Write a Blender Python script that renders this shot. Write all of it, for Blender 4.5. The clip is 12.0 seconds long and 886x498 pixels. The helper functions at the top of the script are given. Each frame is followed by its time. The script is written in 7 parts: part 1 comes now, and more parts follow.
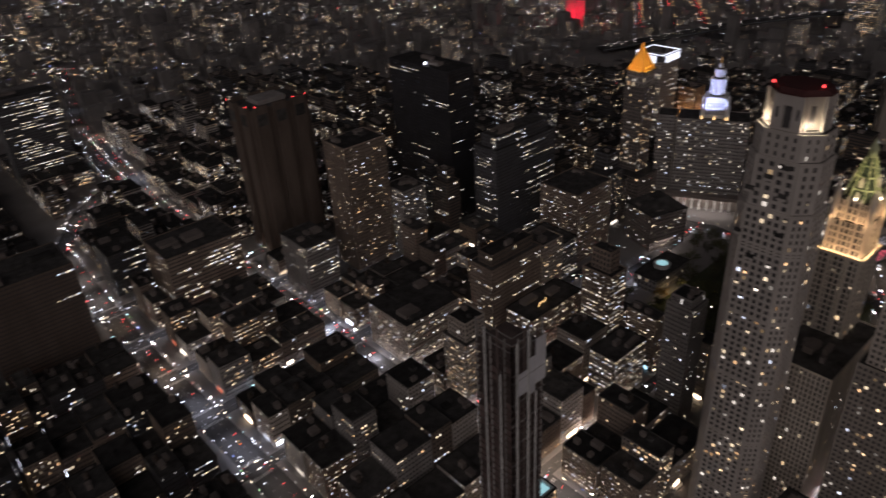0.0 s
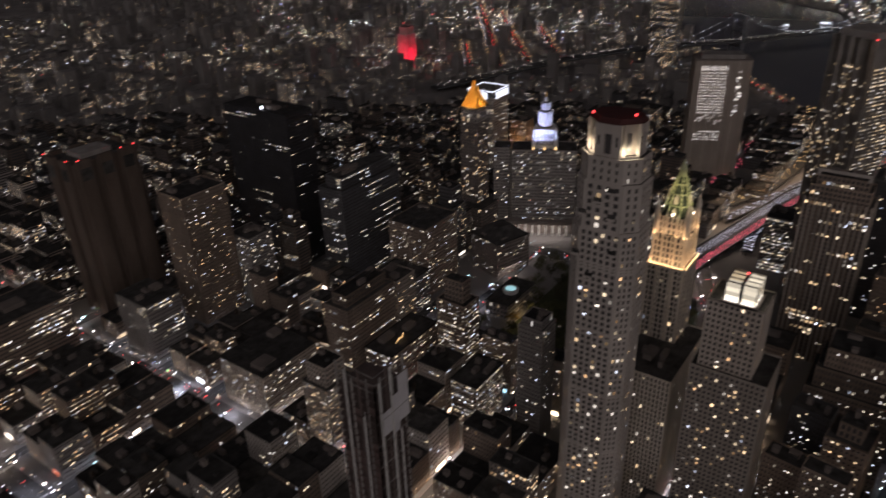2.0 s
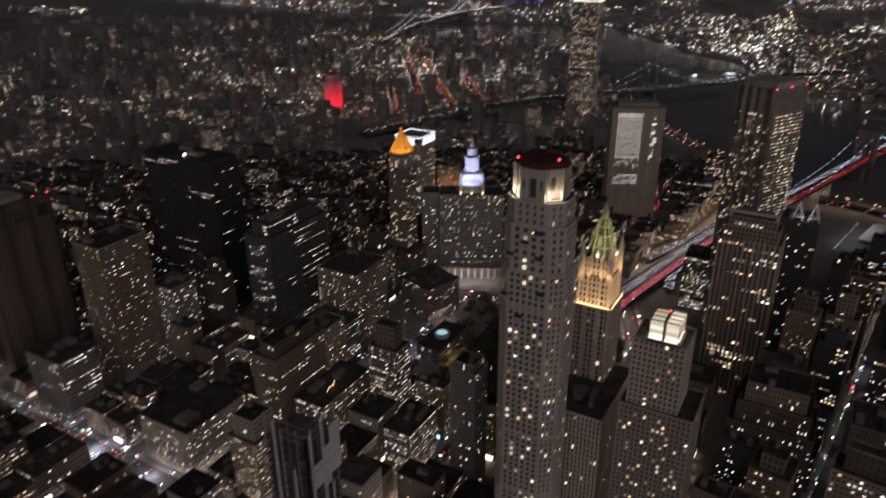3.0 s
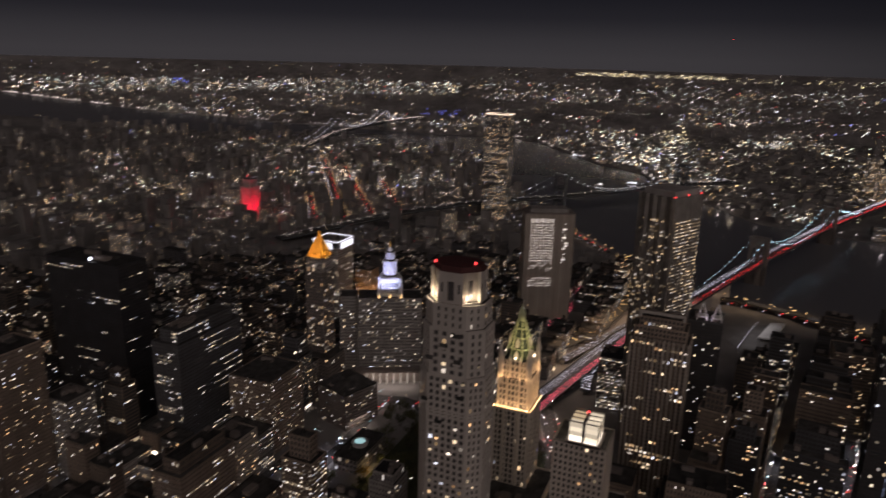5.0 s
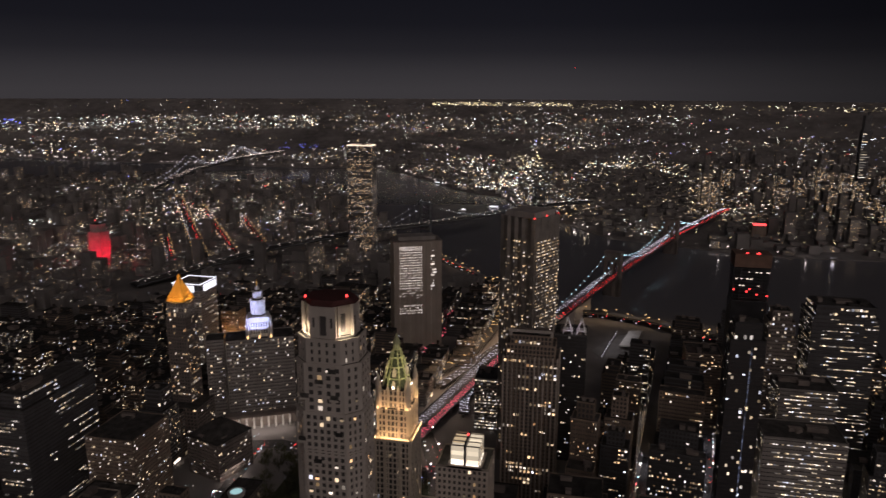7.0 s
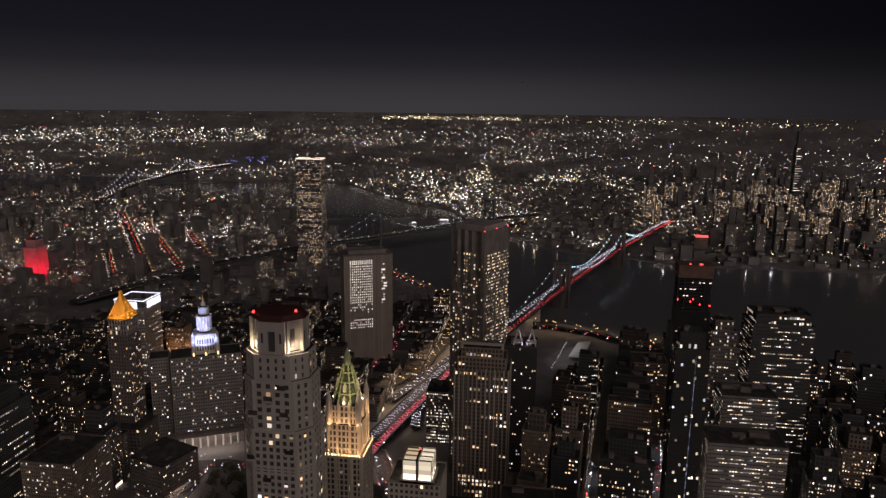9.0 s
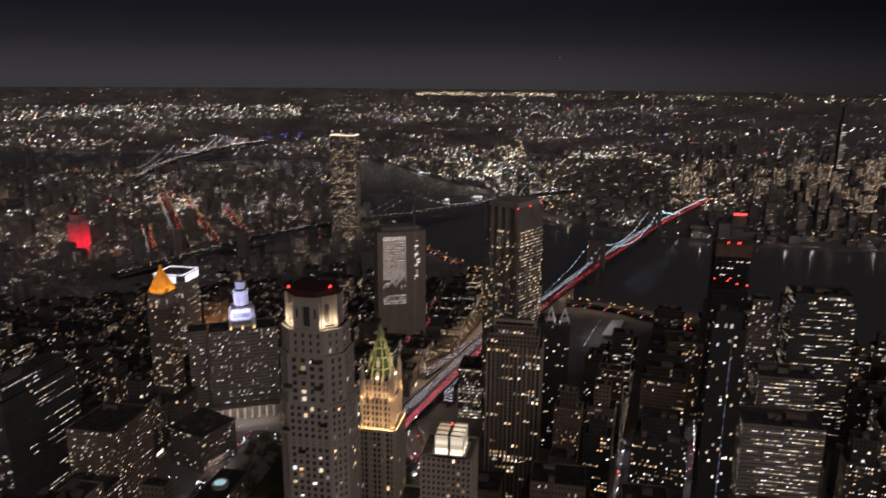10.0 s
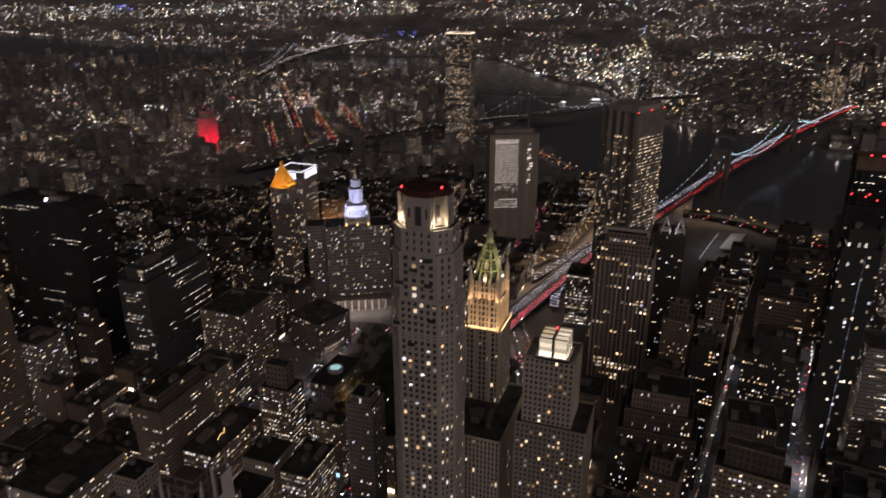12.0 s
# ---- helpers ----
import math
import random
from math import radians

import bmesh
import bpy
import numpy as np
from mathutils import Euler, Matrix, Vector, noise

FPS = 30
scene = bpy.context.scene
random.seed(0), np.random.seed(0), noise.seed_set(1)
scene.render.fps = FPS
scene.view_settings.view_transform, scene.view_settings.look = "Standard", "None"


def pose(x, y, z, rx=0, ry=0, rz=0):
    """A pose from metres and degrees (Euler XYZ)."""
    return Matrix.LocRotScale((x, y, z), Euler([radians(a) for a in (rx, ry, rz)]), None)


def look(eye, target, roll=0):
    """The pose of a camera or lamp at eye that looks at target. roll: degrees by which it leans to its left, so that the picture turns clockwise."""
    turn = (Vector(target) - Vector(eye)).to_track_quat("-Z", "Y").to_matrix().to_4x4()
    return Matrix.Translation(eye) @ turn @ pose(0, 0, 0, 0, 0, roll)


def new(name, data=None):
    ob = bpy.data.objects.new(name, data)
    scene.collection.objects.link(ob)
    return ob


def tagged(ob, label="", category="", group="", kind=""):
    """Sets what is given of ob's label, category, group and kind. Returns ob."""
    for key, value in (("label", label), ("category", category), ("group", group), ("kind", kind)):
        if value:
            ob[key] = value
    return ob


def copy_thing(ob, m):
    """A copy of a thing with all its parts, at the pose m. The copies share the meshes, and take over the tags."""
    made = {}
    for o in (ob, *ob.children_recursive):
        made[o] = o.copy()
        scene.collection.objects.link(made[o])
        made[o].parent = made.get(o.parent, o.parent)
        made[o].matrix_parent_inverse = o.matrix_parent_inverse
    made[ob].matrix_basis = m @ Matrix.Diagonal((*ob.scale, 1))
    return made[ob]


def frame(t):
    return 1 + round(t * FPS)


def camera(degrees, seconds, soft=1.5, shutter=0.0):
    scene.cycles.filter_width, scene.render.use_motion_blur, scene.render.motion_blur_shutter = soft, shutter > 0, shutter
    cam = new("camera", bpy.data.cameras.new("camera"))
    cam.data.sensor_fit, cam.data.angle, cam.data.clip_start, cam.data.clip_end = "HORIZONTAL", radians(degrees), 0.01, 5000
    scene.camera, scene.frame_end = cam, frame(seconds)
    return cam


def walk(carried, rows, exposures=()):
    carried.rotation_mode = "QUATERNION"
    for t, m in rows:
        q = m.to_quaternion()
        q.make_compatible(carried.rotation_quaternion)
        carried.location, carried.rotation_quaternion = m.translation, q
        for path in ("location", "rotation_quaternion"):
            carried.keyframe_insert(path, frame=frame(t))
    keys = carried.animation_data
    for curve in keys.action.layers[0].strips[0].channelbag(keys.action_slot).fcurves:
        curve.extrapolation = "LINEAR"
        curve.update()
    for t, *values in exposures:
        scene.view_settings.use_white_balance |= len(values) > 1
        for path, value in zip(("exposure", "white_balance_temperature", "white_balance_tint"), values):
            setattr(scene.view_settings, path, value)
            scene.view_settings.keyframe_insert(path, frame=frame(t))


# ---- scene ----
# A night view over a city of towers from a high window, with rivers, bridges and far boroughs.
# x runs across town, y up town, along the street grid; the eye stays at one place and turns.
EYE = 386.0
TURN = -43.5
cam = camera(64.0, 12.0, soft=1.38, shutter=1.0)
ROWS = [
    (0.0, 1.60, -29.76, 3.15),
    (0.5, -1.85, -29.49, 2.88),
    (1.0, -4.99, -28.95, 2.74),
    (1.5, -8.09, -28.18, 2.30),
    (2.0, -11.19, -27.19, 1.73),
    (2.5, -14.31, -25.66, 0.98),
    (3.0, -16.81, -23.68, 0.37),
    (3.2, -17.68, -22.71, 0.14),
    (4.8, -22.03, -15.91, -1.17),
    (5.0, -23.17, -15.28, -1.37),
    (5.5, -26.35, -14.21, -1.31),
    (6.0, -29.44, -13.49, -1.00),
    (6.5, -32.06, -13.06, -0.58),
    (7.0, -34.33, -12.71, -0.19),
    (7.5, -36.25, -12.29, -0.12),
    (7.7, -37.11, -11.99, -0.17),
    (9.3, -38.33, -11.61, -0.63),
    (9.5, -37.66, -12.06, -0.51),
    (10.0, -35.63, -13.50, -0.39),
    (10.5, -32.98, -15.74, -0.20),
    (11.0, -30.35, -18.09, 0.01),
    (11.5, -28.34, -19.77, 0.15),
    (12.0, -26.48, -21.32, 0.18),
]
walk(cam, [(t, pose(0, 0, EYE, 90 + pitch, roll, yaw + TURN)) for t, yaw, pitch, roll in ROWS],
     [(0.0, 0.32, 5900, 23), (3.2, 0.36, 5950, 23), (5.0, 0.26, 6250, 26), (10.0, 0.24, 6250, 26), (12.0, 0.18, 6250, 26)])

# ---- world and light ----
world = bpy.data.worlds.new("night_sky")
scene.world = world
world.use_nodes = True
wn, wl = world.node_tree.nodes, world.node_tree.links
wc = wn.new("ShaderNodeTexCoord")
ws = wn.new("ShaderNodeSeparateXYZ")
wr = wn.new("ShaderNodeValToRGB")
wl.new(wc.outputs["Generated"], ws.inputs[0])
wl.new(ws.outputs["Z"], wr.inputs[0])
wl.new(wr.outputs[0], wn["Background"].inputs[0])
ramp = wr.color_ramp
ramp.elements[0].position, ramp.elements[0].color = 0.0, (0.0315, 0.0305, 0.0295, 1)
ramp.elements[1].position, ramp.elements[1].color = 0.75, (0.0030, 0.0034, 0.0050, 1)
for at_, c_ in ((0.022, (0.0250, 0.0245, 0.0243)), (0.05, (0.0128, 0.0128, 0.0140)), (0.085, (0.0068, 0.0071, 0.0088)), (0.14, (0.0046, 0.0050, 0.0068)), (0.30, (0.0034, 0.0038, 0.0054))):
    ramp.elements.new(at_).color = (*c_, 1)
# sky glow stronger up town, dimmed toward -y for the window edge's dark reflection
wy = wn.new("ShaderNodeMapRange")
wy.interpolation_type = "SMOOTHSTEP"
for k_, v_ in ((1, -0.5), (2, 0.15), (3, 0.36), (4, 1.06)):
    wy.inputs[k_].default_value = v_
wl.new(ws.outputs["Y"], wy.inputs[0])
wl.new(wy.outputs[0], wn["Background"].inputs[1])

# added wide, low fill from behind the eye, standing for unseen city glow
glow = bpy.data.lights.new("city_glow_fill", "SUN")
glow.energy, glow.angle, glow.color = 0.62, radians(100), (1.0, 0.89, 0.74)
new("city_glow_fill", glow).matrix_world = look((-400, -300, 520), (300, 220, 380))


def spot(name, at, target, degrees_, watts, colour, blend=0.35):
    la = bpy.data.lights.new(name, "SPOT")
    la.spot_size, la.spot_blend, la.energy, la.color, la.shadow_soft_size = radians(degrees_), blend, watts, colour, 1.0
    ob = new(name, la)
    ob.matrix_world = look(at, target)
    return ob


def area(name, at, target, sx, sy, watts, colour):
    la = bpy.data.lights.new(name, "AREA")
    la.shape, la.size, la.size_y, la.energy, la.color = "RECTANGLE", sx, sy, watts, colour
    ob = new(name, la)
    ob.matrix_world = look(at, target)
    return ob


# ---- materials ----
def material(name):
    m = bpy.data.materials.new(name)
    m.use_nodes = True
    return m, m.node_tree.nodes, m.node_tree.links, m.node_tree.nodes["Principled BSDF"]


def surface(name, c1, c2, rough=0.85, metal=0.0, scale=0.08, fine=1.2, bump=0.25, vary=0.0, streak=False):
    """A worn surface: broad stains and fine grain between two colours; vary: how far whole things differ in tone."""
    m, n, l, b = material(name)
    co = n.new("ShaderNodeTexCoord")
    mp = n.new("ShaderNodeMapping")
    mp.inputs["Scale"].default_value = (1, 1, 0.25 if streak else 1)
    l.new(co.outputs["Object"], mp.inputs[0])
    big, small = n.new("ShaderNodeTexNoise"), n.new("ShaderNodeTexNoise")
    for t, s, d in ((big, scale, 5), (small, fine, 3)):
        t.inputs["Scale"].default_value, t.inputs["Detail"].default_value = s, d
        l.new(mp.outputs[0], t.inputs["Vector"])
    add = n.new("ShaderNodeMath")
    add.operation = "MULTIPLY_ADD"
    add.inputs[1].default_value = 0.35
    l.new(small.outputs[0], add.inputs[0])
    l.new(big.outputs[0], add.inputs[2])
    mr = n.new("ShaderNodeMapRange")
    mr.inputs[1].default_value, mr.inputs[2].default_value = 0.45, 0.9
    l.new(add.outputs[0], mr.inputs[0])
    mix = n.new("ShaderNodeMix")
    mix.data_type = "RGBA"
    mix.inputs[6].default_value, mix.inputs[7].default_value = (*c1, 1), (*c2, 1)
    l.new(mr.outputs[0], mix.inputs[0])
    out = mix.outputs[2]
    if vary:
        oi, hsv, vr = n.new("ShaderNodeObjectInfo"), n.new("ShaderNodeHueSaturation"), n.new("ShaderNodeMapRange")
        vr.inputs[3].default_value, vr.inputs[4].default_value = 1 - vary, 1 + vary
        l.new(oi.outputs["Random"], vr.inputs[0])
        l.new(vr.outputs[0], hsv.inputs["Value"])
        l.new(out, hsv.inputs["Color"])
        out = hsv.outputs[0]
    l.new(out, b.inputs["Base Color"])
    b.inputs["Roughness"].default_value, b.inputs["Metallic"].default_value = rough, metal
    if bump:
        bp = n.new("ShaderNodeBump")
        bp.inputs["Strength"].default_value = bump
        l.new(small.outputs[0], bp.inputs["Height"])
        l.new(bp.outputs[0], b.inputs["Normal"])
    return m


def shine(name, stops, low, high, island=True, sample=False, skew=2.2):
    """Lamps and lit panes whose colour and power differ from one to the next."""
    m, n, l, b = material(name)
    n.remove(b)
    em, cr = n.new("ShaderNodeEmission"), n.new("ShaderNodeValToRGB")
    cr.color_ramp.interpolation = "CONSTANT"
    while len(cr.color_ramp.elements) < len(stops):
        cr.color_ramp.elements.new(0.5)
    for el, (p, c) in zip(cr.color_ramp.elements, stops):
        el.position, el.color = p, (*c, 1)
    if island:
        src = n.new("ShaderNodeNewGeometry").outputs["Random Per Island"]
    else:
        src = n.new("ShaderNodeObjectInfo").outputs["Random"]
    l.new(src, cr.inputs[0])
    w = n.new("ShaderNodeTexWhiteNoise")
    w.noise_dimensions = "1D"
    mul = n.new("ShaderNodeMath")
    mul.operation = "MULTIPLY"
    mul.inputs[1].default_value = 917.0
    l.new(src, mul.inputs[0])
    l.new(mul.outputs[0], w.inputs["W"])
    pw = n.new("ShaderNodeMath")
    pw.operation = "POWER"
    pw.inputs[1].default_value = skew
    l.new(w.outputs["Value"], pw.inputs[0])
    mr = n.new("ShaderNodeMapRange")
    mr.inputs[3].default_value, mr.inputs[4].default_value = low, high
    l.new(pw.outputs[0], mr.inputs[0])
    l.new(cr.outputs[0], em.inputs[0])
    l.new(mr.outputs[0], em.inputs[1])
    l.new(em.outputs[0], n["Material Output"].inputs[0])
    m.cycles.emission_sampling = "FRONT" if sample else "NONE"
    return m


def plain_glow(name, colour, power, sample=False):
    return shine(name, [(0.0, colour)], power * 0.75, power * 1.25, True, sample)


LATE = [(0.0, (1.0, 0.72, 0.36)), (0.45, (1.0, 0.82, 0.52)), (0.8, (1.0, 0.92, 0.74))]
WARM = [(0.0, (1.0, 0.68, 0.32)), (0.30, (1.0, 0.78, 0.44)), (0.56, (1.0, 0.89, 0.66)), (0.82, (0.90, 0.96, 1.0)), (0.90, (1.0, 0.58, 0.24))]
OFFICE = [(0.0, (1.0, 0.86, 0.56)), (0.35, (1.0, 0.94, 0.76)), (0.62, (1.0, 0.78, 0.42)), (0.9, (0.85, 0.94, 1.0))]
FAR = [(0.0, (1.0, 0.82, 0.50)), (0.30, (1.0, 0.93, 0.76)), (0.52, (0.88, 0.95, 1.0)), (0.68, (1.0, 0.66, 0.24)), (0.84, (0.86, 1.0, 0.66)), (0.95, (1.0, 0.10, 0.08)), (0.98, (0.30, 0.36, 1.0))]
M_GLOW = shine("lit_window", WARM, 0.12, 1.15, False, skew=1.7)
M_HOME = shine("apartment_light", LATE, 0.10, 1.0, False)
M_HOMES = shine("apartment_lights_many", LATE, 0.10, 1.1)
M_GLOWS = shine("lit_windows_many", WARM, 0.12, 1.9, skew=2.0)
M_OFFICE = shine("office_light", OFFICE, 0.14, 1.3, False, skew=1.7)
M_OFFICES = shine("office_lights_many", OFFICE, 0.12, 1.8, skew=2.0)
M_GRID = shine("slab_light", [(0.0, (1.0, 0.93, 0.78)), (0.5, (1.0, 0.90, 0.70))], 0.55, 1.0, False, skew=1.0)
M_SHOP = shine("shop_light", [(0.0, (1.0, 0.74, 0.42)), (0.35, (1.0, 0.86, 0.62)), (0.6, (0.92, 0.97, 1.0)), (0.86, (0.5, 0.9, 1.0)), (0.93, (1.0, 0.25, 0.12))], 0.6, 5.0, False)
M_LAMP = plain_glow("lamp_head", (1.0, 0.86, 0.66), 120.0, True)
M_GLOBE = plain_glow("lamp_globe", (1.0, 0.82, 0.55), 9.0)
M_FAR = shine("far_lights", FAR, 0.20, 5.4, skew=3.8)
M_SPARK = shine("street_sparkle", [(0.0, (1.0, 0.80, 0.50)), (0.3, (0.92, 0.96, 1.0)), (0.62, (1.0, 0.92, 0.72)), (0.80, (0.55, 0.95, 0.95)), (0.87, (1.0, 0.12, 0.10)), (0.94, (0.35, 0.45, 1.0)), (0.97, (0.45, 1.0, 0.30))], 0.3, 9.0, skew=3.5)
M_WHITE = plain_glow("white_light", (0.93, 0.97, 1.0), 3.0)
M_COOL = plain_glow("cool_white_light", (0.65, 0.92, 1.0), 2.0)
M_AMBER = plain_glow("amber_light", (1.0, 0.62, 0.22), 2.0)
M_EXCH = surface("brown_granite", (0.10, 0.075, 0.058), (0.155, 0.118, 0.095), streak=True)
M_CABLE = plain_glow("cable_lamp", (0.90, 0.98, 1.0), 2.4)
M_CABLEC = plain_glow("cable_lamp_cool", (0.55, 0.95, 1.0), 4.5)
M_FRAMEW = surface("dark_formwork", (0.11, 0.082, 0.074), (0.19, 0.148, 0.135), streak=True)
M_RED = plain_glow("red_light", (1.0, 0.06, 0.05), 2.6)
M_PINK = plain_glow("tail_light", (1.0, 0.16, 0.20), 1.6)
M_HEAD = plain_glow("head_light", (0.95, 0.96, 1.0), 1.5)
M_GREEN = plain_glow("green_light", (0.3, 1.0, 0.25), 2.0)
M_BLUE = plain_glow("blue_light", (0.2, 0.25, 1.0), 1.6)
M_TEAL = plain_glow("teal_light", (0.55, 1.0, 0.92), 0.5)
M_CROWN = shine("crown_panel", [(0.0, (1.0, 0.78, 0.42)), (0.5, (1.0, 0.88, 0.58))], 0.45, 0.85, False)
M_CROWNB = shine("crown_panel_foot", [(0.0, (1.0, 0.84, 0.52)), (0.5, (1.0, 0.92, 0.68))], 1.0, 2.0, False)
M_REDROOF = surface("dark_red_roof", (0.05, 0.014, 0.013), (0.085, 0.026, 0.024))
M_VERD = surface("dark_copper", (0.05, 0.065, 0.04), (0.10, 0.12, 0.075), fine=0.8)
M_RING = plain_glow("roof_light", (0.94, 0.98, 1.0), 1.1)
M_STONE = surface("limestone", (0.38, 0.345, 0.31), (0.52, 0.475, 0.43), streak=True)
M_TERRA = surface("terracotta", (0.52, 0.46, 0.38), (0.70, 0.63, 0.53), streak=True, fine=0.8)
M_GRANITE = surface("granite", (0.17, 0.145, 0.13), (0.25, 0.215, 0.19), streak=True)
M_DARK = surface("dark_curtain_wall", (0.06, 0.06, 0.064), (0.10, 0.10, 0.105), rough=0.5, vary=0.3)
M_CONC = surface("concrete", (0.22, 0.20, 0.185), (0.34, 0.32, 0.30), vary=0.25, streak=True)
M_BLACK = surface("black_curtain_wall", (0.022, 0.022, 0.025), (0.045, 0.045, 0.05), rough=0.45)
M_BRICK = surface("brickwork", (0.165, 0.126, 0.098), (0.28, 0.222, 0.176), vary=0.45, streak=True)
M_BUFF = surface("buff_brickwork", (0.33, 0.285, 0.24), (0.46, 0.405, 0.35), vary=0.35, streak=True)
M_STEEL = surface("steel_panels", (0.20, 0.182, 0.165), (0.33, 0.305, 0.28), rough=0.42, metal=0.6, vary=0.1)
M_ROOF = surface("tar_roof", (0.022, 0.021, 0.020), (0.085, 0.080, 0.074), scale=0.15, fine=0.7, vary=0.5)
M_TANK = surface("tank_staves", (0.035, 0.027, 0.022), (0.07, 0.054, 0.043), streak=True)
M_ASPH = surface("asphalt", (0.035, 0.034, 0.033), (0.075, 0.072, 0.07), scale=0.02, fine=0.4)
M_PAVE = surface("pavement", (0.14, 0.135, 0.13), (0.22, 0.21, 0.20), scale=0.05)
M_FARH = surface("far_masonry", (0.13, 0.122, 0.116), (0.26, 0.245, 0.235), scale=0.02, vary=0.0)
M_LAND = surface("far_land", (0.12, 0.112, 0.108), (0.28, 0.262, 0.25), scale=0.006, fine=0.03)
M_GOLD = surface("gilded_tiles", (0.80, 0.42, 0.07), (0.95, 0.58, 0.14), rough=0.5, metal=0.35, fine=0.6)
# paler copy of the dark copper: floodlit highlights put into ribs, bands, lantern
M_COPPER_LIT = surface("lit_green_copper", (0.34, 0.38, 0.20), (0.58, 0.60, 0.36), rough=0.7, fine=0.8)
M_WHITEST = surface("pale_stone", (0.60, 0.60, 0.58), (0.78, 0.77, 0.74), streak=True)
M_NET = surface("safety_netting", (0.60, 0.59, 0.61), (0.76, 0.75, 0.77), fine=0.9)
M_LEAF = surface("leaves", (0.035, 0.042, 0.016), (0.10, 0.10, 0.04), fine=0.6, vary=0.4)
M_BARK = surface("bark", (0.06, 0.045, 0.035), (0.11, 0.085, 0.065))
M_IRON = surface("painted_iron", (0.10, 0.11, 0.12), (0.18, 0.19, 0.20), rough=0.55, metal=0.3)
M_RUST = surface("weathered_steel", (0.13, 0.075, 0.055), (0.24, 0.15, 0.11))
M_CAR = surface("car_paint", (0.10, 0.10, 0.11), (0.16, 0.16, 0.17), rough=0.3, vary=0.9, bump=0)
M_RUBBER = surface("rubber", (0.015, 0.015, 0.015), (0.03, 0.03, 0.03), bump=0)
M_GLASS, _n, _l, _b = material("dark_glass")
_b.inputs["Base Color"].default_value = (0.085, 0.080, 0.080, 1)
_b.inputs["Roughness"].default_value = 0.25
_b.inputs["Specular IOR Level"].default_value = 0.6
M_WATER, _n, _l, _b = material("river_water")
_b.inputs["Base Color"].default_value = (0.17, 0.168, 0.178, 1)
_b.inputs["IOR"].default_value = 1.33
_b.inputs["Roughness"].default_value = 0.19
_w = _n.new("ShaderNodeTexNoise")
_w.inputs["Scale"].default_value, _w.inputs["Detail"].default_value = 0.05, 6
_c = _n.new("ShaderNodeTexCoord")
_l.new(_c.outputs["Object"], _w.inputs["Vector"])
_p = _n.new("ShaderNodeBump")
_p.inputs["Strength"].default_value, _p.inputs["Distance"].default_value = 0.05, 0.4
_l.new(_w.outputs[0], _p.inputs["Height"])
_l.new(_p.outputs[0], _b.inputs["Normal"])


# ---- mesh helpers ----
BOX = np.array([(0, 3, 2, 1), (4, 5, 6, 7), (0, 1, 5, 4), (1, 2, 6, 5), (2, 3, 7, 6), (3, 0, 4, 7)])


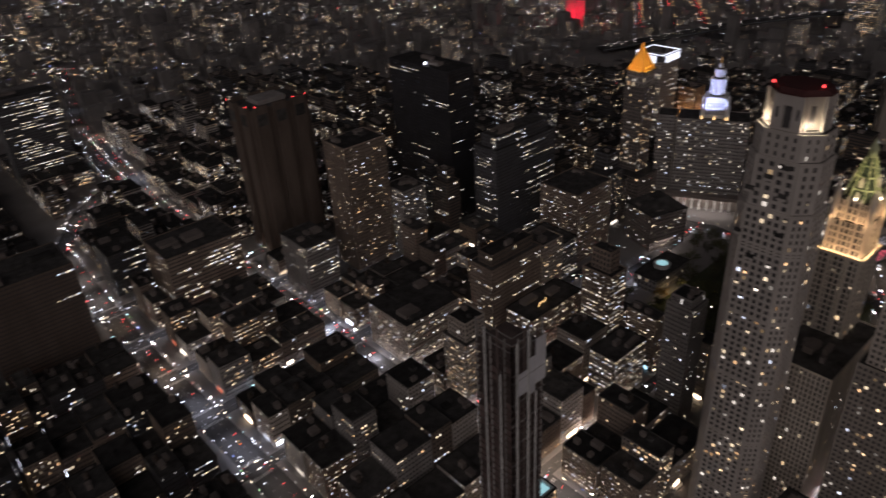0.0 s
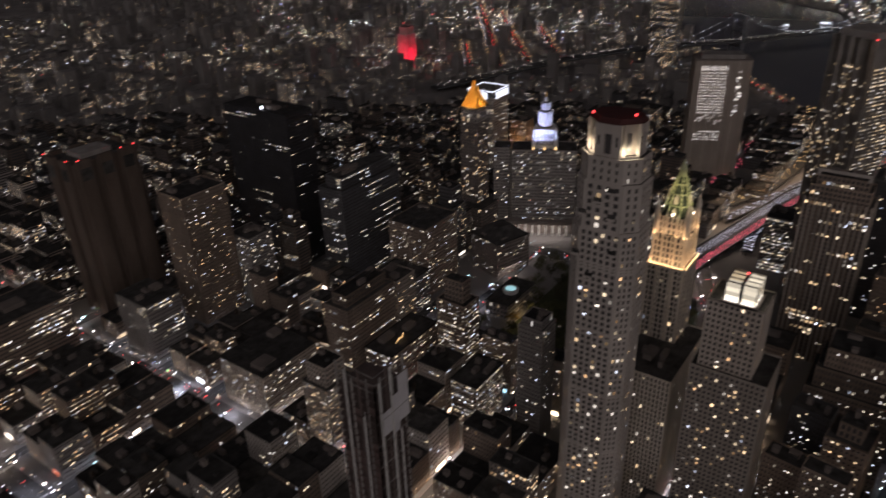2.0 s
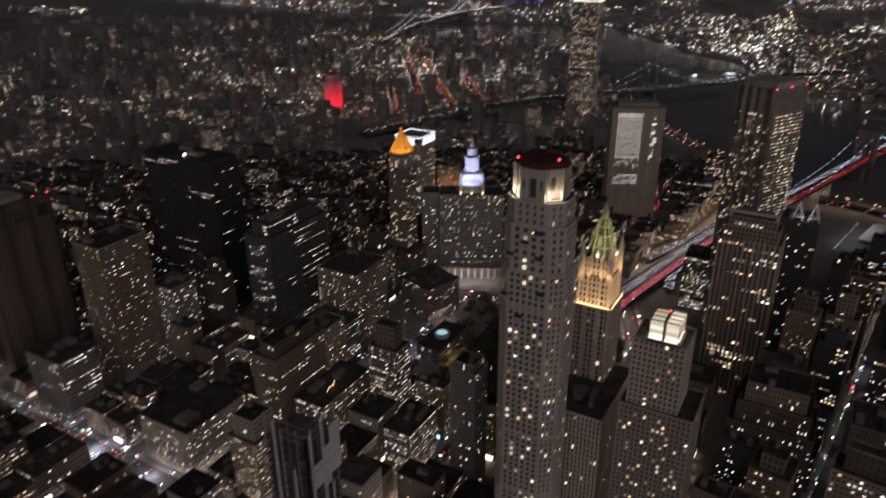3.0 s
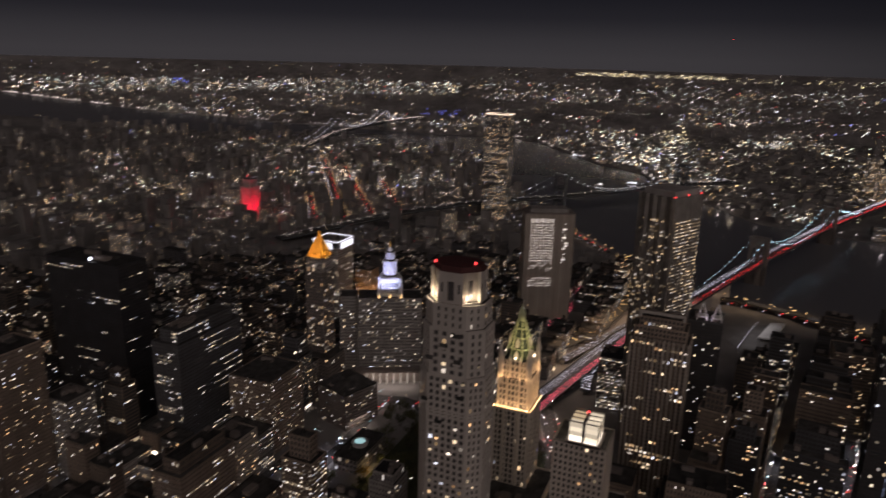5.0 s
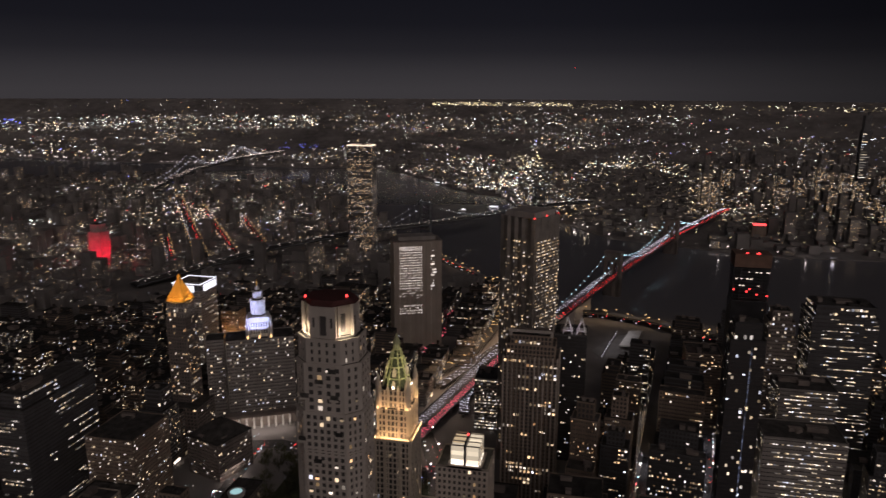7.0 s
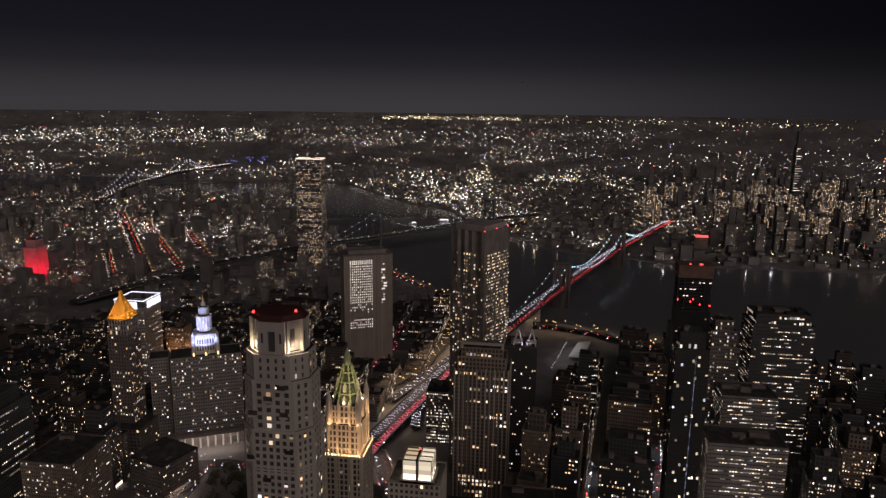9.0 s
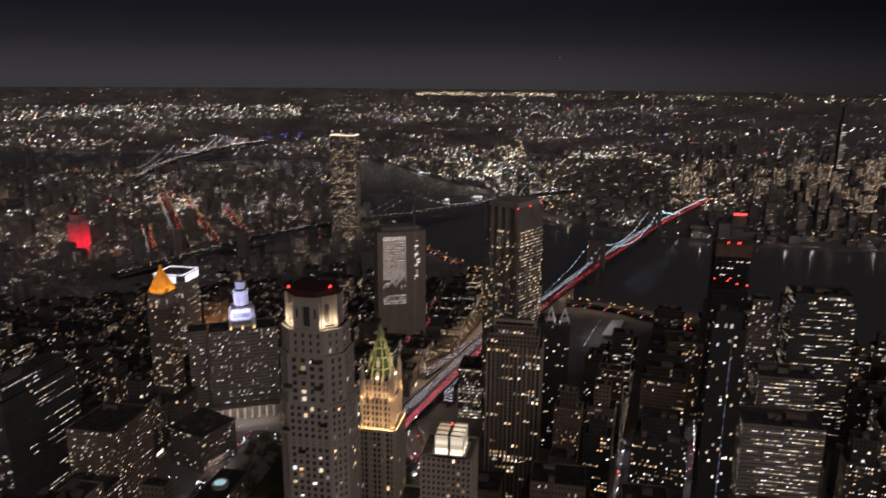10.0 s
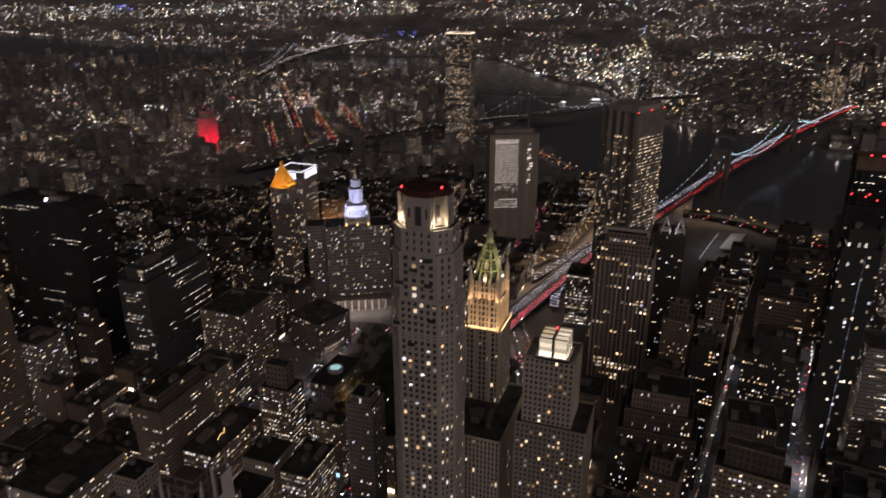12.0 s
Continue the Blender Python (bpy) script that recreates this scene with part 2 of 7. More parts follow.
class Shape:
    """Points and faces gathered into one mesh."""

    def __init__(self):
        self.v, self.f, self.n = [], [], 0

    def box(self, x0, x1, y0, y1, z0, z1):
        return self.hexa([(x0, y0), (x1, y0), (x1, y1), (x0, y1)], z0, z1)

    def hexa(self, poly, z0, z1, top=None):
        """A prism on a four-cornered plan, or tapered to another plan."""
        return self.prism(poly, z0, z1, top)

    def prism(self, poly, z0, z1, top=None):
        k, a = len(poly), self.n
        self.v += [(x, y, z0) for x, y in poly] + [(x, y, z1) for x, y in (top or poly)]
        self.f += [tuple(a + i for i in reversed(range(k))), tuple(a + k + i for i in range(k))]
        self.f += [(a + i, a + (i + 1) % k, a + k + (i + 1) % k, a + k + i) for i in range(k)]
        self.n += 2 * k
        return self

    def ring(self, outer, inner, z0, z1):
        """A closed wall between two plans with the same number of corners."""
        k, a = len(outer), self.n
        self.v += [(*p, z0) for p in outer] + [(*p, z1) for p in outer] + [(*p, z0) for p in inner] + [(*p, z1) for p in inner]
        for i in range(k):
            j = (i + 1) % k
            self.f += [(a + i, a + j, a + k + j, a + k + i), (a + k + i, a + k + j, a + 3 * k + j, a + 3 * k + i),
                       (a + 3 * k + i, a + 3 * k + j, a + 2 * k + j, a + 2 * k + i), (a + 2 * k + i, a + 2 * k + j, a + j, a + i)]
        self.n += 4 * k
        return self

    def beam(self, p, q, w, h=None):
        """A bar from p to q."""
        p, q = Vector(p), Vector(q)
        d = (q - p).normalized()
        side = d.cross(Vector((0, 0, 1)))
        side = (Vector((1, 0, 0)) if side.length < 1e-4 else side.normalized()) * (w / 2)
        up = side.cross(d).normalized() * ((h or w) / 2)
        a = self.n
        for c in (p, q):
            self.v += [tuple(c - side - up), tuple(c + side - up), tuple(c + side + up), tuple(c - side + up)]
        self.f += [tuple(int(a + i) for i in f) for f in BOX]
        self.n += 8
        return self

    def tube(self, pts, r):
        """One square tube through a run of points."""
        a = self.n
        for i, p in enumerate(pts):
            d = (pts[min(i + 1, len(pts) - 1)] - pts[max(i - 1, 0)]).normalized()
            side = d.cross(Vector((0, 0, 1))).normalized()
            up = side.cross(d)
            self.v += [tuple(p + side * r), tuple(p + up * r), tuple(p - side * r), tuple(p - up * r)]
        for i in range(len(pts) - 1):
            b = a + 4 * i
            self.f += [(b + j, b + (j + 1) % 4, b + 4 + (j + 1) % 4, b + 4 + j) for j in range(4)]
        self.n = len(self.v)
        return self

    def round(self, x, y, z0, z1, r0, r1=None, k=12, cap=True):
        r1 = r0 if r1 is None else r1
        pl = lambda r: [(x + r * math.cos(6.2832 * i / k), y + r * math.sin(6.2832 * i / k)) for i in range(k)]
        return self.prism(pl(r0), z0, z1, pl(max(r1, 0.02)))

    def boxes(self, lo, hi):
        """Many boxes at once from arrays of their lower and upper corners."""
        lo, hi = np.asarray(lo, float), np.asarray(hi, float)
        pick = np.array([(0, 0, 0), (1, 0, 0), (1, 1, 0), (0, 1, 0), (0, 0, 1), (1, 0, 1), (1, 1, 1), (0, 1, 1)])
        v = np.where(pick[None] == 1, hi[:, None], lo[:, None]).reshape(-1, 3)
        f = (BOX[None] + (self.n + 8 * np.arange(len(lo)))[:, None, None]).reshape(-1, 4)
        self.v += v.tolist()
        self.f += f.tolist()
        self.n += 8 * len(lo)
        return self

    def lamps(self, lo, hi):
        """Many small four-sided lamps at once, one in each box."""
        lo, hi = np.asarray(lo, float), np.asarray(hi, float)
        pick = np.array([(0, 0, 0), (1, 1, 0), (1, 0, 1), (0, 1, 1)])
        c, r = (lo + hi) / 2, (hi - lo) / 2 * 1.25
        v = (c[:, None] + (pick[None] * 2 - 1) * r[:, None]).reshape(-1, 3)
        tri = np.array([(0, 1, 2), (0, 3, 1), (0, 2, 3), (1, 3, 2)])
        f = (tri[None] + (self.n + 4 * np.arange(len(lo)))[:, None, None]).reshape(-1, 3)
        self.v += v.tolist()
        self.f += f.tolist()
        self.n += 4 * len(lo)
        return self

    def pane(self, p, q, z0, z1):
        """One upright window pane between two points of the plan."""
        self.v += [(*p, z0), (*q, z0), (*q, z1), (*p, z1)]
        self.f.append((self.n, self.n + 1, self.n + 2, self.n + 3))
        self.n += 4
        return self

    def panes(self, lo, hi):
        """Many upright window panes at once, each lying across the plan of its box."""
        lo, hi = np.asarray(lo, float), np.asarray(hi, float)
        x0, y0, z0, x1, y1, z1 = lo[:, 0], lo[:, 1], lo[:, 2], hi[:, 0], hi[:, 1], hi[:, 2]
        v = np.stack([np.stack(q, -1) for q in ((x0, y0, z0), (x1, y1, z0), (x1, y1, z1), (x0, y0, z1))], 1).reshape(-1, 3)
        f = self.n + np.arange(4 * len(lo)).reshape(-1, 4)
        self.v += v.tolist()
        self.f += f.tolist()
        self.n += 4 * len(lo)
        return self

    def mesh(self, name, mat, far=False):
        me = bpy.data.meshes.new(name)
        v = self.v
        if far:
            v = squeeze(np.array(v, float)).tolist()
        me.from_pydata(v, [], self.f)
        me.materials.append(mat)
        me.update()
        return me


def squeeze(v):
    """Brings what lies beyond 3.6 km nearer along the line of sight from the eye, onto the rising rim of the land."""
    d = np.hypot(v[:, 0], v[:, 1])
    far = np.maximum(d, 1.0)
    s = np.where(far > 3600, (3600 + 1250 * (1 - 3600 / far)) / far, 1.0)
    out = v.copy()
    out[:, 0] *= s
    out[:, 1] *= s
    out[:, 2] = EYE - (EYE - v[:, 2]) * s
    return out


def part(name, shape, mat, parent=None, label="", far=False, kind=""):
    """Links a shape as one mesh object under a thing or a part."""
    if isinstance(parent, Batch):
        parent.take(shape, mat)
        return None
    ob = new(name, shape if isinstance(shape, bpy.types.Mesh) else shape.mesh(name, mat, far))
    if parent:
        ob.parent = parent
    return tagged(ob, label, kind=kind)


def thing(name, label, category, m=None, group=""):
    ob = new(name)
    ob.empty_display_size = 1
    if m is not None:
        ob.matrix_basis = m
        ob.matrix_world = m
    return tagged(ob, label, category, group)


def whole(name, shape, mat, label, category="", group="", kind="", far=False):
    return tagged(new(name, shape.mesh(name, mat, far)), label, category, group, kind)


# ---- facades ----
class Batch:
    """Gathers the parts of many like things into one mesh for each material."""

    def __init__(self):
        self.at, self.shapes = Matrix(), {}

    def take(self, shape, mat):
        s = self.shapes.setdefault(mat, Shape())
        v = np.array(shape.v, float) @ np.array(self.at.to_3x3()).T + np.array(self.at.translation)
        s.v += v.tolist()
        s.f += [tuple(i + s.n for i in f) for f in shape.f]
        s.n += len(shape.v)


def inset(plan, d):
    """The plan drawn in by d on every side."""
    out = []
    k = len(plan)
    for i in range(k):
        p, q, r = Vector(plan[i - 1]), Vector(plan[i]), Vector(plan[(i + 1) % k])
        a, b = (q - p).normalized(), (r - q).normalized()
        na, nb = Vector((-a.y, a.x)), Vector((-b.y, b.x))
        m = (na + nb).normalized()
        out.append(tuple(q + m * (d / max(0.3, m.dot(na)))))
    return out


def rect(x0, x1, y0, y1):
    return [(x0, y0), (x1, y0), (x1, y1), (x0, y1)]


def storeys(root, plan, z0, z1, floor=3.6, bay=3.2, pier=1.0, span=1.4, wall=None, lit=0.12, style="scatter", solo=40,
            office=False, deep=0.35, seed=1, every=True, blank=(), bright=None):
    """One storeyed block on an anticlockwise plan: a wall with its window openings cut through, a glass core behind, lit panes.
    every: openings on all sides, not only those toward the eye; solo: how many panes are pieces of their own."""
    rng = random.Random(seed)
    m = root.at if isinstance(root, Batch) else root.matrix_world
    cheap = isinstance(root, Batch)
    eye = m.inverted() @ Vector((0, 0, EYE))
    nf = max(1, int((z1 - z0) / floor))
    fh = (z1 - z0) / nf
    zs = np.array([z0] + [z for k in range(nf) for z in (z0 + k * fh + span * 0.6, z0 + (k + 1) * fh - span * 0.4)] + [z1])
    V, F, n0, cells = [], [], 0, []
    bands = Shape()
    for fi, ((ax, ay), (bx, by)) in enumerate(zip(plan, plan[1:] + plan[:1])):
        L = math.hypot(bx - ax, by - ay)
        ux, uy = (bx - ax) / L, (by - ay) / L
        nx, ny = -uy, ux
        seen = (eye.x - ax) * nx + (eye.y - ay) * ny < 0
        n = int(round((L - pier) / bay))
        if n < 1 or fi in blank or not (seen or every):
            V.append(np.array([(ax, ay, z0), (bx, by, z0), (bx, by, z1), (ax, ay, z1)]))
            F.append(np.array([(0, 1, 2, 3)]) + n0)
            n0 += 4
            continue
        st = (L - pier) / n
        for k in range(nf):
            if style == "rows":
                on = set()
                for _ in range(3):
                    if rng.random() < lit * 1.5 * (1 if seen else 0.5):
                        a = rng.randrange(n)
                        on.update(i for i in range(a, min(n, a + 2 + int(rng.random() ** 2 * n * 0.6))) if rng.random() < 0.85)
                cells += [(not seen, fi, i, k, L, st) for i in sorted(on)]
            else:
                p = lit * (0.3 + 1.4 * rng.random()) * (1 if seen else 0.4)
                if bright and bright(k / nf):
                    p = 0.75
                cells += [(not seen, fi, i, k, L, st) for i in range(n) if rng.random() < p]
        if cheap:
            if seen:
                for k in range(nf):
                    c = z0 + k * fh + span * 0.6
                    q = [(ax + ux * t_ + nx * o, ay + uy * t_ + ny * o) for t_, o in ((pier, -0.04), (L - pier, -0.04), (L - pier, 0.1), (pier, 0.1))]
                    bands.prism(q, c, c + fh - span)
            continue
        us = np.array([u for i in range(n) for u in (i * st, i * st + pier)] + [n * st, L])
        U, Z = np.meshgrid(us, zs, indexing="ij")
        V.append(np.stack([ax + ux * U, ay + uy * U, Z], -1).reshape(-1, 3))
        nu, nz = len(us), len(zs)
        I, J = np.meshgrid(np.arange(nu - 1), np.arange(nz - 1), indexing="ij")
        hole = (I % 2 == 1) & (J % 2 == 1)
        q = lambda i, j: n0 + i * nz + j
        Q = np.stack([q(I, J), q(I + 1, J), q(I + 1, J + 1), q(I, J + 1)], -1)
        F.append(Q[~hole])
        H = Q[hole]
        inner = V[-1][(H - n0).reshape(-1)] + np.array([nx * deep, ny * deep, 0])
        b = n0 + nu * nz
        V.append(inner)
        K = b + np.arange(len(H))[:, None] * 4 + np.arange(4)[None]
        for e in range(4):
            g = (e + 1) % 4
            F.append(np.stack([H[:, e], H[:, g], K[:, g], K[:, e]], -1)[:, ::-1])
        n0 = b + len(inner)
    if cheap:
        root.take(Shape().prism(plan, z0, z1), wall)
        if bands.n:
            root.take(bands, M_GLASS)
        solo = 0
    else:
        v = np.concatenate(V)
        _, idx, inv = np.unique(np.round(v, 3), axis=0, return_index=True, return_inverse=True)
        s = Shape()
        s.v, s.f, s.n = v[idx].tolist(), inv.reshape(-1)[np.concatenate(F)].tolist(), len(idx)
        part("wall", s, wall, root)
        part("glazing", Shape().prism(inset(plan, deep - 0.02), z0 + 0.02, z1 - 0.05), M_GLASS, root)
    rng.shuffle(cells)
    cells.sort(key=lambda c: c[0])
    many, made = Shape(), {}
    for j, (_, fi, i, k, L, st) in enumerate(cells):
        (ax, ay), (bx, by) = plan[fi], plan[(fi + 1) % len(plan)]
        ux, uy = (bx - ax) / L, (by - ay) / L
        nx, ny = -uy, ux
        u, z, ww, hh = i * st + pier + 0.04, z0 + k * fh + span * 0.6 + 0.03, st - pier - 0.08, fh - span - 0.06
        o = -0.12 if cheap else deep - 0.14
        part_lit = rng.random() < 0.35
        if j < solo and not part_lit:
            if fi not in made:
                made[fi] = Shape().box(0, ww, 0, 0.08, 0, hh).mesh("window", M_OFFICE if office else M_GLOW)
            ob = part("window", made[fi], None, root)
            ob.location, ob.rotation_euler = (ax + ux * u + nx * o, ay + uy * u + ny * o, z), (0, 0, math.atan2(uy, ux))
        else:
            if part_lit:
                hh *= rng.uniform(0.45, 0.8)
            many.pane((ax + ux * u + nx * o, ay + uy * u + ny * o), (ax + ux * (u + ww) + nx * o, ay + uy * (u + ww) + ny * o), z, z + hh)
    if z0 < 1:
        # small lamps over the doors and shop signs
        for fi, ((ax, ay), (bx, by)) in enumerate(zip(plan, plan[1:] + plan[:1])):
            L = math.hypot(bx - ax, by - ay)
            ux, uy = (bx - ax) / L, (by - ay) / L
            nx, ny = -uy, ux
            if (eye.x - ax) * nx + (eye.y - ay) * ny < 0:
                for i in range(int(L / 6)):
                    if rng.random() < 0.6:
                        u, z, k = rng.uniform(0.5, L - 1.5), rng.choice((2.6, 3.4, 4.4, 5.0)), rng.uniform(0.35, 0.9)
                        many.prism([(ax + ux * t_ + nx * w_, ay + uy * t_ + ny * w_) for t_, w_ in ((u, -0.3), (u + k, -0.3), (u + k, -0.02), (u, -0.02))], z, z + 0.5)
    if many.n:
        part("lit_windows", many, M_OFFICES if office else M_GLOWS, root, kind="stuff")


def facade(root, w, d, z0, z1, at=(0, 0), floor=3.6, bay=3.2, pier=1.0, span=1.4, wall=None, lit=0.12, style="scatter",
           solo=40, office=False, parapet=1.1, roof=True, seed=1, every=True, bright=None):
    """A storeyed block on a square plan, with its roof and parapet."""
    x, y = at
    plan = rect(x, x + w, y, y + d)
    wall = wall or M_CONC
    storeys(root, plan, z0, z1, floor, bay, pier, span, wall, lit, style, solo, office, 0.35, seed, every, (), bright)
    if roof:
        part("roof", Shape().prism(inset(plan, 0.45), z1 - 0.02, z1 + 0.12), M_ROOF, root)
        if parapet:
            part("parapet", Shape().ring(plan, inset(plan, 0.45), z1, z1 + parapet), M_ROOF if z1 < 60 else wall, root)


def tank(root, x, y, z, r=2.0):
    """A wooden water tank on its legs, part of a roof."""
    t = Shape().round(x, y, z + 3.2, z + 7.0, r, r * 0.96, 12).round(x, y, z + 7.0, z + 8.4, r * 1.08, 0.1, 12)
    for a in range(4):
        cx, cy = x + r * 0.6 * (1 if a % 2 else -1), y + r * 0.6 * (1 if a // 2 else -1)
        t.box(cx - 0.12, cx + 0.12, cy - 0.12, cy + 0.12, z, z + 3.2)
    part("water_tank", t, M_TANK, root, "wooden rooftop water tank on legs")


def roof_gear(root, w, d, z, rng, at=(0, 0), n=3):
    """Bulkheads, cooling units and pipes on a roof."""
    for i in range(n):
        bw, bd, bh = rng.uniform(2.5, max(3, w * 0.3)), rng.uniform(2.5, max(3, d * 0.3)), rng.uniform(1.6, 4.5)
        x, y = at[0] + rng.uniform(1, max(1.2, w - bw - 1)), at[1] + rng.uniform(1, max(1.2, d - bd - 1))
        s = Shape().box(x, x + bw, y, y + bd, z + 0.1, z + bh).box(x - 0.15, x + bw + 0.15, y - 0.15, y + bd + 0.15, z + bh, z + bh + 0.2)
        part("bulkhead" if bh > 2.6 else "cooling_unit", s, M_GRANITE if bh > 2.6 else M_ROOF, root)


def beacon(root, at, mat=None, r=0.7):
    part("beacon", Shape().round(at[0], at[1], at[2], at[2] + 1.6 * r, r, r * 0.7, 8), mat or M_RED, root, "small red warning lamp")


# ---- ground, rivers, land ----
MANHATTAN_SHORE = [(700, -2600), (900, -700), (1060, -360), (1127, -233), (1147, -118), (1225, -45), (1238, 48), (1452, 225), (1650, 380), (1804, 498), (1925, 599), (2300, 800), (2641, 987), (2660, 1111), (2698, 1358), (2853, 2033), (2633, 2455), (2900, 5200)]
BROOKLYN_SHORE = [(1500, -2600), (1740, -1100), (1790, -803), (1771, -582), (1771, -392), (1896, -47), (2100, 90), (2300, 230), (2548, 322), (2712, 521), (3250, 900), (3382, 1053), (3313, 1633), (3350, 2381), (3508, 3661), (4300, 6400)]


def along(points, step):
    out = []
    for (ax, ay), (bx, by) in zip(points, points[1:]):
        n = max(1, int(math.hypot(bx - ax, by - ay) / step))
        out += [(ax + (bx - ax) * i / n, ay + (by - ay) * i / n) for i in range(n)]
    return out + [points[-1]]


def inside(x, y, poly):
    c = False
    for (ax, ay), (bx, by) in zip(poly, poly[1:] + poly[:1]):
        if (ay > y) != (by > y) and x < (bx - ax) * (y - ay) / (by - ay) + ax:
            c = not c
    return c


RIVER = MANHATTAN_SHORE + BROOKLYN_SHORE[::-1]


def ground():
    """One sheet from under the tower to the horizon; the river bed is pressed down below the water."""
    s = Shape()
    # fans along the two shores and out to the rim
    man = along(MANHATTAN_SHORE, 40)
    k = len(man)
    s.v += [(-2500.0, y, 0.0) for x, y in man] + [(x, y, 0.0) for x, y in man] + [(x + 6, y, -5.0) for x, y in man]
    s.f += [(i, k + i, k + i + 1, i + 1) for i in range(k - 1)]
    s.f += [(k + i, 2 * k + i, 2 * k + i + 1, k + i + 1) for i in range(k - 1)]
    s.n = 3 * k
    bro = along(BROOKLYN_SHORE, 40)
    ring = [0, 200, 500, 1000, 1500, 2200, 3200, 4500, 6500, 9500, 14000, 20000, 26000]
    a = s.n
    for x, y in bro:
        d = math.hypot(x, y)
        s.v.append((x - 6, y, -5.0))
        s.v += [(x * (d + r) / d, y * (d + r) / d, 0.0) for r in ring]
    w = len(ring) + 1
    for i in range(len(bro) - 1):
        for j in range(w - 1):
            s.f.append((a + i * w + j, a + i * w + j + 1, a + (i + 1) * w + j + 1, a + (i + 1) * w + j))
    s.n = len(s.v)
    return whole("ground", s, M_LAND, "dark built-up land with streets and low roofs", kind="structure", far=True)


ground()
water = Shape()
TH, RR = [radians(a) for a in range(0, 133, 3)], [700, 900, 1100, 1300, 1500, 1750, 2000, 2300, 2600, 3000, 3600, 4200, 5000, 6200, 7600]
water.v = [(r_ * math.sin(a), r_ * math.cos(a), -1.5) for a in TH for r_ in RR]
water.f = [(i * 15 + j, i * 15 + j + 1, i * 15 + j + 16, i * 15 + j + 15) for i in range(len(TH) - 1) for j in range(14)]
water.n = len(water.v)
whole("water", water, M_WATER, "dark rippled river with long reflections of shore lamps", kind="structure", far=True)

# ---- streets ----
ROADS = [  # name, centre line, half width, lamp power per metre
    ("road_avenue", [(131, 150), (131, 374), (123, 560), (123, 663), (128, 836), (180, 930), (251, 999), (272, 1206), (396, 1736)], 10.5, 0.5),
    ("road_church", [(268, 20), (268, 285), (266, 491), (261, 650), (262, 900), (300, 1300)], 8, 0.65),
    ("road_broadway", [(438, 20), (443, 120), (446, 420), (440, 700), (450, 1200)], 7, 0.6),
    ("road_cross", [(140, 230), (438, 230)], 5, 1.5), ("road_cross", [(140, 306), (438, 306)], 5, 0.9),
    ("road_cross", [(20, 378), (560, 378)], 5, 0.4), ("road_cross", [(20, 454), (650, 454)], 7, 0.4),
    ("road_cross", [(20, 524), (480, 524)], 5, 0.4), ("road_cross", [(20, 593), (480, 593)], 5, 0.35),
    ("road_cross", [(20, 665), (480, 665)], 6, 0.3), ("road_cross", [(20, 742), (640, 742)], 5, 0.2),
    ("road_cross", [(290, 84), (436, 84)], 3.0, 1.6),
    ("road_fulton", [(268, -8), (507, -40.3), (726, -69.9)], 5.0, 0.32),
    ("road_john", [(260, -67), (518, -102), (676, -124), (795, -140)], 6.0, 0.8),
    ("road_centre", [(640, 140), (668, 330), (642, 420), (640, 900)], 10, 0.7),
    ("road_park_row", [(445, 100), (520, 118), (640, 140), (735, 180)], 9, 0.5),
    ("road_chambers", [(446, 343), (560, 340), (655, 350)], 7, 0.9),
    ("road_allen", [(1437, 876), (1840, 1160), (2243, 1445)], 16, 1.2),
    ("road_essex", [(1514, 838), (1820, 1065), (2134, 1292)], 11, 0.6),
    ("road_pike", [(1595, 800), (1790, 935), (1979, 1064)], 11, 0.6),
    ("road_bowery", [(1414, 944), (1640, 1104)], 11, 0.8),
    ("road_shore", [(1010, -560), (1060, -330), (1126, -181), (1181, -105), (1212, -18), (1205, 36), (1420, 225), (1620, 385), (1780, 510)], 10, 0.5),
]


def ribbon(points, half, z, thick=0.0, s=None):
    """A strip of road along a line."""
    s = s or Shape()
    pts = [Vector((p[0], p[1], p[2] if len(p) > 2 else z)) for p in points]
    rows_ = []
    for i, p in enumerate(pts):
        d = (pts[min(i + 1, len(pts) - 1)] - pts[max(i - 1, 0)])
        d.z = 0
        side = Vector((-d.y, d.x, 0)).normalized() * half
        rows_.append((p - side, p + side))
    a = s.n
    for l_, r_ in rows_:
        s.v += [tuple(l_), tuple(r_), tuple(r_ - Vector((0, 0, thick))), tuple(l_ - Vector((0, 0, thick)))]
    for i in range(len(rows_) - 1):
        b = a + 4 * i
        s.f.append((b, b + 4, b + 5, b + 1))
        if thick:
            s.f += [(b + 1, b + 5, b + 6, b + 2), (b + 2, b + 6, b + 7, b + 3), (b + 3, b + 7, b + 4, b)]
    s.n = len(s.v)
    return s


def clear_of(p, gap=0.0):
    """How far a place is from the nearest street's edge."""
    best = 1e9
    for _, line, half, _ in ROADS:
        for (ax, ay), (bx, by) in zip(line, line[1:]):
            dx, dy = bx - ax, by - ay
            u = max(0, min(1, ((p[0] - ax) * dx + (p[1] - ay) * dy) / (dx * dx + dy * dy)))
            best = min(best, math.hypot(p[0] - ax - u * dx, p[1] - ay - u * dy) - half)
    return best


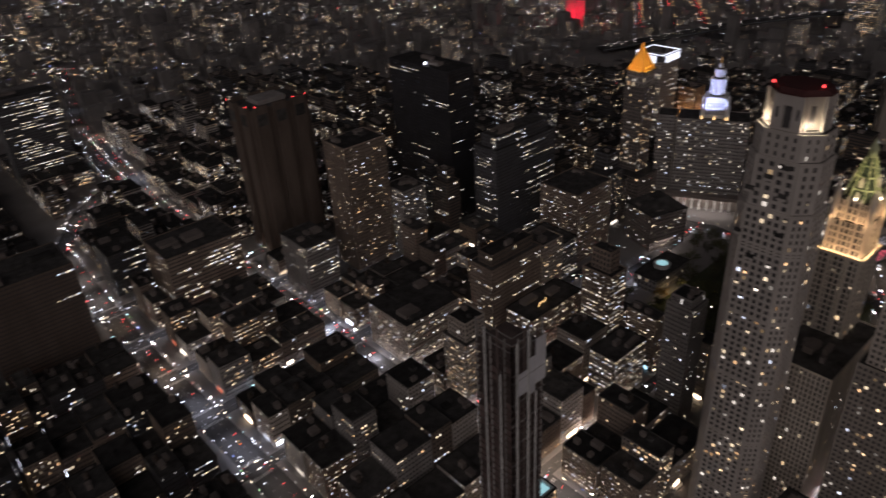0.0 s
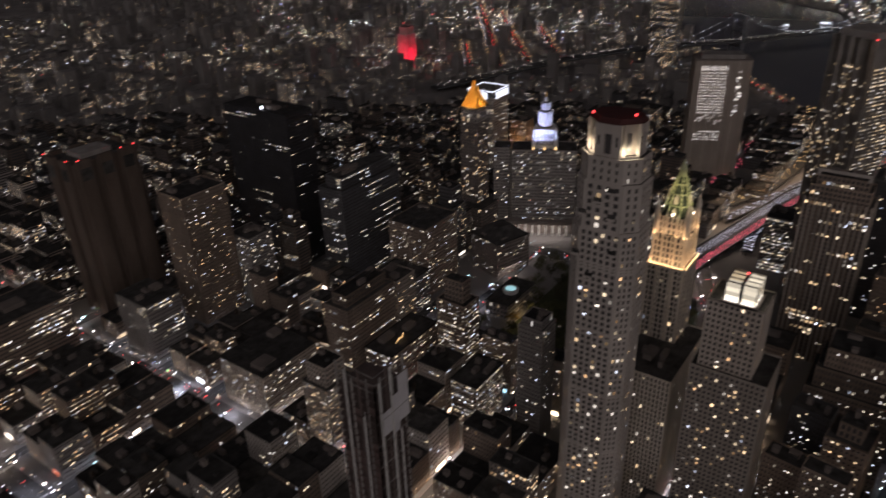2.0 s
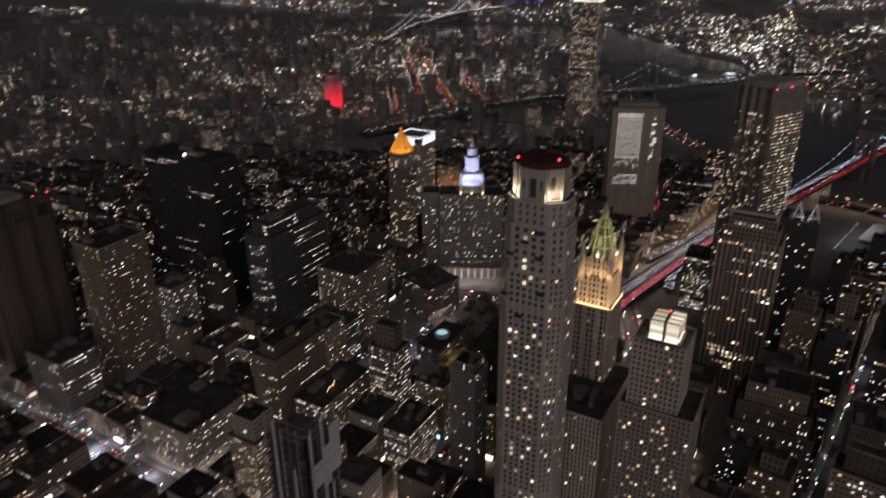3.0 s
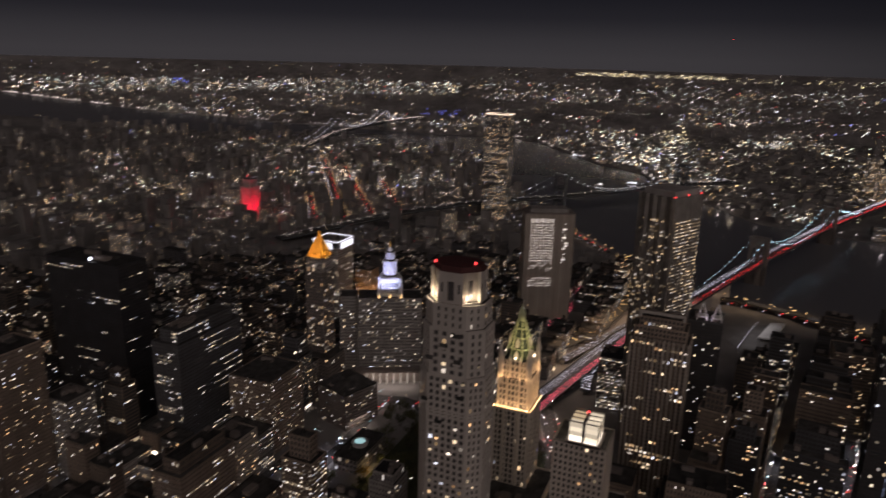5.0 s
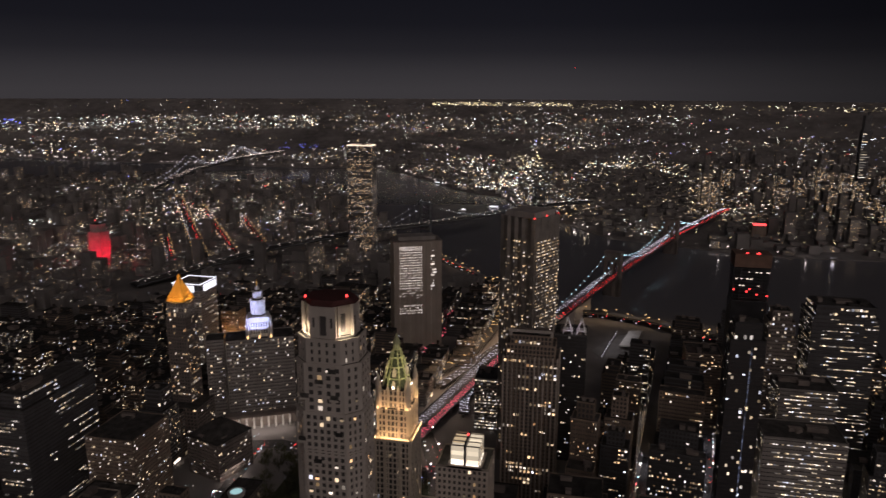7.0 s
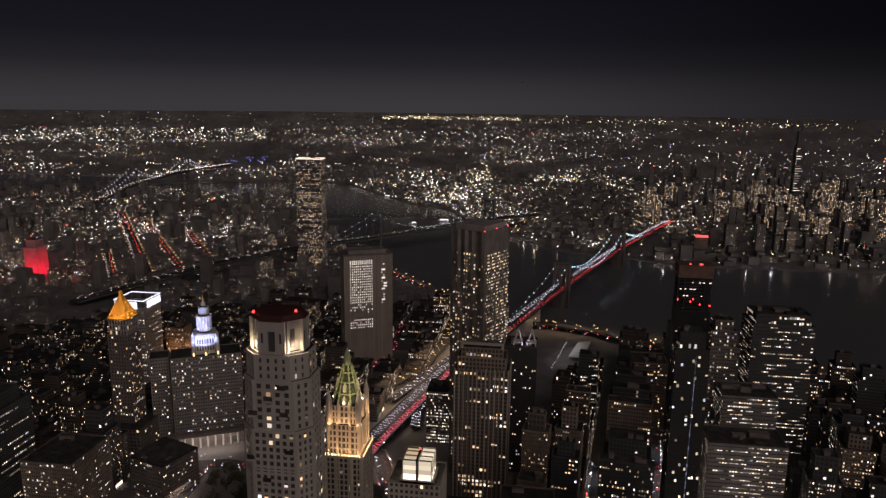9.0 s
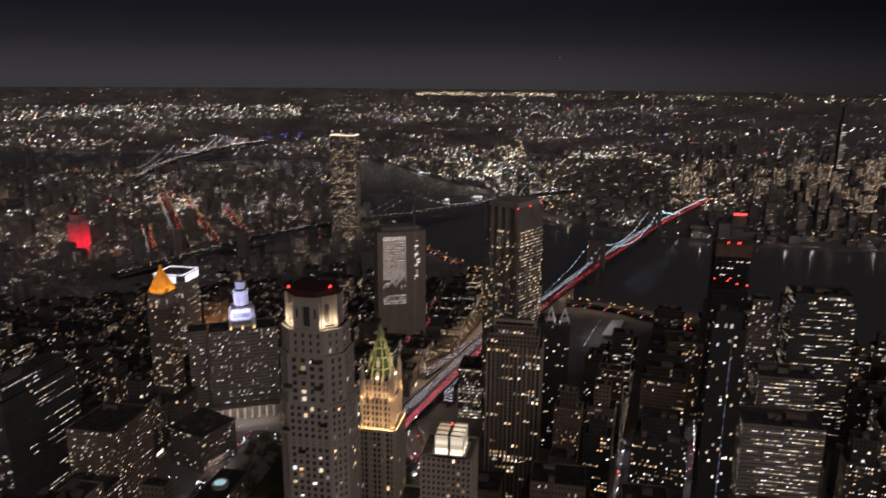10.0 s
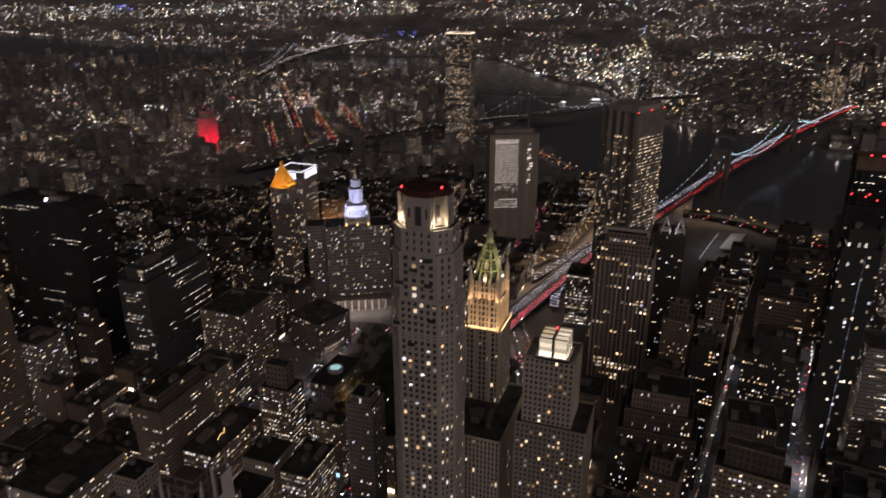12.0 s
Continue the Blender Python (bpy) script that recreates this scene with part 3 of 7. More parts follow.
lamp_rng = random.Random(2)
for ri, (name, line, half, power) in enumerate(ROADS):
    whole(name, ribbon(along(line, 60), half, 0.05 + 0.006 * ri), M_ASPH, "worn asphalt street with lane wear, wet-looking under lamps", kind="structure")
    for (ax, ay), (bx, by) in zip(line, line[1:]):
        length = math.hypot(bx - ax, by - ay)
        if length < 30 or power <= 0 or max(math.hypot(ax, ay), math.hypot(bx, by)) > 2600:
            continue
        if math.hypot(ax, ay) > 1000:
            power = 0.12
        cuts = max(1, round(length / 55)) if name in ("road_avenue", "road_church", "road_fulton", "road_john") else 1
        for c_ in range(cuts):
            mx, my = ax + (bx - ax) * (c_ + 0.5) / cuts, ay + (by - ay) * (c_ + 0.5) / cuts
            share = lamp_rng.choice((0.25, 0.4, 0.7, 1.0, 1.7)) if cuts > 1 else 0.75
            tint = lamp_rng.choice(((0.92, 0.95, 1.0), (1.0, 0.86, 0.68), (1.0, 0.76, 0.48))) if name != "road_john" else (0.88, 0.93, 1.0)
            la = area("street_lighting", (mx, my, 10), (mx, my, 0), half * 1.2, length / cuts * 0.6, power * share * length / cuts * 48, tint)
            la.matrix_world = Matrix.Translation((mx, my, 10)) @ Matrix.Rotation(math.atan2(by - ay, bx - ax) - math.pi / 2, 4, "Z")

# ---- landmark buildings ----
TAKEN = []  # plans of the large buildings, which the smaller ones keep clear of


def taken(x0, x1, y0, y1, gap=2):
    TAKEN.append((x0 - gap, x1 + gap, y0 - gap, y1 + gap))


def oct_plan(x0, x1, y0, y1, c):
    return [(x0 + c, y0), (x1 - c, y0), (x1, y0 + c), (x1, y1 - c), (x1 - c, y1), (x0 + c, y1), (x0, y1 - c), (x0, y0 + c)]


def cap(root, plan, z, mat, up=1.2, name="roof"):
    cx, cy = sum(p[0] for p in plan) / len(plan), sum(p[1] for p in plan) / len(plan)
    big = [(cx + (px - cx) * 1.02, cy + (py - cy) * 1.02) for px, py in plan]
    part(name, Shape().prism(big, z, z + up * 0.4), mat, root)
    part("parapet", Shape().prism(plan, z + up * 0.4, z + up), mat, root)
    small = [(cx + (px - cx) * 0.95, cy + (py - cy) * 0.95) for px, py in plan]
    part("roof_deck", Shape().prism(small, z + up, z + up + 0.06), M_ROOF, root)


def limestone_tower():
    """The tall residential tower with chamfered corners, setbacks and a crown of lit loggias."""
    r = thing("residential_tower", "tall pale limestone residential tower with a lit loggia crown", "skyscraper")
    taken(306, 350, 104, 154)
    body = oct_plan(313, 343, 110, 147, 7)
    storeys(r, body, 0, 224, 3.75, 3.3, 1.55, 1.45, M_STONE, 0.17, solo=180, seed=11)
    cap(r, body, 224, M_STONE)
    upper = oct_plan(313.7, 342, 111, 146.2, 7)
    storeys(r, upper, 225, 250, 4.1, 4.2, 2.3, 1.7, M_STONE, 0.10, solo=30, seed=13)
    cap(r, upper, 250, M_STONE)
    for z in (36, 78, 120, 162, 203):
        part("string_course", Shape().ring([(x + (1 if x > 328 else -1) * 0.35, y + (1 if y > 128 else -1) * 0.35) for x, y in body], inset(body, 0.2), z, z + 0.9), M_STONE, r)
    for (ax, ay), (bx, by) in zip(body, body[1:] + body[:1]):
        L = math.hypot(bx - ax, by - ay)
        ux, uy = (bx - ax) / L, (by - ay) / L
        n = max(1, round((L - 1.55) / 3.3))
        for i in range(0, n + 1):
            u = i * (L - 1.55) / n
            q = [(ax + ux * t_ + uy * o, ay + uy * t_ - ux * o) for t_, o in ((u + 0.35, 0.0), (u + 1.2, 0.0), (u + 1.2, 0.4), (u + 0.35, 0.4))]
            part("pilaster", Shape().prism(q[::-1], 6, 222 - 21 * (i % 3)), M_STONE, r)
    # no recess is cut: dark blocks on the wall carry the balconies' shade
    for y, z in ((123, 232), (139, 232), (131, 240), (121, 212), (141, 208), (133, 196), (124, 246)):
        bal = part("balcony", Shape().box(312.6, 313.3, y - 2.1, y + 2.1, z, z + 3.0), M_ROOF, r, "dark block painting the shade of a balcony recess")
        part("balcony_rail", Shape().box(312.2, 312.55, y - 2.3, y + 2.3, z - 0.2, z + 0.9), M_STONE, bal)
    mid = oct_plan(314.4, 341, 112.5, 145, 7)
    storeys(r, mid, 251, 263, 3.9, 4.4, 2.6, 1.7, M_STONE, 0.05, solo=10, seed=12)
    cap(r, mid, 263, M_STONE)
    crown = oct_plan(315.2, 339, 115, 142.8, 7)
    # the crown: broad faces with a tall dark opening, and corners hollowed into lit loggias
    part("crown_core", Shape().prism(oct_plan(317.2, 337, 117, 140.8, 9.4), 263, 281), M_STONE, r)
    for i, ((ax, ay), (bx, by)) in enumerate(zip(crown, crown[1:] + crown[:1])):
        L = math.hypot(bx - ax, by - ay)
        ux, uy = (bx - ax) / L, (by - ay) / L
        nx, ny = -uy, ux
        q = lambda a, b, o, j: [(ax + ux * a + nx * o, ay + uy * a + ny * o), (ax + ux * b + nx * o, ay + uy * b + ny * o),
                                (ax + ux * b + nx * j, ay + uy * b + ny * j), (ax + ux * a + nx * j, ay + uy * a + ny * j)]
        if i % 2 == 0:
            s = Shape()
            for a, b in ((0, L * 0.36), (L * 0.64, L)):
                s.prism(q(a, b, 0, 1.6), 263, 281)
            s.prism(q(L * 0.36, L * 0.64, 0.05, 1.6), 276, 281).prism(q(L * 0.36, L * 0.64, 0.05, 1.6), 263, 265.5)
            face_ = part("crown_wall", s, M_STONE, r)
            part("niche", Shape().prism(q(L * 0.37, L * 0.63, 1.2, 1.5), 265.5, 276), M_GLASS, face_, "dark tall opening in the crown")
            for a in (0.12, 0.80):
                part("niche", Shape().prism(q(L * a, L * (a + 0.08), -0.05, 0.05), 270, 275), M_GLASS, face_, "dark slit window beside the opening")
        else:
            part("sill", Shape().prism(q(0.1, L - 0.1, 0.15, 0.7), 263, 265), M_STONE, r)
            part("niche", Shape().prism(q(L * 0.46, L * 0.68, 2.9, 3.3), 266.5, 276), M_GLASS, r, "dark tall opening in a lit loggia")
            part("loggia_pier", Shape().prism(q(L * 0.24, L * 0.36, 2.0, 3.3), 263, 281), M_STONE, r)
    top = oct_plan(314.8, 339.4, 114.6, 143.2, 9)
    part("cornice", Shape().prism(top, 281, 281.9), M_REDROOF, r)
    part("roof", Shape().prism(oct_plan(315.2, 339, 115, 142.8, 8.8), 281.9, 283.6, oct_plan(317, 337.2, 117, 141, 6)), M_REDROOF, r, "dark red crown roof")
    beacon(r, (319, 139, 284.2)), beacon(r, (324, 119, 284.2))
    for x, y in ((317.5, 120.6), (320.6, 117.5), (317.5, 137.2), (320.6, 140.3)):
        la = bpy.data.lights.new("loggia_lamp", "POINT")
        la.energy, la.color, la.shadow_soft_size = 980, (1.0, 0.84, 0.50), 0.35
        new("loggia_lamp", la).location = (x, y, 267)
    return r


limestone_tower()


def gothic_tower():
    """The cream terracotta tower with a flood-lit upper shaft and a green pyramid crown."""
    r = thing("gothic_tower", "cream terracotta gothic tower with flood-lit shaft and green pyramid crown", "skyscraper")
    taken(348, 424, 88, 132)
    facade(r, 68, 36, 0, 116, (352, 92), 3.7, 2.4, 1.25, 0.8, M_TERRA, 0.06, solo=40, seed=21)
    roof_gear(r, 40, 30, 116, random.Random(3), (354, 95), 5)
    x0, x1, y0, y1 = 394, 419, 105, 129
    facade(r, x1 - x0, y1 - y0, 116, 169, (x0, y0), 3.7, 2.9, 1.05, 0.9, M_TERRA, 0.08, solo=40, seed=22, parapet=0)
    s = Shape()
    s.box(x0 - 0.9, x1 + 0.9, y0 - 0.9, y1 + 0.9, 168.6, 170.2)
    for i in range(12):
        for a, b in ((x0 - 0.7 + i * 2.25, y0 - 0.9), (x0 - 0.7 + i * 2.25, y1 + 0.5)):
            s.box(a, a + 0.8, b, b + 0.5, 170.2, 172.0)
        for a, b in ((x0 - 0.9, y0 - 0.7 + i * 2.15), (x1 + 0.5, y0 - 0.7 + i * 2.15)):
            s.box(a, a + 0.5, b, b + 0.8, 170.2, 172.0)
    gallery = part("balcony", s, M_TERRA, r, "carved gallery with small pinnacles")
    a0, a1, b0, b1 = x0 + 1.6, x1 - 1.6, y0 + 1.6, y1 - 1.6
    facade(r, a1 - a0, b1 - b0, 170.2, 190, (a0, b0), 3.9, 2.7, 0.95, 1.1, M_TERRA, 0.02, solo=4, seed=23, parapet=0)
    c0, c1, d0, d1 = a0 + 1.5, a1 - 1.5, b0 + 1.5, b1 - 1.5
    facade(r, c1 - c0, d1 - d0, 190, 202, (c0, d0), 4.0, 2.8, 1.1, 1.1, M_TERRA, 0.02, solo=2, seed=24, parapet=0)
    for cx in (a0 + 1, a1 - 1):
        for cy in (b0 + 1, b1 - 1):
            t = Shape().round(cx, cy, 186, 205, 1.9, 1.7, 8).round(cx, cy, 205, 213, 2.1, 0.15, 8)
            part("corner_turret", t, M_TERRA, r, "slim octagonal corner turret with pointed cap")
    mx, my = (x0 + x1) / 2, (y0 + y1) / 2
    w = (c1 - c0) / 2
    pl = lambda k: oct_plan(mx - k, mx + k, my - k, my + k, k * 0.5)
    crown = part("crown", Shape().prism(pl(w * 0.80), 202, 226, pl(w * 0.20)), M_VERD, r, "steep dark green copper pyramid roof")
    part("lantern", Shape().prism(pl(w * 0.24), 226, 230, pl(w * 0.2)).prism(pl(w * 0.26), 230, 237, pl(0.12)), M_COPPER_LIT, r, "small green lantern with pointed cap")
    for (q, t) in zip(pl(w * 0.86 + 0.2), pl(w * 0.24 + 0.2)):
        rib = Shape().beam((*q, 202), (*t, 226), 0.7, 0.7)
        for c_ in range(1, 9):
            u = c_ / 9
            a, b, z = q[0] + (t[0] - q[0]) * u, q[1] + (t[1] - q[1]) * u, 202 + 24 * u
            rib.box(a - 0.55, a + 0.55, b - 0.55, b + 0.55, z, z + 0.9)
        part("crown_rib", rib, M_COPPER_LIT, crown, "green rib set with crockets, paled to paint its lit edge")
    for zz in (208, 215, 221):
        u = (zz - 202) / 24
        k = w * (0.86 - 0.62 * u) + 0.15
        part("crown_band", Shape().ring(pl(k), pl(k - 0.8), zz, zz + 0.7), M_COPPER_LIT, crown)
    for zz, kk in ((203, 0.86), (211, 0.66)):
        for sx, sy in ((-1, 0), (0, -1), (1, 0), (0, 1)):
            h = w * kk
            cx, cy = mx + sx * h, my + sy * h
            dormer = part("dormer", Shape().box(cx - 1.1, cx + 1.1, cy - 1.1, cy + 1.1, zz - 1, zz + 2.4).prism(rect(cx - 1.2, cx + 1.2, cy - 1.2, cy + 1.2), zz + 2.4, zz + 5.2, rect(cx - 0.1, cx + 0.1, cy - 0.1, cy + 0.1)), M_TERRA, r, "small gabled dormer on the crown")
            if zz == 203:
                part("dormer_lamp", Shape().round(cx + sx * 1.3, cy + sy * 1.3, zz + 0.5, zz + 1.4, 0.5, 0.4, 8), M_GLOBE, dormer)
    # broad piers that part the windows of the shaft into groups
    for (p0, p1, q0, q1, z0, z1) in ((x0, x1, y0, y1, 100, 168), (a0, a1, b0, b1, 171, 190), (c0, c1, d0, d1, 190, 203)):
        for k in range(4):
            u, v = p0 + (p1 - p0 - 1.7) * (0, 0.29, 0.71, 1)[k], q0 + (q1 - q0 - 1.7) * (0, 0.29, 0.71, 1)[k]
            part("pier", Shape().box(u, u + 1.7, q0 - 0.6, q0 - 0.02, z0, z1).prism(rect(u, u + 1.7, q0 - 0.6, q0 - 0.02), z1, z1 + 2.4, rect(u + 0.75, u + 0.95, q0 - 0.4, q0 - 0.2)), M_TERRA, r)
            part("pier", Shape().box(p0 - 0.6, p0 - 0.02, v, v + 1.7, z0, z1).prism(rect(p0 - 0.6, p0 - 0.02, v, v + 1.7), z1, z1 + 2.4, rect(p0 - 0.4, p0 - 0.2, v + 0.75, v + 0.95)), M_TERRA, r)
    warm = (1.0, 0.62, 0.26)
    # rows of floodlights on the two galleries graze the walls above them
    for z_, e_, p0, p1, q0, q1 in ((170.9, 1500, x0, x1, y0, y1), (190.4, 700, a0, a1, b0, b1)):
        area("gallery_floodlights", (p0 - 1.3, (q0 + q1) / 2, z_), (p0 + 1.4, (q0 + q1) / 2, z_ + 9), q1 - q0, 0.6, e_, warm)
        area("gallery_floodlights", ((p0 + p1) / 2, q0 - 1.3, z_), ((p0 + p1) / 2, q0 + 1.4, z_ + 9), p1 - p0, 0.6, e_, warm)
    for at, to in (((x0 - 42, my - 4, 171), (a0, my, 185)), ((mx - 4, y0 - 42, 171), (mx, b0, 185))):
        spot("shaft_floodlight", at, to, 40, 26000, warm, 0.6)
    for at, to in (((x0 - 42, my - 6, 190), (mx, my, 216)), ((mx - 6, y0 - 42, 190), (mx, my, 216))):
        spot("crown_floodlight", at, to, 24, 82000, (1.0, 0.86, 0.40), 0.7)
    for i in range(11):
        part("ledge_lamp", Shape().box(x0 - 0.9, x0 - 0.4, y0 + 1 + i * 2.2, y0 + 1.6 + i * 2.2, 170.3, 170.9), M_AMBER, gallery)
        part("ledge_lamp", Shape().box(x0 + 1 + i * 2.3, x0 + 1.6 + i * 2.3, y0 - 0.9, y0 - 0.4, 170.3, 170.9), M_AMBER, gallery)


gothic_tower()


def glass_crown_tower():
    r = thing("apartment_tower", "buff apartment tower crowned with a glowing framed glass penthouse", "skyscraper")
    taken(328, 362, 36, 80)
    facade(r, 32, 40, 0, 150, (330, 38), 3.3, 2.6, 1.2, 1.4, M_BUFF, 0.20, solo=60, seed=31)
    facade(r, 24, 28, 150, 191, (333, 47), 3.3, 2.6, 1.2, 1.4, M_BUFF, 0.10, solo=20, seed=32)
    x0, x1, y0, y1 = 334.5, 349.5, 52, 67.5
    part("crown_plinth", Shape().box(x0 - 1.5, x1 + 1.5, y0 - 1.5, y1 + 1.5, 191, 192.4), M_GRANITE, r)
    part("crown_floor", Shape().box(x0, x1, y0, y1, 192.4, 192.8), M_CROWNB, r, "glowing floor of the penthouse")
    for i in range(3):
        for j in range(2):
            a0, b0 = x0 + (x1 - x0) * i / 3 + 0.35, y0 + (y1 - y0) * j / 2 + (0.9 if j else 0.3)
            w, d = (x1 - x0) / 3 - 0.7, (y1 - y0) / 2 - 1.2
            zt = 203.2 - 0.5 * ((i + j) % 2)
            for k in range(4):
                z0, z1 = 192.9 + (zt - 192.9) * k / 4, 192.9 + (zt - 192.9) * (k + 1) / 4 - 0.12
                part("crown_light", Shape().box(a0, a0 + w, b0, b0 + d, z0, z1), M_CROWNB if k == 0 else M_CROWN, r, "glowing pale yellow glass panel")
    ym = (y0 + y1) / 2
    part("crown_beam", Shape().box(x0 - 0.6, x1 + 0.6, ym - 0.55, ym + 0.55, 192.4, 204.2), M_BLACK, r, "thick dark wall through the lit penthouse")
    for i in range(4):
        a0 = x0 + (x1 - x0) * i / 3
        part("crown_frame", Shape().box(a0 - 0.2, a0 + 0.2, y0 - 0.1, y1 + 0.1, 203.3, 203.9).box(a0 - 0.2, a0 + 0.2, y0 - 0.1, y0 + 0.3, 192.4, 203.3).box(a0 - 0.2, a0 + 0.2, y1 - 0.3, y1 + 0.1, 192.4, 203.3), M_STEEL, r, "dark square frame round the lit penthouse")
    beacon(r, (346, 60, 204))


glass_crown_tower()


def gold_courthouse():
    r = thing("courthouse_tower", "granite courthouse tower with an orange flood-lit gilded pyramid roof", "courthouse")
    taken(655, 706, 420, 470)
    facade(r, 50, 50, 0, 38, (655, 420), 4.2, 4.2, 1.6, 1.6, M_GRANITE, 0.06, solo=15, seed=41)
    facade(r, 24, 24, 38, 138, (669, 434), 4.0, 3.4, 1.7, 1.5, M_GRANITE, 0.26, solo=90, seed=42)
    facade(r, 21, 21, 138, 155, (670.5, 435.5), 5.5, 3.4, 1.6, 1.4, M_STONE, 0.10, solo=10, seed=43, parapet=0)
    part("cornice", Shape().box(668.6, 693.4, 433.6, 458.4, 155, 156.2), M_GRANITE, r)
    p = lambda k: [(681 - k, 446 - k), (681 + k, 446 - k), (681 + k, 446 + k), (681 - k, 446 + k)]
    roof = part("pyramid_roof", Shape().prism(p(11.2), 156.2, 180, p(1.6)), M_GOLD, r, "gilded pyramid roof glowing orange under floodlights")
    part("lantern", Shape().prism(p(1.5), 180, 183, p(1.3)).prism(p(1.7), 183, 186, p(0.1)), M_GOLD, r)
    for i in range(3):
        y = 440 + 6 * i
        part("dormer", Shape().box(670.6, 673, y - 0.8, y + 0.8, 158, 161), M_GOLD, roof)
        part("dormer", Shape().box(675 - 6 + 6 * i + 5.2, 675 - 6 + 6 * i + 6.8, 435.6, 438, 158, 161), M_GOLD, roof)
    for at, to in (((630, 440, 152), (674, 446, 168)), ((676, 395, 152), (681, 440, 168))):
        spot("roof_floodlight", at, to, 38, 88000, (1.0, 0.56, 0.13), 0.5)


gold_courthouse()


def municipal_building():
    """A broad block with a wedding-cake tower washed in pale blue-white light."""
    a = math.degrees(math.atan2(333 - 401, 727 - 692))
    r = thing("municipal_building", "broad stone municipal block with a tiered tower lit pale blue-white", "government building", pose(692, 401, 0, 0, 0, a))
    taken(690, 775, 330, 430)
    facade(r, 76, 34, 0, 105, (0, 0), 3.9, 2.6, 1.3, 2.0, M_CONC, 0.17, "scatter", solo=110, office=True, seed=51)
    facade(r, 20, 26, 0, 104, (-22, 10), 3.9, 2.6, 1.3, 2.0, M_CONC, 0.17, "scatter", solo=30, office=True, seed=52)
    cx, cy = 38, 20
    tiers = [(10.6, 105, 129), (8.0, 129, 148), (5.2, 148, 158)]
    for i, (k, z0, z1) in enumerate(tiers):
        s = Shape()
        if i == 0:
            s.box(cx - k, cx + k, cy - k, cy + k, z0, z1).box(cx - k - 1.5, cx + k + 1.5, cy - k - 1.5, cy + k + 1.5, z1 - 1.6, z1 - 0.6)
        else:
            s.round(cx, cy, z0, z1, k * 0.82, k * 0.82, 20).round(cx, cy, z1 - 1.4, z1 - 0.4, k + 0.9, k + 0.9, 20)
        tier = part("tower_tier", s, M_WHITEST, r, "pale colonnaded tower tier washed in blue-white light")
        # a dark drum puts the shade of the gap above each tier
        part("gallery", Shape().round(cx, cy, z1 - 0.4, z1 + 0.9, k * 0.78, k * 0.78, 20), M_ROOF, tier, "dark drum painting the shaded gap between tiers")
        spots_ = [(k * 0.98 * math.cos(6.2832 * j / 16), k * 0.98 * math.sin(6.2832 * j / 16)) for j in range(16)] if i else []
        if i == 0:
            for j in range(8):
                o = -k + 0.8 + j * (2 * k - 1.6) / 7
                spots_ += [(o, -k - 0.9), (o, k + 0.9), (-k - 0.9, o), (k + 0.9, o)]
                if j < 7:
                    u = o + (2 * k - 1.6) / 14
                    for z in (109, 117):
                        part("opening", Shape().box(cx - k - 0.1, cx - k + 0.1, cy + u - 0.7, cy + u + 0.7, z, z + 5.5), M_GLASS, tier, "dark window between columns")
                        part("opening", Shape().box(cx + u - 0.7, cx + u + 0.7, cy - k - 0.1, cy - k + 0.1, z, z + 5.5), M_GLASS, tier, "dark window between columns")
        for px, py in spots_:
            part("column", Shape().round(cx + px, cy + py, z0 + (1.2 if i else 0), z1 - 1.6, 0.6, 0.5, 6), M_WHITEST, tier)
    for sx in (-1, 1):
        for sy in (-1, 1):
            s = Shape().round(cx + sx * 13, cy + sy * 13, 105, 119, 2.2, 2.0, 10).round(cx + sx * 13, cy + sy * 13, 119, 125, 2.3, 0.2, 10)
            part("turret", s, M_WHITEST, r, "small round turret with pointed cap")
    part("cupola", Shape().round(cx, cy, 158.4, 162, 3.0, 2.4, 12).round(cx, cy, 162, 164, 2.6, 0.8, 12), M_WHITEST, r)
    part("statue_finial", Shape().round(cx, cy, 164, 166, 0.9, 0.7, 8).round(cx, cy, 166, 171, 1.0, 0.3, 8), M_GOLD, r, "gilded figure on the spire")
    for at, to, w in (((cx - 8, cy - 60, 110), (cx, cy - 5, 136), 190000), ((cx - 60, cy, 110), (cx - 5, cy, 136), 140000)):
        la = spot("tower_floodlight", at, to, 46, w, (0.56, 0.62, 1.0), 0.4)
        la.matrix_world = pose(692, 401, 0, 0, 0, a) @ look(at, to)
    for x in (cx - 13, cx, cx + 13):
        part("amber_lamp", Shape().round(x, cy - 16, 105, 108.5, 0.8, 0.8, 8), M_AMBER, r)
    # lit colonnade before its foot
    for i in range(10):
        x = 2 + i * 8.2
        part("column", Shape().round(x, -9, 0.2, 14, 1.15, 1.0, 10).box(x - 1.5, x + 1.5, -10.5, -7.5, 14, 15), M_WHITEST, r)
    # added darker wall: the colonnade recess's shade is put into its colour
    part("colonnade_wall", Shape().box(-3, 77, -3.6, -3.2, 0, 15), M_GRANITE, r, "added wall, darkened to paint the shade behind the columns")
    part("colonnade_roof", Shape().box(-4, 78, -12, -5, 15, 18.5).box(-5, 79, -13, -4, 18.5, 19.5), M_GRANITE, r, "stone entablature over the lit colonnade")
    la = area("colonnade_lamp", (0, 0, 0), (0, 0, -1), 70, 3, 2600, (1.0, 0.88, 0.68))
    la.matrix_world = pose(692, 401, 0, 0, 0, a) @ look((37, -7, 14.5), (37, -9, 0))
    la = area("forecourt_lamp", (0, 0, 0), (0, 0, -1), 60, 10, 3800, (1.0, 0.88, 0.70))
    la.matrix_world = pose(692, 401, 0, 0, 0, a) @ look((37, -22, 14), (37, -20, 0))


municipal_building()


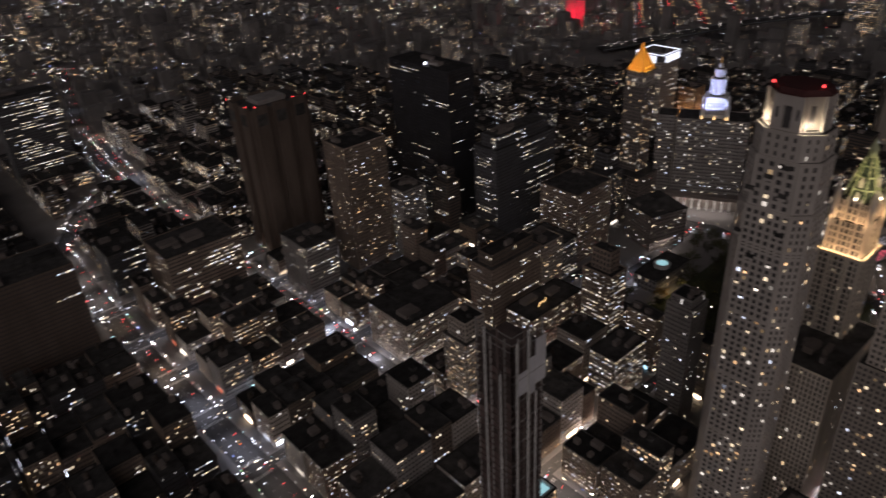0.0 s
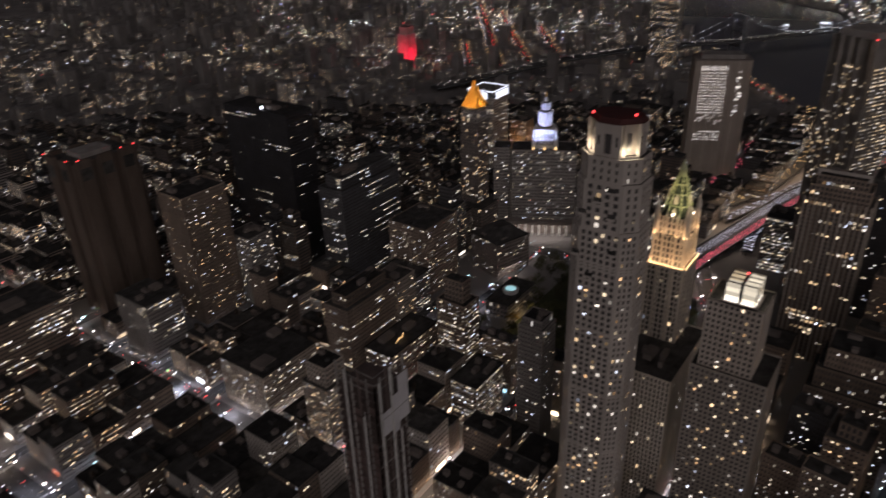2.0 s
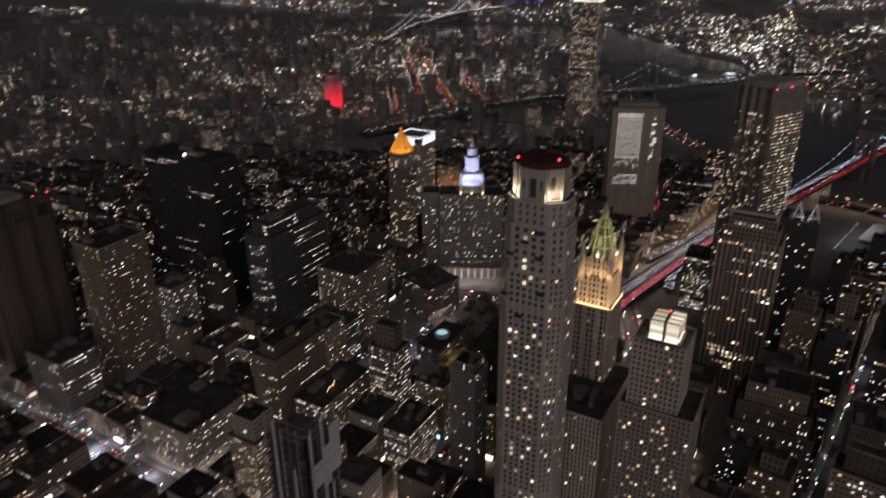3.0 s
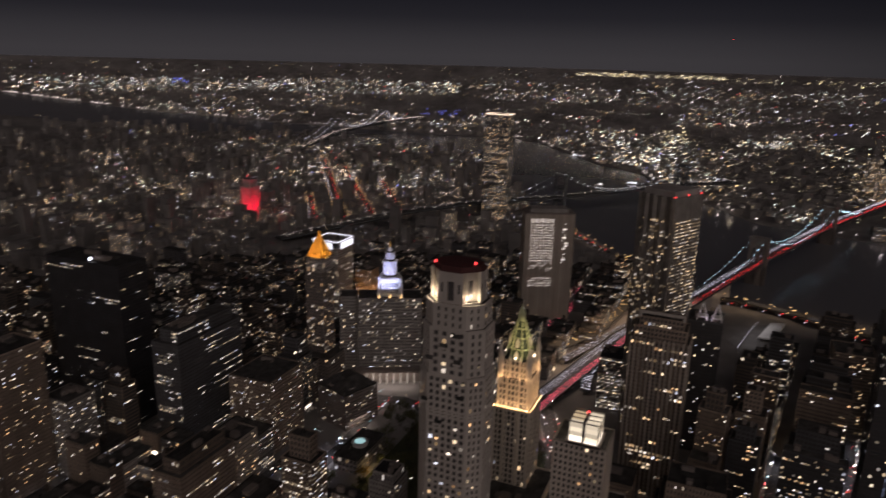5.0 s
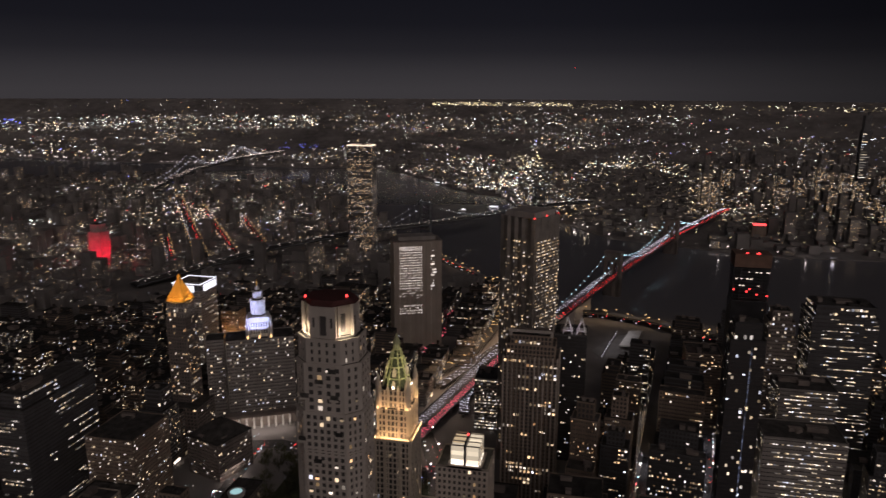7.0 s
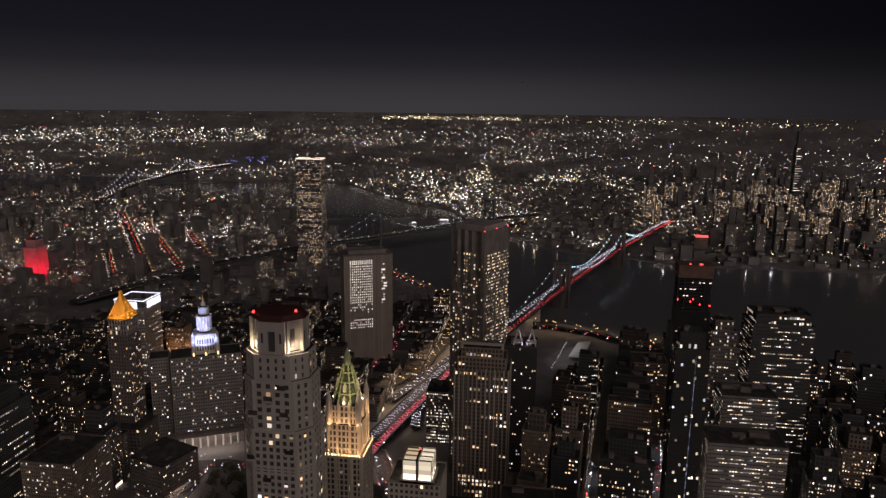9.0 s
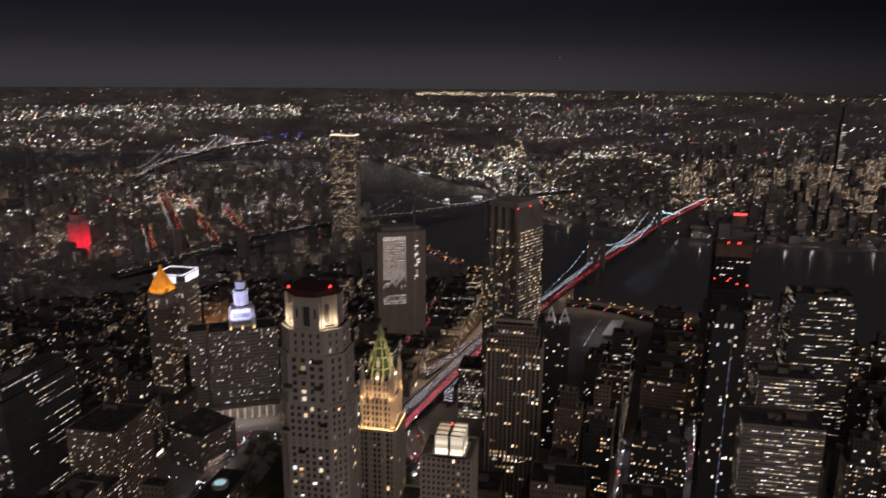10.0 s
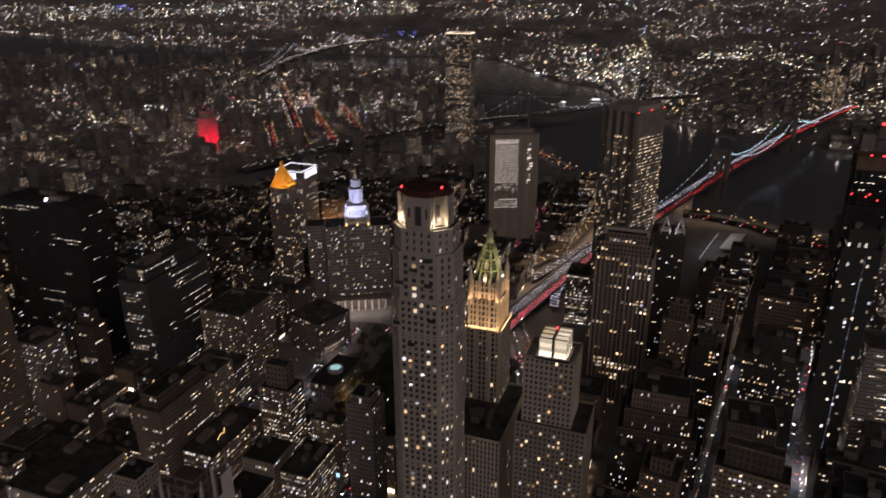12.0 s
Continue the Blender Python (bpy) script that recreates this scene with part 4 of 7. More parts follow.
def telephone_slab():
    """A pale slab with one tall grid of lit panes."""
    a = math.degrees(math.atan2(219 - 285, 1012 - 981))
    r = thing("slab_tower", "plain pale slab tower with a tall grid of white-lit panes", "office tower", pose(981, 285, 0, 0, 0, a))
    taken(978, 1050, 195, 300)
    part("wall", Shape().box(0, 73, 0, 38, 0, 165), M_BUFF, r)
    for i in range(10):
        part("rib", Shape().box(i * 8.0, i * 8.0 + 0.9, -0.4, -0.01, 0, 165), M_BUFF, r)
    part("parapet", Shape().box(-0.3, 73.3, -0.5, 38.3, 165, 166.5), M_GRANITE, r)
    part("mechanical_floor", Shape().box(8, 64, 6, 32, 166.5, 172), M_CONC, r)
    me = Shape().box(0, 0.95, 0, 0.2, 0, 1.9).mesh("window", M_GRID)
    tall = Shape().box(0, 0.95, 0, 0.2, 0, 6.4).mesh("window", M_GRID)
    wide = Shape().box(0, 5.2, 0, 0.2, 0, 2.4).mesh("window", M_GRID)
    rng = random.Random(5)
    for k in range(26):
        z = 152 - k * 3.9
        if z > 92:
            dens = 0.97
        elif 74 < z <= 92:
            dens = 0.25
        elif 48 < z <= 70:
            dens = 0.9
        else:
            continue
        for i in range(12):
            if rng.random() < dens:
                o = part("window", tall if k == 0 else me, None, r)
                o.location = (9 + i * 2.9, -0.62, z)
    for k in range(16):
        if rng.random() < 0.75:
            o = part("window", rng.choice((wide, wide, me)), None, r)
            o.location = (56 + rng.choice((0, 0, 3)), -0.62, 150 - k * 4.2)


telephone_slab()


def rippled_tower():
    """The tall steel-clad apartment tower whose walls ripple in folds."""
    r = thing("rippled_tower", "tall rippled stainless-steel apartment tower with scattered lit windows", "skyscraper", pose(670, 54, 0, 0, 0, -28))
    taken(664, 735, 28, 98)
    s, many = Shape(), Shape()
    rng = random.Random(8)
    n, m = 26, 62
    W, D, H = 45.0, 40.0, 265.0
    def face(L, place, cols):
        a = s.n
        for k in range(m + 1):
            z = H * k / m
            for i in range(cols + 1):
                u = L * i / cols
                fold = 1.3 * math.sin(i * 1.9 + 0.9 * math.sin(z * 0.021 + i * 0.35) + z * 0.011) if 0 < i < cols else 0
                s.v.append(place(u, fold, z))
        for k in range(m):
            for i in range(cols):
                b = a + k * (cols + 1) + i
                s.f.append((b, b + 1, b + cols + 2, b + cols + 1))
        s.n = len(s.v)
    face(W, lambda u, o, z: (u, -o, z), n)
    face(D, lambda u, o, z: (W + o, u, z), 14)
    face(W, lambda u, o, z: (W - u, D + o, z), n)
    face(D, lambda u, o, z: (-o, D - u, z), 14)
    part("wall", s, M_STEEL, r, "folded steel wall")
    part("roof", Shape().box(0.8, W - 0.8, 0.8, D - 0.8, 263.5, 264.2), M_ROOF, r)
    part("roof_plant", Shape().box(4, W - 4, 3, D - 3, 264.2, 270), M_CONC, r)
    for x, y in ((1, 1), (W - 1, 1), (W / 2, 1)):
        beacon(r, (x, y, 265))
    one = Shape().box(0, 1.25, 0, 0.3, 0, 1.55).mesh("window", M_HOME)
    count = 0
    for k in range(4, 76):
        z = 6 + k * 3.4
        if z > 241:
            continue
        band = 0.72 if 226 < z < 240 else 0.42 * (0.55 + 0.9 * rng.random())
        for i in range(20):
            if rng.random() < band * (1.2 if i % 4 else 0.35):
                if count < 220:
                    o = part("window", one, None, r)
                    o.location = (1 + i * 2.2, -1.55, z)
                    count += 1
                else:
                    many.box(1 + i * 2.2, 2.15 + i * 2.2, -1.55, -1.25, z, z + 1.3)
        for i in range(13):
            if rng.random() < (0.34 if i % 4 else 0.1):
                many.box(-1.55, -1.25, 1 + i * 3.0, 2.3 + i * 3.0, z, z + 1.5)
    part("lit_windows", many, M_HOMES, r, kind="stuff")


rippled_tower()


def windowless_tower():
    """The granite telephone exchange without windows: flat slabs and projecting shafts, with vents under the top."""
    r = thing("windowless_tower", "huge windowless brown granite tower with projecting shafts", "tower")
    taken(298, 374, 640, 696)
    s = Shape().box(304, 368, 645, 690, 0, 164)
    part("core", s, M_EXCH, r)
    for x in (306, 328, 350):
        part("shaft", Shape().box(x, x + 14, 640.5, 645, 0, 168).box(x, x + 14, 690, 694, 0, 168), M_EXCH, r)
        part("vent", Shape().box(x + 1.5, x + 12.5, 640.3, 640.5, 148, 160), M_ROOF, r, "dark square ventilation opening")
    for y in (648, 672):
        part("shaft", Shape().box(299.5, 304, y, y + 14, 0, 168).box(368, 372, y, y + 14, 0, 168), M_EXCH, r)
        part("vent", Shape().box(299.3, 299.5, y + 1.5, y + 12.5, 148, 160), M_ROOF, r, "dark square ventilation opening")
    part("roof", Shape().box(305, 367, 646, 689, 164, 164.6), M_ROOF, r)
    part("roof_plant", Shape().box(318, 350, 655, 680, 164.6, 169), M_CONC, r)
    for x, y in ((301, 650), (301, 690), (308, 642), (366, 642), (352, 642)):
        beacon(r, (x, y, 168))


windowless_tower()


def construction_tower():
    """An unfinished tower: concrete floors and posts, netting round the top storeys, hoist masts."""
    r = thing("unfinished_tower", "unfinished concrete tower wrapped in pale netting at its top", "tower under construction")
    x0, x1, y0, y1 = 167, 187, 159, 181
    taken(x0, x1, y0, y1)
    part("core", Shape().box(x0 + 6, x1 - 5, y0 + 6, y1 - 5, 0, 201), M_FRAMEW, r)
    for k in range(52):
        part("floor_slab", Shape().box(x0, x1, y0, y1, 3.9 * k, 3.9 * k + 0.35), M_FRAMEW, r)
    for i in range(6):
        for x, y in ((x0 + 0.6 + i * (x1 - x0 - 1.2) / 5, y0 + 0.6), (x0 + 0.6, y0 + 0.6 + i * (y1 - y0 - 1.2) / 5)):
            part("post", Shape().box(x - 0.35, x + 0.35, y - 0.35, y + 0.35, 0, 206 + 3 * (i % 3)), M_CONC if i % 2 else M_FRAMEW, r)
    rng = random.Random(15)
    for side in (0, 1):
        fill = Shape()
        for k in range(50):
            for i in range(5):
                if rng.random() < (0.75 if k < 44 else 0.2):
                    u = i * (x1 - x0) / 5 + 0.5
                    if side:
                        fill.box(x0 + u, x0 + u + 3.2, y0 + 0.8, y0 + 1.0, 3.9 * k + 0.36, 3.9 * k + 3.88 - rng.choice((0, 0, 1.6)))
                    else:
                        fill.box(x0 + 0.8, x0 + 1.0, y0 + u * 1.08, y0 + u * 1.08 + 3.5, 3.9 * k + 0.36, 3.9 * k + 3.88 - rng.choice((0, 0, 1.6)))
        part("infill_panels", fill, surface("brown_infill", (0.07, 0.045, 0.04), (0.14, 0.095, 0.085), vary=0.2), r, "brown infill walls between the floors", kind="stuff")
    for a, b, z0, z1 in ((x0 + 9.5, x0 + 13.8, 176, 196), (x0 + 14.0, x1 + 0.6, 180, 204), (x0 + 3.5, x0 + 9.2, 179, 191)):
        part("netting", Shape().box(a, b, y0 - 0.6, y0 - 0.45, z0, z1), M_NET, r, "pale grey safety netting")
    for x, y, z in ((x0 + 2, y0 - 1.0, 208), (x0 + 9, y0 - 1.0, 212), (x0 + 14, y0 - 1.0, 176), (x0 - 1.0, y0 + 6, 190), (x0 - 1.0, y0 + 15, 211)):
        mast = Shape()
        for o in (-0.45, 0.45):
            mast.box(x + o - 0.16, x + o + 0.16, y - 0.16, y + 0.16, 0, z)
        for k in range(0, int(z) - 3, 6):
            mast.beam((x - 0.45, y, k), (x + 0.45, y, k + 6), 0.14)
        part("hoist_mast", mast, M_WHITEST, r, "pale lattice hoist mast")
    for z in (203, 207, 211):
        part("top_beam", Shape().beam((x0 + 0.6, y0 + 0.6, z), (x1 - 0.6, y0 + 0.6, z), 0.35), M_CONC, r)
        part("top_beam", Shape().beam((x0 + 0.6, y0 + 0.6, z), (x0 + 0.6, y1 - 0.6, z), 0.35), M_CONC, r)
    for k in range(16):
        part("outrigger", Shape().beam((x0 - 0.6, y0 - 0.5, 12 * k + 8), (x1 + 0.3, y0 - 0.5, 12 * k + 8), 0.3), M_CONC, r)


construction_tower()


def office_block(name, label, x0, x1, y0, y1, h, wall, lit, seed, style="rows", floor=3.7, bay=2.25, pier=0.95, span=1.95, solo=40, office=True, turn=0, tops=()):
    """A plain storeyed tower with its roof plant, at its corner; tops: further setback blocks as insets and heights."""
    r = thing(name, label, "office tower" if h > 50 else "building", pose(x0, y0, 0, 0, 0, turn))
    lit *= 1.3
    solo = int(solo * 0.5)
    taken(x0, x1, y0, y1)
    w, d = x1 - x0, y1 - y0
    facade(r, w, d, 0, h, (0, 0), floor, bay, pier, span, wall, lit, style, solo, office, seed=seed, every=False)
    rng = random.Random(seed)
    z, ins = h, 0
    for i, (inset, top) in enumerate(tops):
        ins += inset
        facade(r, w - 2 * ins, d - 2 * ins, z, top, (ins, ins), floor, bay, pier, span, wall, lit, style, solo // 2, office, seed=seed + 100 + i, every=False)
        z = top
    roof_gear(r, w - 2 * ins - 2, d - 2 * ins - 2, z, rng, (ins + 1, ins + 1), 4)
    return r


fed = office_block("federal_tower", "very tall dark federal office tower with scattered lit floors", 489, 527, 556, 655, 176, M_BLACK, 0.075, 61, bay=2.4, pier=0.8, span=2.5, solo=100)
part("roof_lamp", Shape().round(4, 40, 178, 180.5, 1.6, 1.2, 8), M_WHITE, fed, "bright white roof floodlight")
office_block("federal_annexe", "grey office block with a stepped roof and lit floors", 484, 576, 480, 514, 108, M_DARK, 0.12, 62, tops=((6, 120),), solo=100)
office_block("state_office", "buff masonry office tower with many lit columns", 345, 405, 350, 376, 82, M_BRICK, 0.15, 63, tops=((5, 92),), solo=70)
office_block("slender_tower", "slender grey tower with blank walls", 375, 395, 190, 210, 104, M_CONC, 0.06, 64, style="scatter", solo=15, tops=((2, 110),))
office_block("school_block", "low brick block with bright greenish-white windows", 362, 402, 238, 262, 42, M_BUFF, 0.5, 65, style="scatter", solo=60)
office_block("pale_block", "pale block with a blank wall and lit windows facing the street", 280, 315, 536, 583, 58, M_CONC, 0.22, 66, solo=40)
rec = office_block("hall_of_records", "heavy stone hall with a dark hipped roof", 580, 626, 352, 396, 40, M_GRANITE, 0.05, 67, style="scatter", solo=12, turn=-18)
brick = office_block("brick_tower", "brown brick tower with lit amber bays between tall piers", 600, 630, 24, 74, 150, M_BRICK, 0.15, 68, style="rows", office=False, tops=((3, 162), (3, 170)), pier=1.2, bay=3.4, span=1.2, solo=110)
for k in range(13):
    part("pier", Shape().box(-0.9, -0.02, k * 4.02, k * 4.02 + 1.3, 0, 153), M_BUFF, brick, "tall pale brick pier")
for k in range(8):
    part("pier", Shape().box(k * 4.1, k * 4.1 + 1.3, -0.9, -0.02, 0, 153), M_BUFF, brick, "tall pale brick pier")
part("crown_frame", Shape().box(5.5, 6.5, 5.5, 8, 170, 176).box(5.5, 6.5, 42, 44.5, 170, 176).box(5.5, 6.5, 8, 42, 173.5, 176).box(6.5, 24.5, 5.5, 6.5, 173.5, 176), M_STONE, brick, "open stone frame round the roof plant")
slab = office_block("dark_slab", "dark narrow slab with few lit windows", 700, 735, 0, 33, 140, M_DARK, 0.06, 69, style="scatter", solo=20)
office_block("finned_office", "grey office block with finned top and lit floors", 438, 470, -72, -41, 106, M_GRANITE, 0.22, 70, style="rows", solo=70, pier=1.5, span=1.3)
office_block("masonry_office", "wide brown masonry office block with scattered lit windows", 440, 484, -24, 30, 84, M_BRICK, 0.12, 71, style="scatter", solo=90, pier=1.3, tops=((4, 98), (4, 112)))
office_block("banded_tower", "office tower with bright continuous bands of lit floors", 620, 655, -212, -165, 134, M_CONC, 0.52, 72, solo=120, pier=0.5, span=2.55)
office_block("banded_office", "lower office block with bright bands of lit floors", 578, 614, -210, -146, 108, M_CONC, 0.52, 73, solo=120, pier=0.5, span=2.55)
office_block("dark_tower", "tall dark glass office tower with lit top floors", 690, 730, -262, -205, 180, M_DARK, 0.45, 74, solo=100, pier=0.5, span=2.5, tops=((3, 190),))
office_block("stepped_tower", "stepped stone tower with lit ornamental top", 700, 730, -198, -168, 152, M_GRANITE, 0.16, 75, style="scatter", tops=((3, 168), (3, 178)), solo=40)


def site_tower():
    """An unfinished tower by the river: bare floors, a brown-wrapped top, work lights and red site lamps."""
    r = thing("leaning_frame_tower", "dark unfinished tower with red site lamps and a brown wrapped top", "tower under construction")
    x0, x1, y0, y1 = 835, 862, -199, -160
    taken(x0, x1, y0, y1)
    part("core", Shape().box(x0 + 7, x1 - 7, y0 + 9, y1 - 9, 0, 204), M_BLACK, r)
    for k in range(54):
        part("floor_slab", Shape().box(x0, x1, y0, y1, 3.75 * k, 3.75 * k + 0.5), M_DARK, r)
    for i in range(6):
        y = y0 + 0.5 + i * (y1 - y0 - 1) / 5
        part("post", Shape().box(x0 + 0.2, x0 + 0.9, y - 0.4, y + 0.4, 0, 203), M_DARK, r)
    part("curtain_wall", Shape().box(x0 - 0.1, x1 - 1, y0 + 0.3, y1 - 0.3, 0, 150), M_BLACK, r, "dark glazed lower floors")
    part("wrapped_top", Shape().box(x0 - 0.4, x1, y0 - 0.2, y1 + 0.2, 190, 205), M_RUST, r, "brown wrapping round the top floors")
    rg = random.Random(3)
    for z, n, m_ in ((184, 5, M_GLOWS), (176, 6, M_GLOWS), (168, 3, M_GLOWS)):
        for i in range(n):
            y = rg.uniform(y0 + 1, y1 - 4)
            part("work_light", Shape().box(x0 - 0.5, x0 - 0.2, y, y + rg.uniform(1, 3), z, z + 1.2), m_, r)
    for y, z in ((-161, 163), (-175, 161), (-178, 164), (-186, 158), (-197, 157), (-172, 206), (-183, 206), (-185, 206)):
        part("beacon", Shape().round(x0 - 0.9, y, z, z + 1.6, 0.9, 0.8, 8), M_RED, r, "small red warning lamp")
    for i in range(26):
        y, z = rg.uniform(y0 + 1, y1 - 4), 40 + 4 * rg.randrange(27)
        part("lit_window", Shape().box(x0 - 0.4, x0 - 0.15, y, y + rg.uniform(1.5, 4), z, z + 1.6), M_GLOW, r)


site_tower()


def strip_lit_tower():
    """A slender dark glass tower with a thin blue-white line of light down its corner."""
    r = office_block("slender_glass_tower", "slender dark glass tower with a thin blue-white vertical light", 576, 598, -140, -113, 190, M_BLACK, 0.055, 79, style="scatter", solo=40, tops=((3, 204),), pier=0.4, span=1.0)
    for k in range(46):
        part("light_strip", Shape().box(-0.5, -0.1, 10.4, 11.0, 4 * k + 2, 4 * k + 5.2), M_STRIP, r, "blue-white strip light")


M_STRIP = shine("blue_white_strip", [(0.0, (0.62, 0.74, 1.0)), (0.6, (0.80, 0.88, 1.0))], 0.03, 0.28, False)
strip_lit_tower()
office_block("brown_block", "brown brick apartment block with lit stair windows", 812, 850, -152, -113, 90, M_BRICK, 0.12, 76, style="scatter", solo=40, office=False)
oms = office_block("waterfront_tower", "slender glass apartment tower by the river with a lit roof", 1550, 1585, 500, 560, 252, M_DARK, 0.38, 77, style="scatter", solo=200, office=False, tops=((2, 258),))
ring = office_block("federal_courthouse", "tall courthouse with a bright band of white light round its roof", 848, 890, 524, 566, 112, M_STONE, 0.22, 78, solo=60)
for x0_, x1_, y0_, y1_, z0_, z1_ in ((-0.7, -0.2, 9, 41, 111, 120.5), (8, 42, -0.7, -0.2, 111, 120.5), (-0.7, 0.2, -0.7, 42.7, 122, 123.2), (0.3, 42.7, -0.7, 0.2, 122, 123.2), (42.0, 42.7, 0.3, 42.7, 122, 123.2), (0.3, 41.9, 42.0, 42.7, 122, 123.2)):
    part("roof_light", Shape().box(x0_, x1_, y0_, y1_, z0_, z1_), M_RING, ring, "bright white lit band of the parapet")
for x_, y_ in ((0.4, 0.4), (41.2, 0.4), (0.4, 41.2), (41.2, 41.2)):
    part("crown_post", Shape().box(x_, x_ + 1, y_, y_ + 1, 113, 122), M_STEEL, ring)
part("lit_crown", Shape().ring(rect(0.5, 34.5, 0.5, 59.5), rect(1.5, 33.5, 1.5, 58.5), 258.6, 260.8), plain_glow("crown_strip", (1.0, 0.80, 0.54), 1.3), oms, "glowing band round the roof terrace")
for k, yy in enumerate((6, 20)):
    s = Shape()
    for sx in (-4.5, 4.5):
        for sy in (-4.5, 4.5):
            s.beam((8 + sx, yy + sy, 141), (8, yy, 158), 0.9)
    s.box(3, 13, yy - 5, yy + 5, 144, 145.2)
    part("roof_pylon", s, M_WHITEST, slab, "pale pyramid-shaped steel frame on the roof")
area("pylon_lamp", (702, 13, 143), (708, 13, 152), 3, 16, 900, (0.95, 0.85, 1.0))
office_block("amber_lit_block", "brick block washed in amber light", 925, 950, 512, 540, 60, M_BRICK, 0.15, 311, style="scatter", solo=20)
area("amber_floodlight", (914, 520, 12), (926, 528, 36), 8, 8, 9000, (1.0, 0.45, 0.10))
area("amber_floodlight", (936, 500, 12), (936, 513, 36), 8, 8, 9000, (1.0, 0.45, 0.10))
taken(900, 925, 490, 545)
taken(925, 950, 485, 512)
part("hipped_roof", Shape().prism(rect(1, 45, 1, 43), 41.3, 52, rect(14, 32, 14, 30)), M_ROOF, rec, "dark hipped slate roof")
office_block("clinic_block", "grey clinic block with many white lit windows", 752, 790, 96, 124, 62, M_CONC, 0.55, 321, style="scatter", solo=60)
office_block("annexe_block", "narrow dark block with dense lit windows", 745, 772, 40, 70, 78, M_DARK, 0.5, 322, style="scatter", solo=50)
cart = thing("glass_roofed_shop", "low shop with a glowing teal glass roof", "shop")
taken(234, 258, 203, 228)
facade(cart, 21, 21, 0, 17, (236, 205), 4.2, 3.2, 1.2, 1.5, M_STONE, 0.35, "scatter", 12, seed=323)
part("glass_roof", Shape().prism(rect(239, 254, 208, 223), 17.2, 20.5, rect(243, 250, 212, 219)), M_TEAL, cart, "teal-lit glass roof")
for i in range(5):
    part("glazing_bar", Shape().box(239 + 3.6 * i, 239.3 + 3.6 * i, 207.6, 223.4, 17.3, 17.9), M_IRON, cart)
part("roof_edge", Shape().ring(rect(237.5, 255.5, 206.5, 224.5), rect(238.6, 254.4, 207.6, 223.4), 17.2, 18.4), M_WHITEST, cart)

office_block("apartment_house", "tall brown brick apartment house with many small lit windows", 345, 395, 548, 585, 136, M_BRICK, 0.14, 401, style="scatter", office=False, bay=3.0, pier=1.8, span=2.3, solo=90)
office_block("grey_block", "grey block with tall columns of greenish-white windows", 398, 428, 531, 562, 77, M_CONC, 0.20, 402, style="scatter", solo=40)
office_block("amber_windowed_block", "narrow buff block with dense amber windows", 408, 434, 350, 376, 79, M_BUFF, 0.26, 403, style="scatter", office=False, solo=50)
office_block("pale_low_block", "long pale low block beside the park with lit floors", 458, 502, 386, 430, 38, M_CONC, 0.30, 404, solo=40)
office_block("brown_office", "square brown office block with regular lit windows", 507, 562, 392, 440, 78, M_BRICK, 0.15, 405, style="scatter", solo=60)
office_block("avenue_block", "dark block with long lit floors on the avenue", 143, 180, 690, 734, 47, M_DARK, 0.34, 406, solo=40)
office_block("long_office", "long dark office block with rows of lit floors", 172, 246, 602, 656, 66, M_BRICK, 0.26, 407, solo=80, pier=0.7)
office_block("row_lit_tower", "broad dark tower with bright white rows of lit floors", 150, 228, 1075, 1110, 124, M_DARK, 0.42, 408, solo=80, pier=0.5, span=2.4)
office_block("dark_brown_block", "huge dark brown block with hardly a lit window", 20, 98, 602, 656, 96, M_EXCH, 0.015, 409, solo=10)
office_block("street_corner_block", "buff corner block over lit shops", 281, 340, 387, 440, 42, M_BUFF, 0.20, 410, style="scatter", solo=40)
low = office_block("flat_roofed_block", "low brown block with a dark flat roof and lit skylight", 356, 420, 316, 345, 44, M_BRICK, 0.26, 411, style="scatter", solo=40)
part("roof_string_light", Shape().beam((18, 9, 45.6), (25, 12, 45.6), 0.35).beam((25, 12, 45.6), (27, 10, 45.6), 0.35).beam((27, 10, 45.6), (33, 14, 45.6), 0.35), M_AMBER, low, "amber string of lamps on the roof")

# lit riverside plaza below the drive
taken(985, 1150, -92, -4)
plaza = thing("riverside_plaza", "pale lit riverside plaza with a row of lamps", "plaza")
part("paving", Shape().prism([(992, -30), (1030, -72), (1146, -92), (1120, -44), (1040, -8)], 0.02, 0.5), M_PAVE, plaza)
part("market_roof", Shape().prism([(1052, -70), (1130, -86), (1124, -66), (1052, -48)], 5.5, 7.5), M_WHITEST, plaza, "pale long market roof")
for i in range(12):
    x, y = 1000 + 10.5 * i, -22 - 2.2 * i
    lamp_post = part("lamp_post", Shape().round(x, y, 0.5, 7, 0.15, 0.1, 6), M_IRON, plaza)
    part("lamp_globe", Shape().round(x, y, 7, 7.7, 0.4, 0.3, 8), M_HEAD, lamp_post)
for i in range(7):
    part("market_post", Shape().round(1056 + 11 * i, -58 - 2.2 * i, 0.5, 5.5, 0.3, 0.3, 8), M_CONC, plaza)
area("plaza_lamp", (1068, -46, 22), (1068, -48, 0), 100, 26, 2600, (0.95, 0.94, 0.86)).rotation_euler = (0, 0, radians(-18))

# ---- the fabric of smaller buildings ----
def shore_x(y):
    for (ax, ay), (bx, by) in zip(MANHATTAN_SHORE, MANHATTAN_SHORE[1:]):
        if min(ay, by) <= y <= max(ay, by) and ay != by:
            return ax + (bx - ax) * (y - ay) / (by - ay)
    return 900


BRIDGE_LINE = [(700, 190), (735, 182), (950, 128), (1083, 58), (1357, -42), (1757, -187), (2289, -383), (2420, -425)]


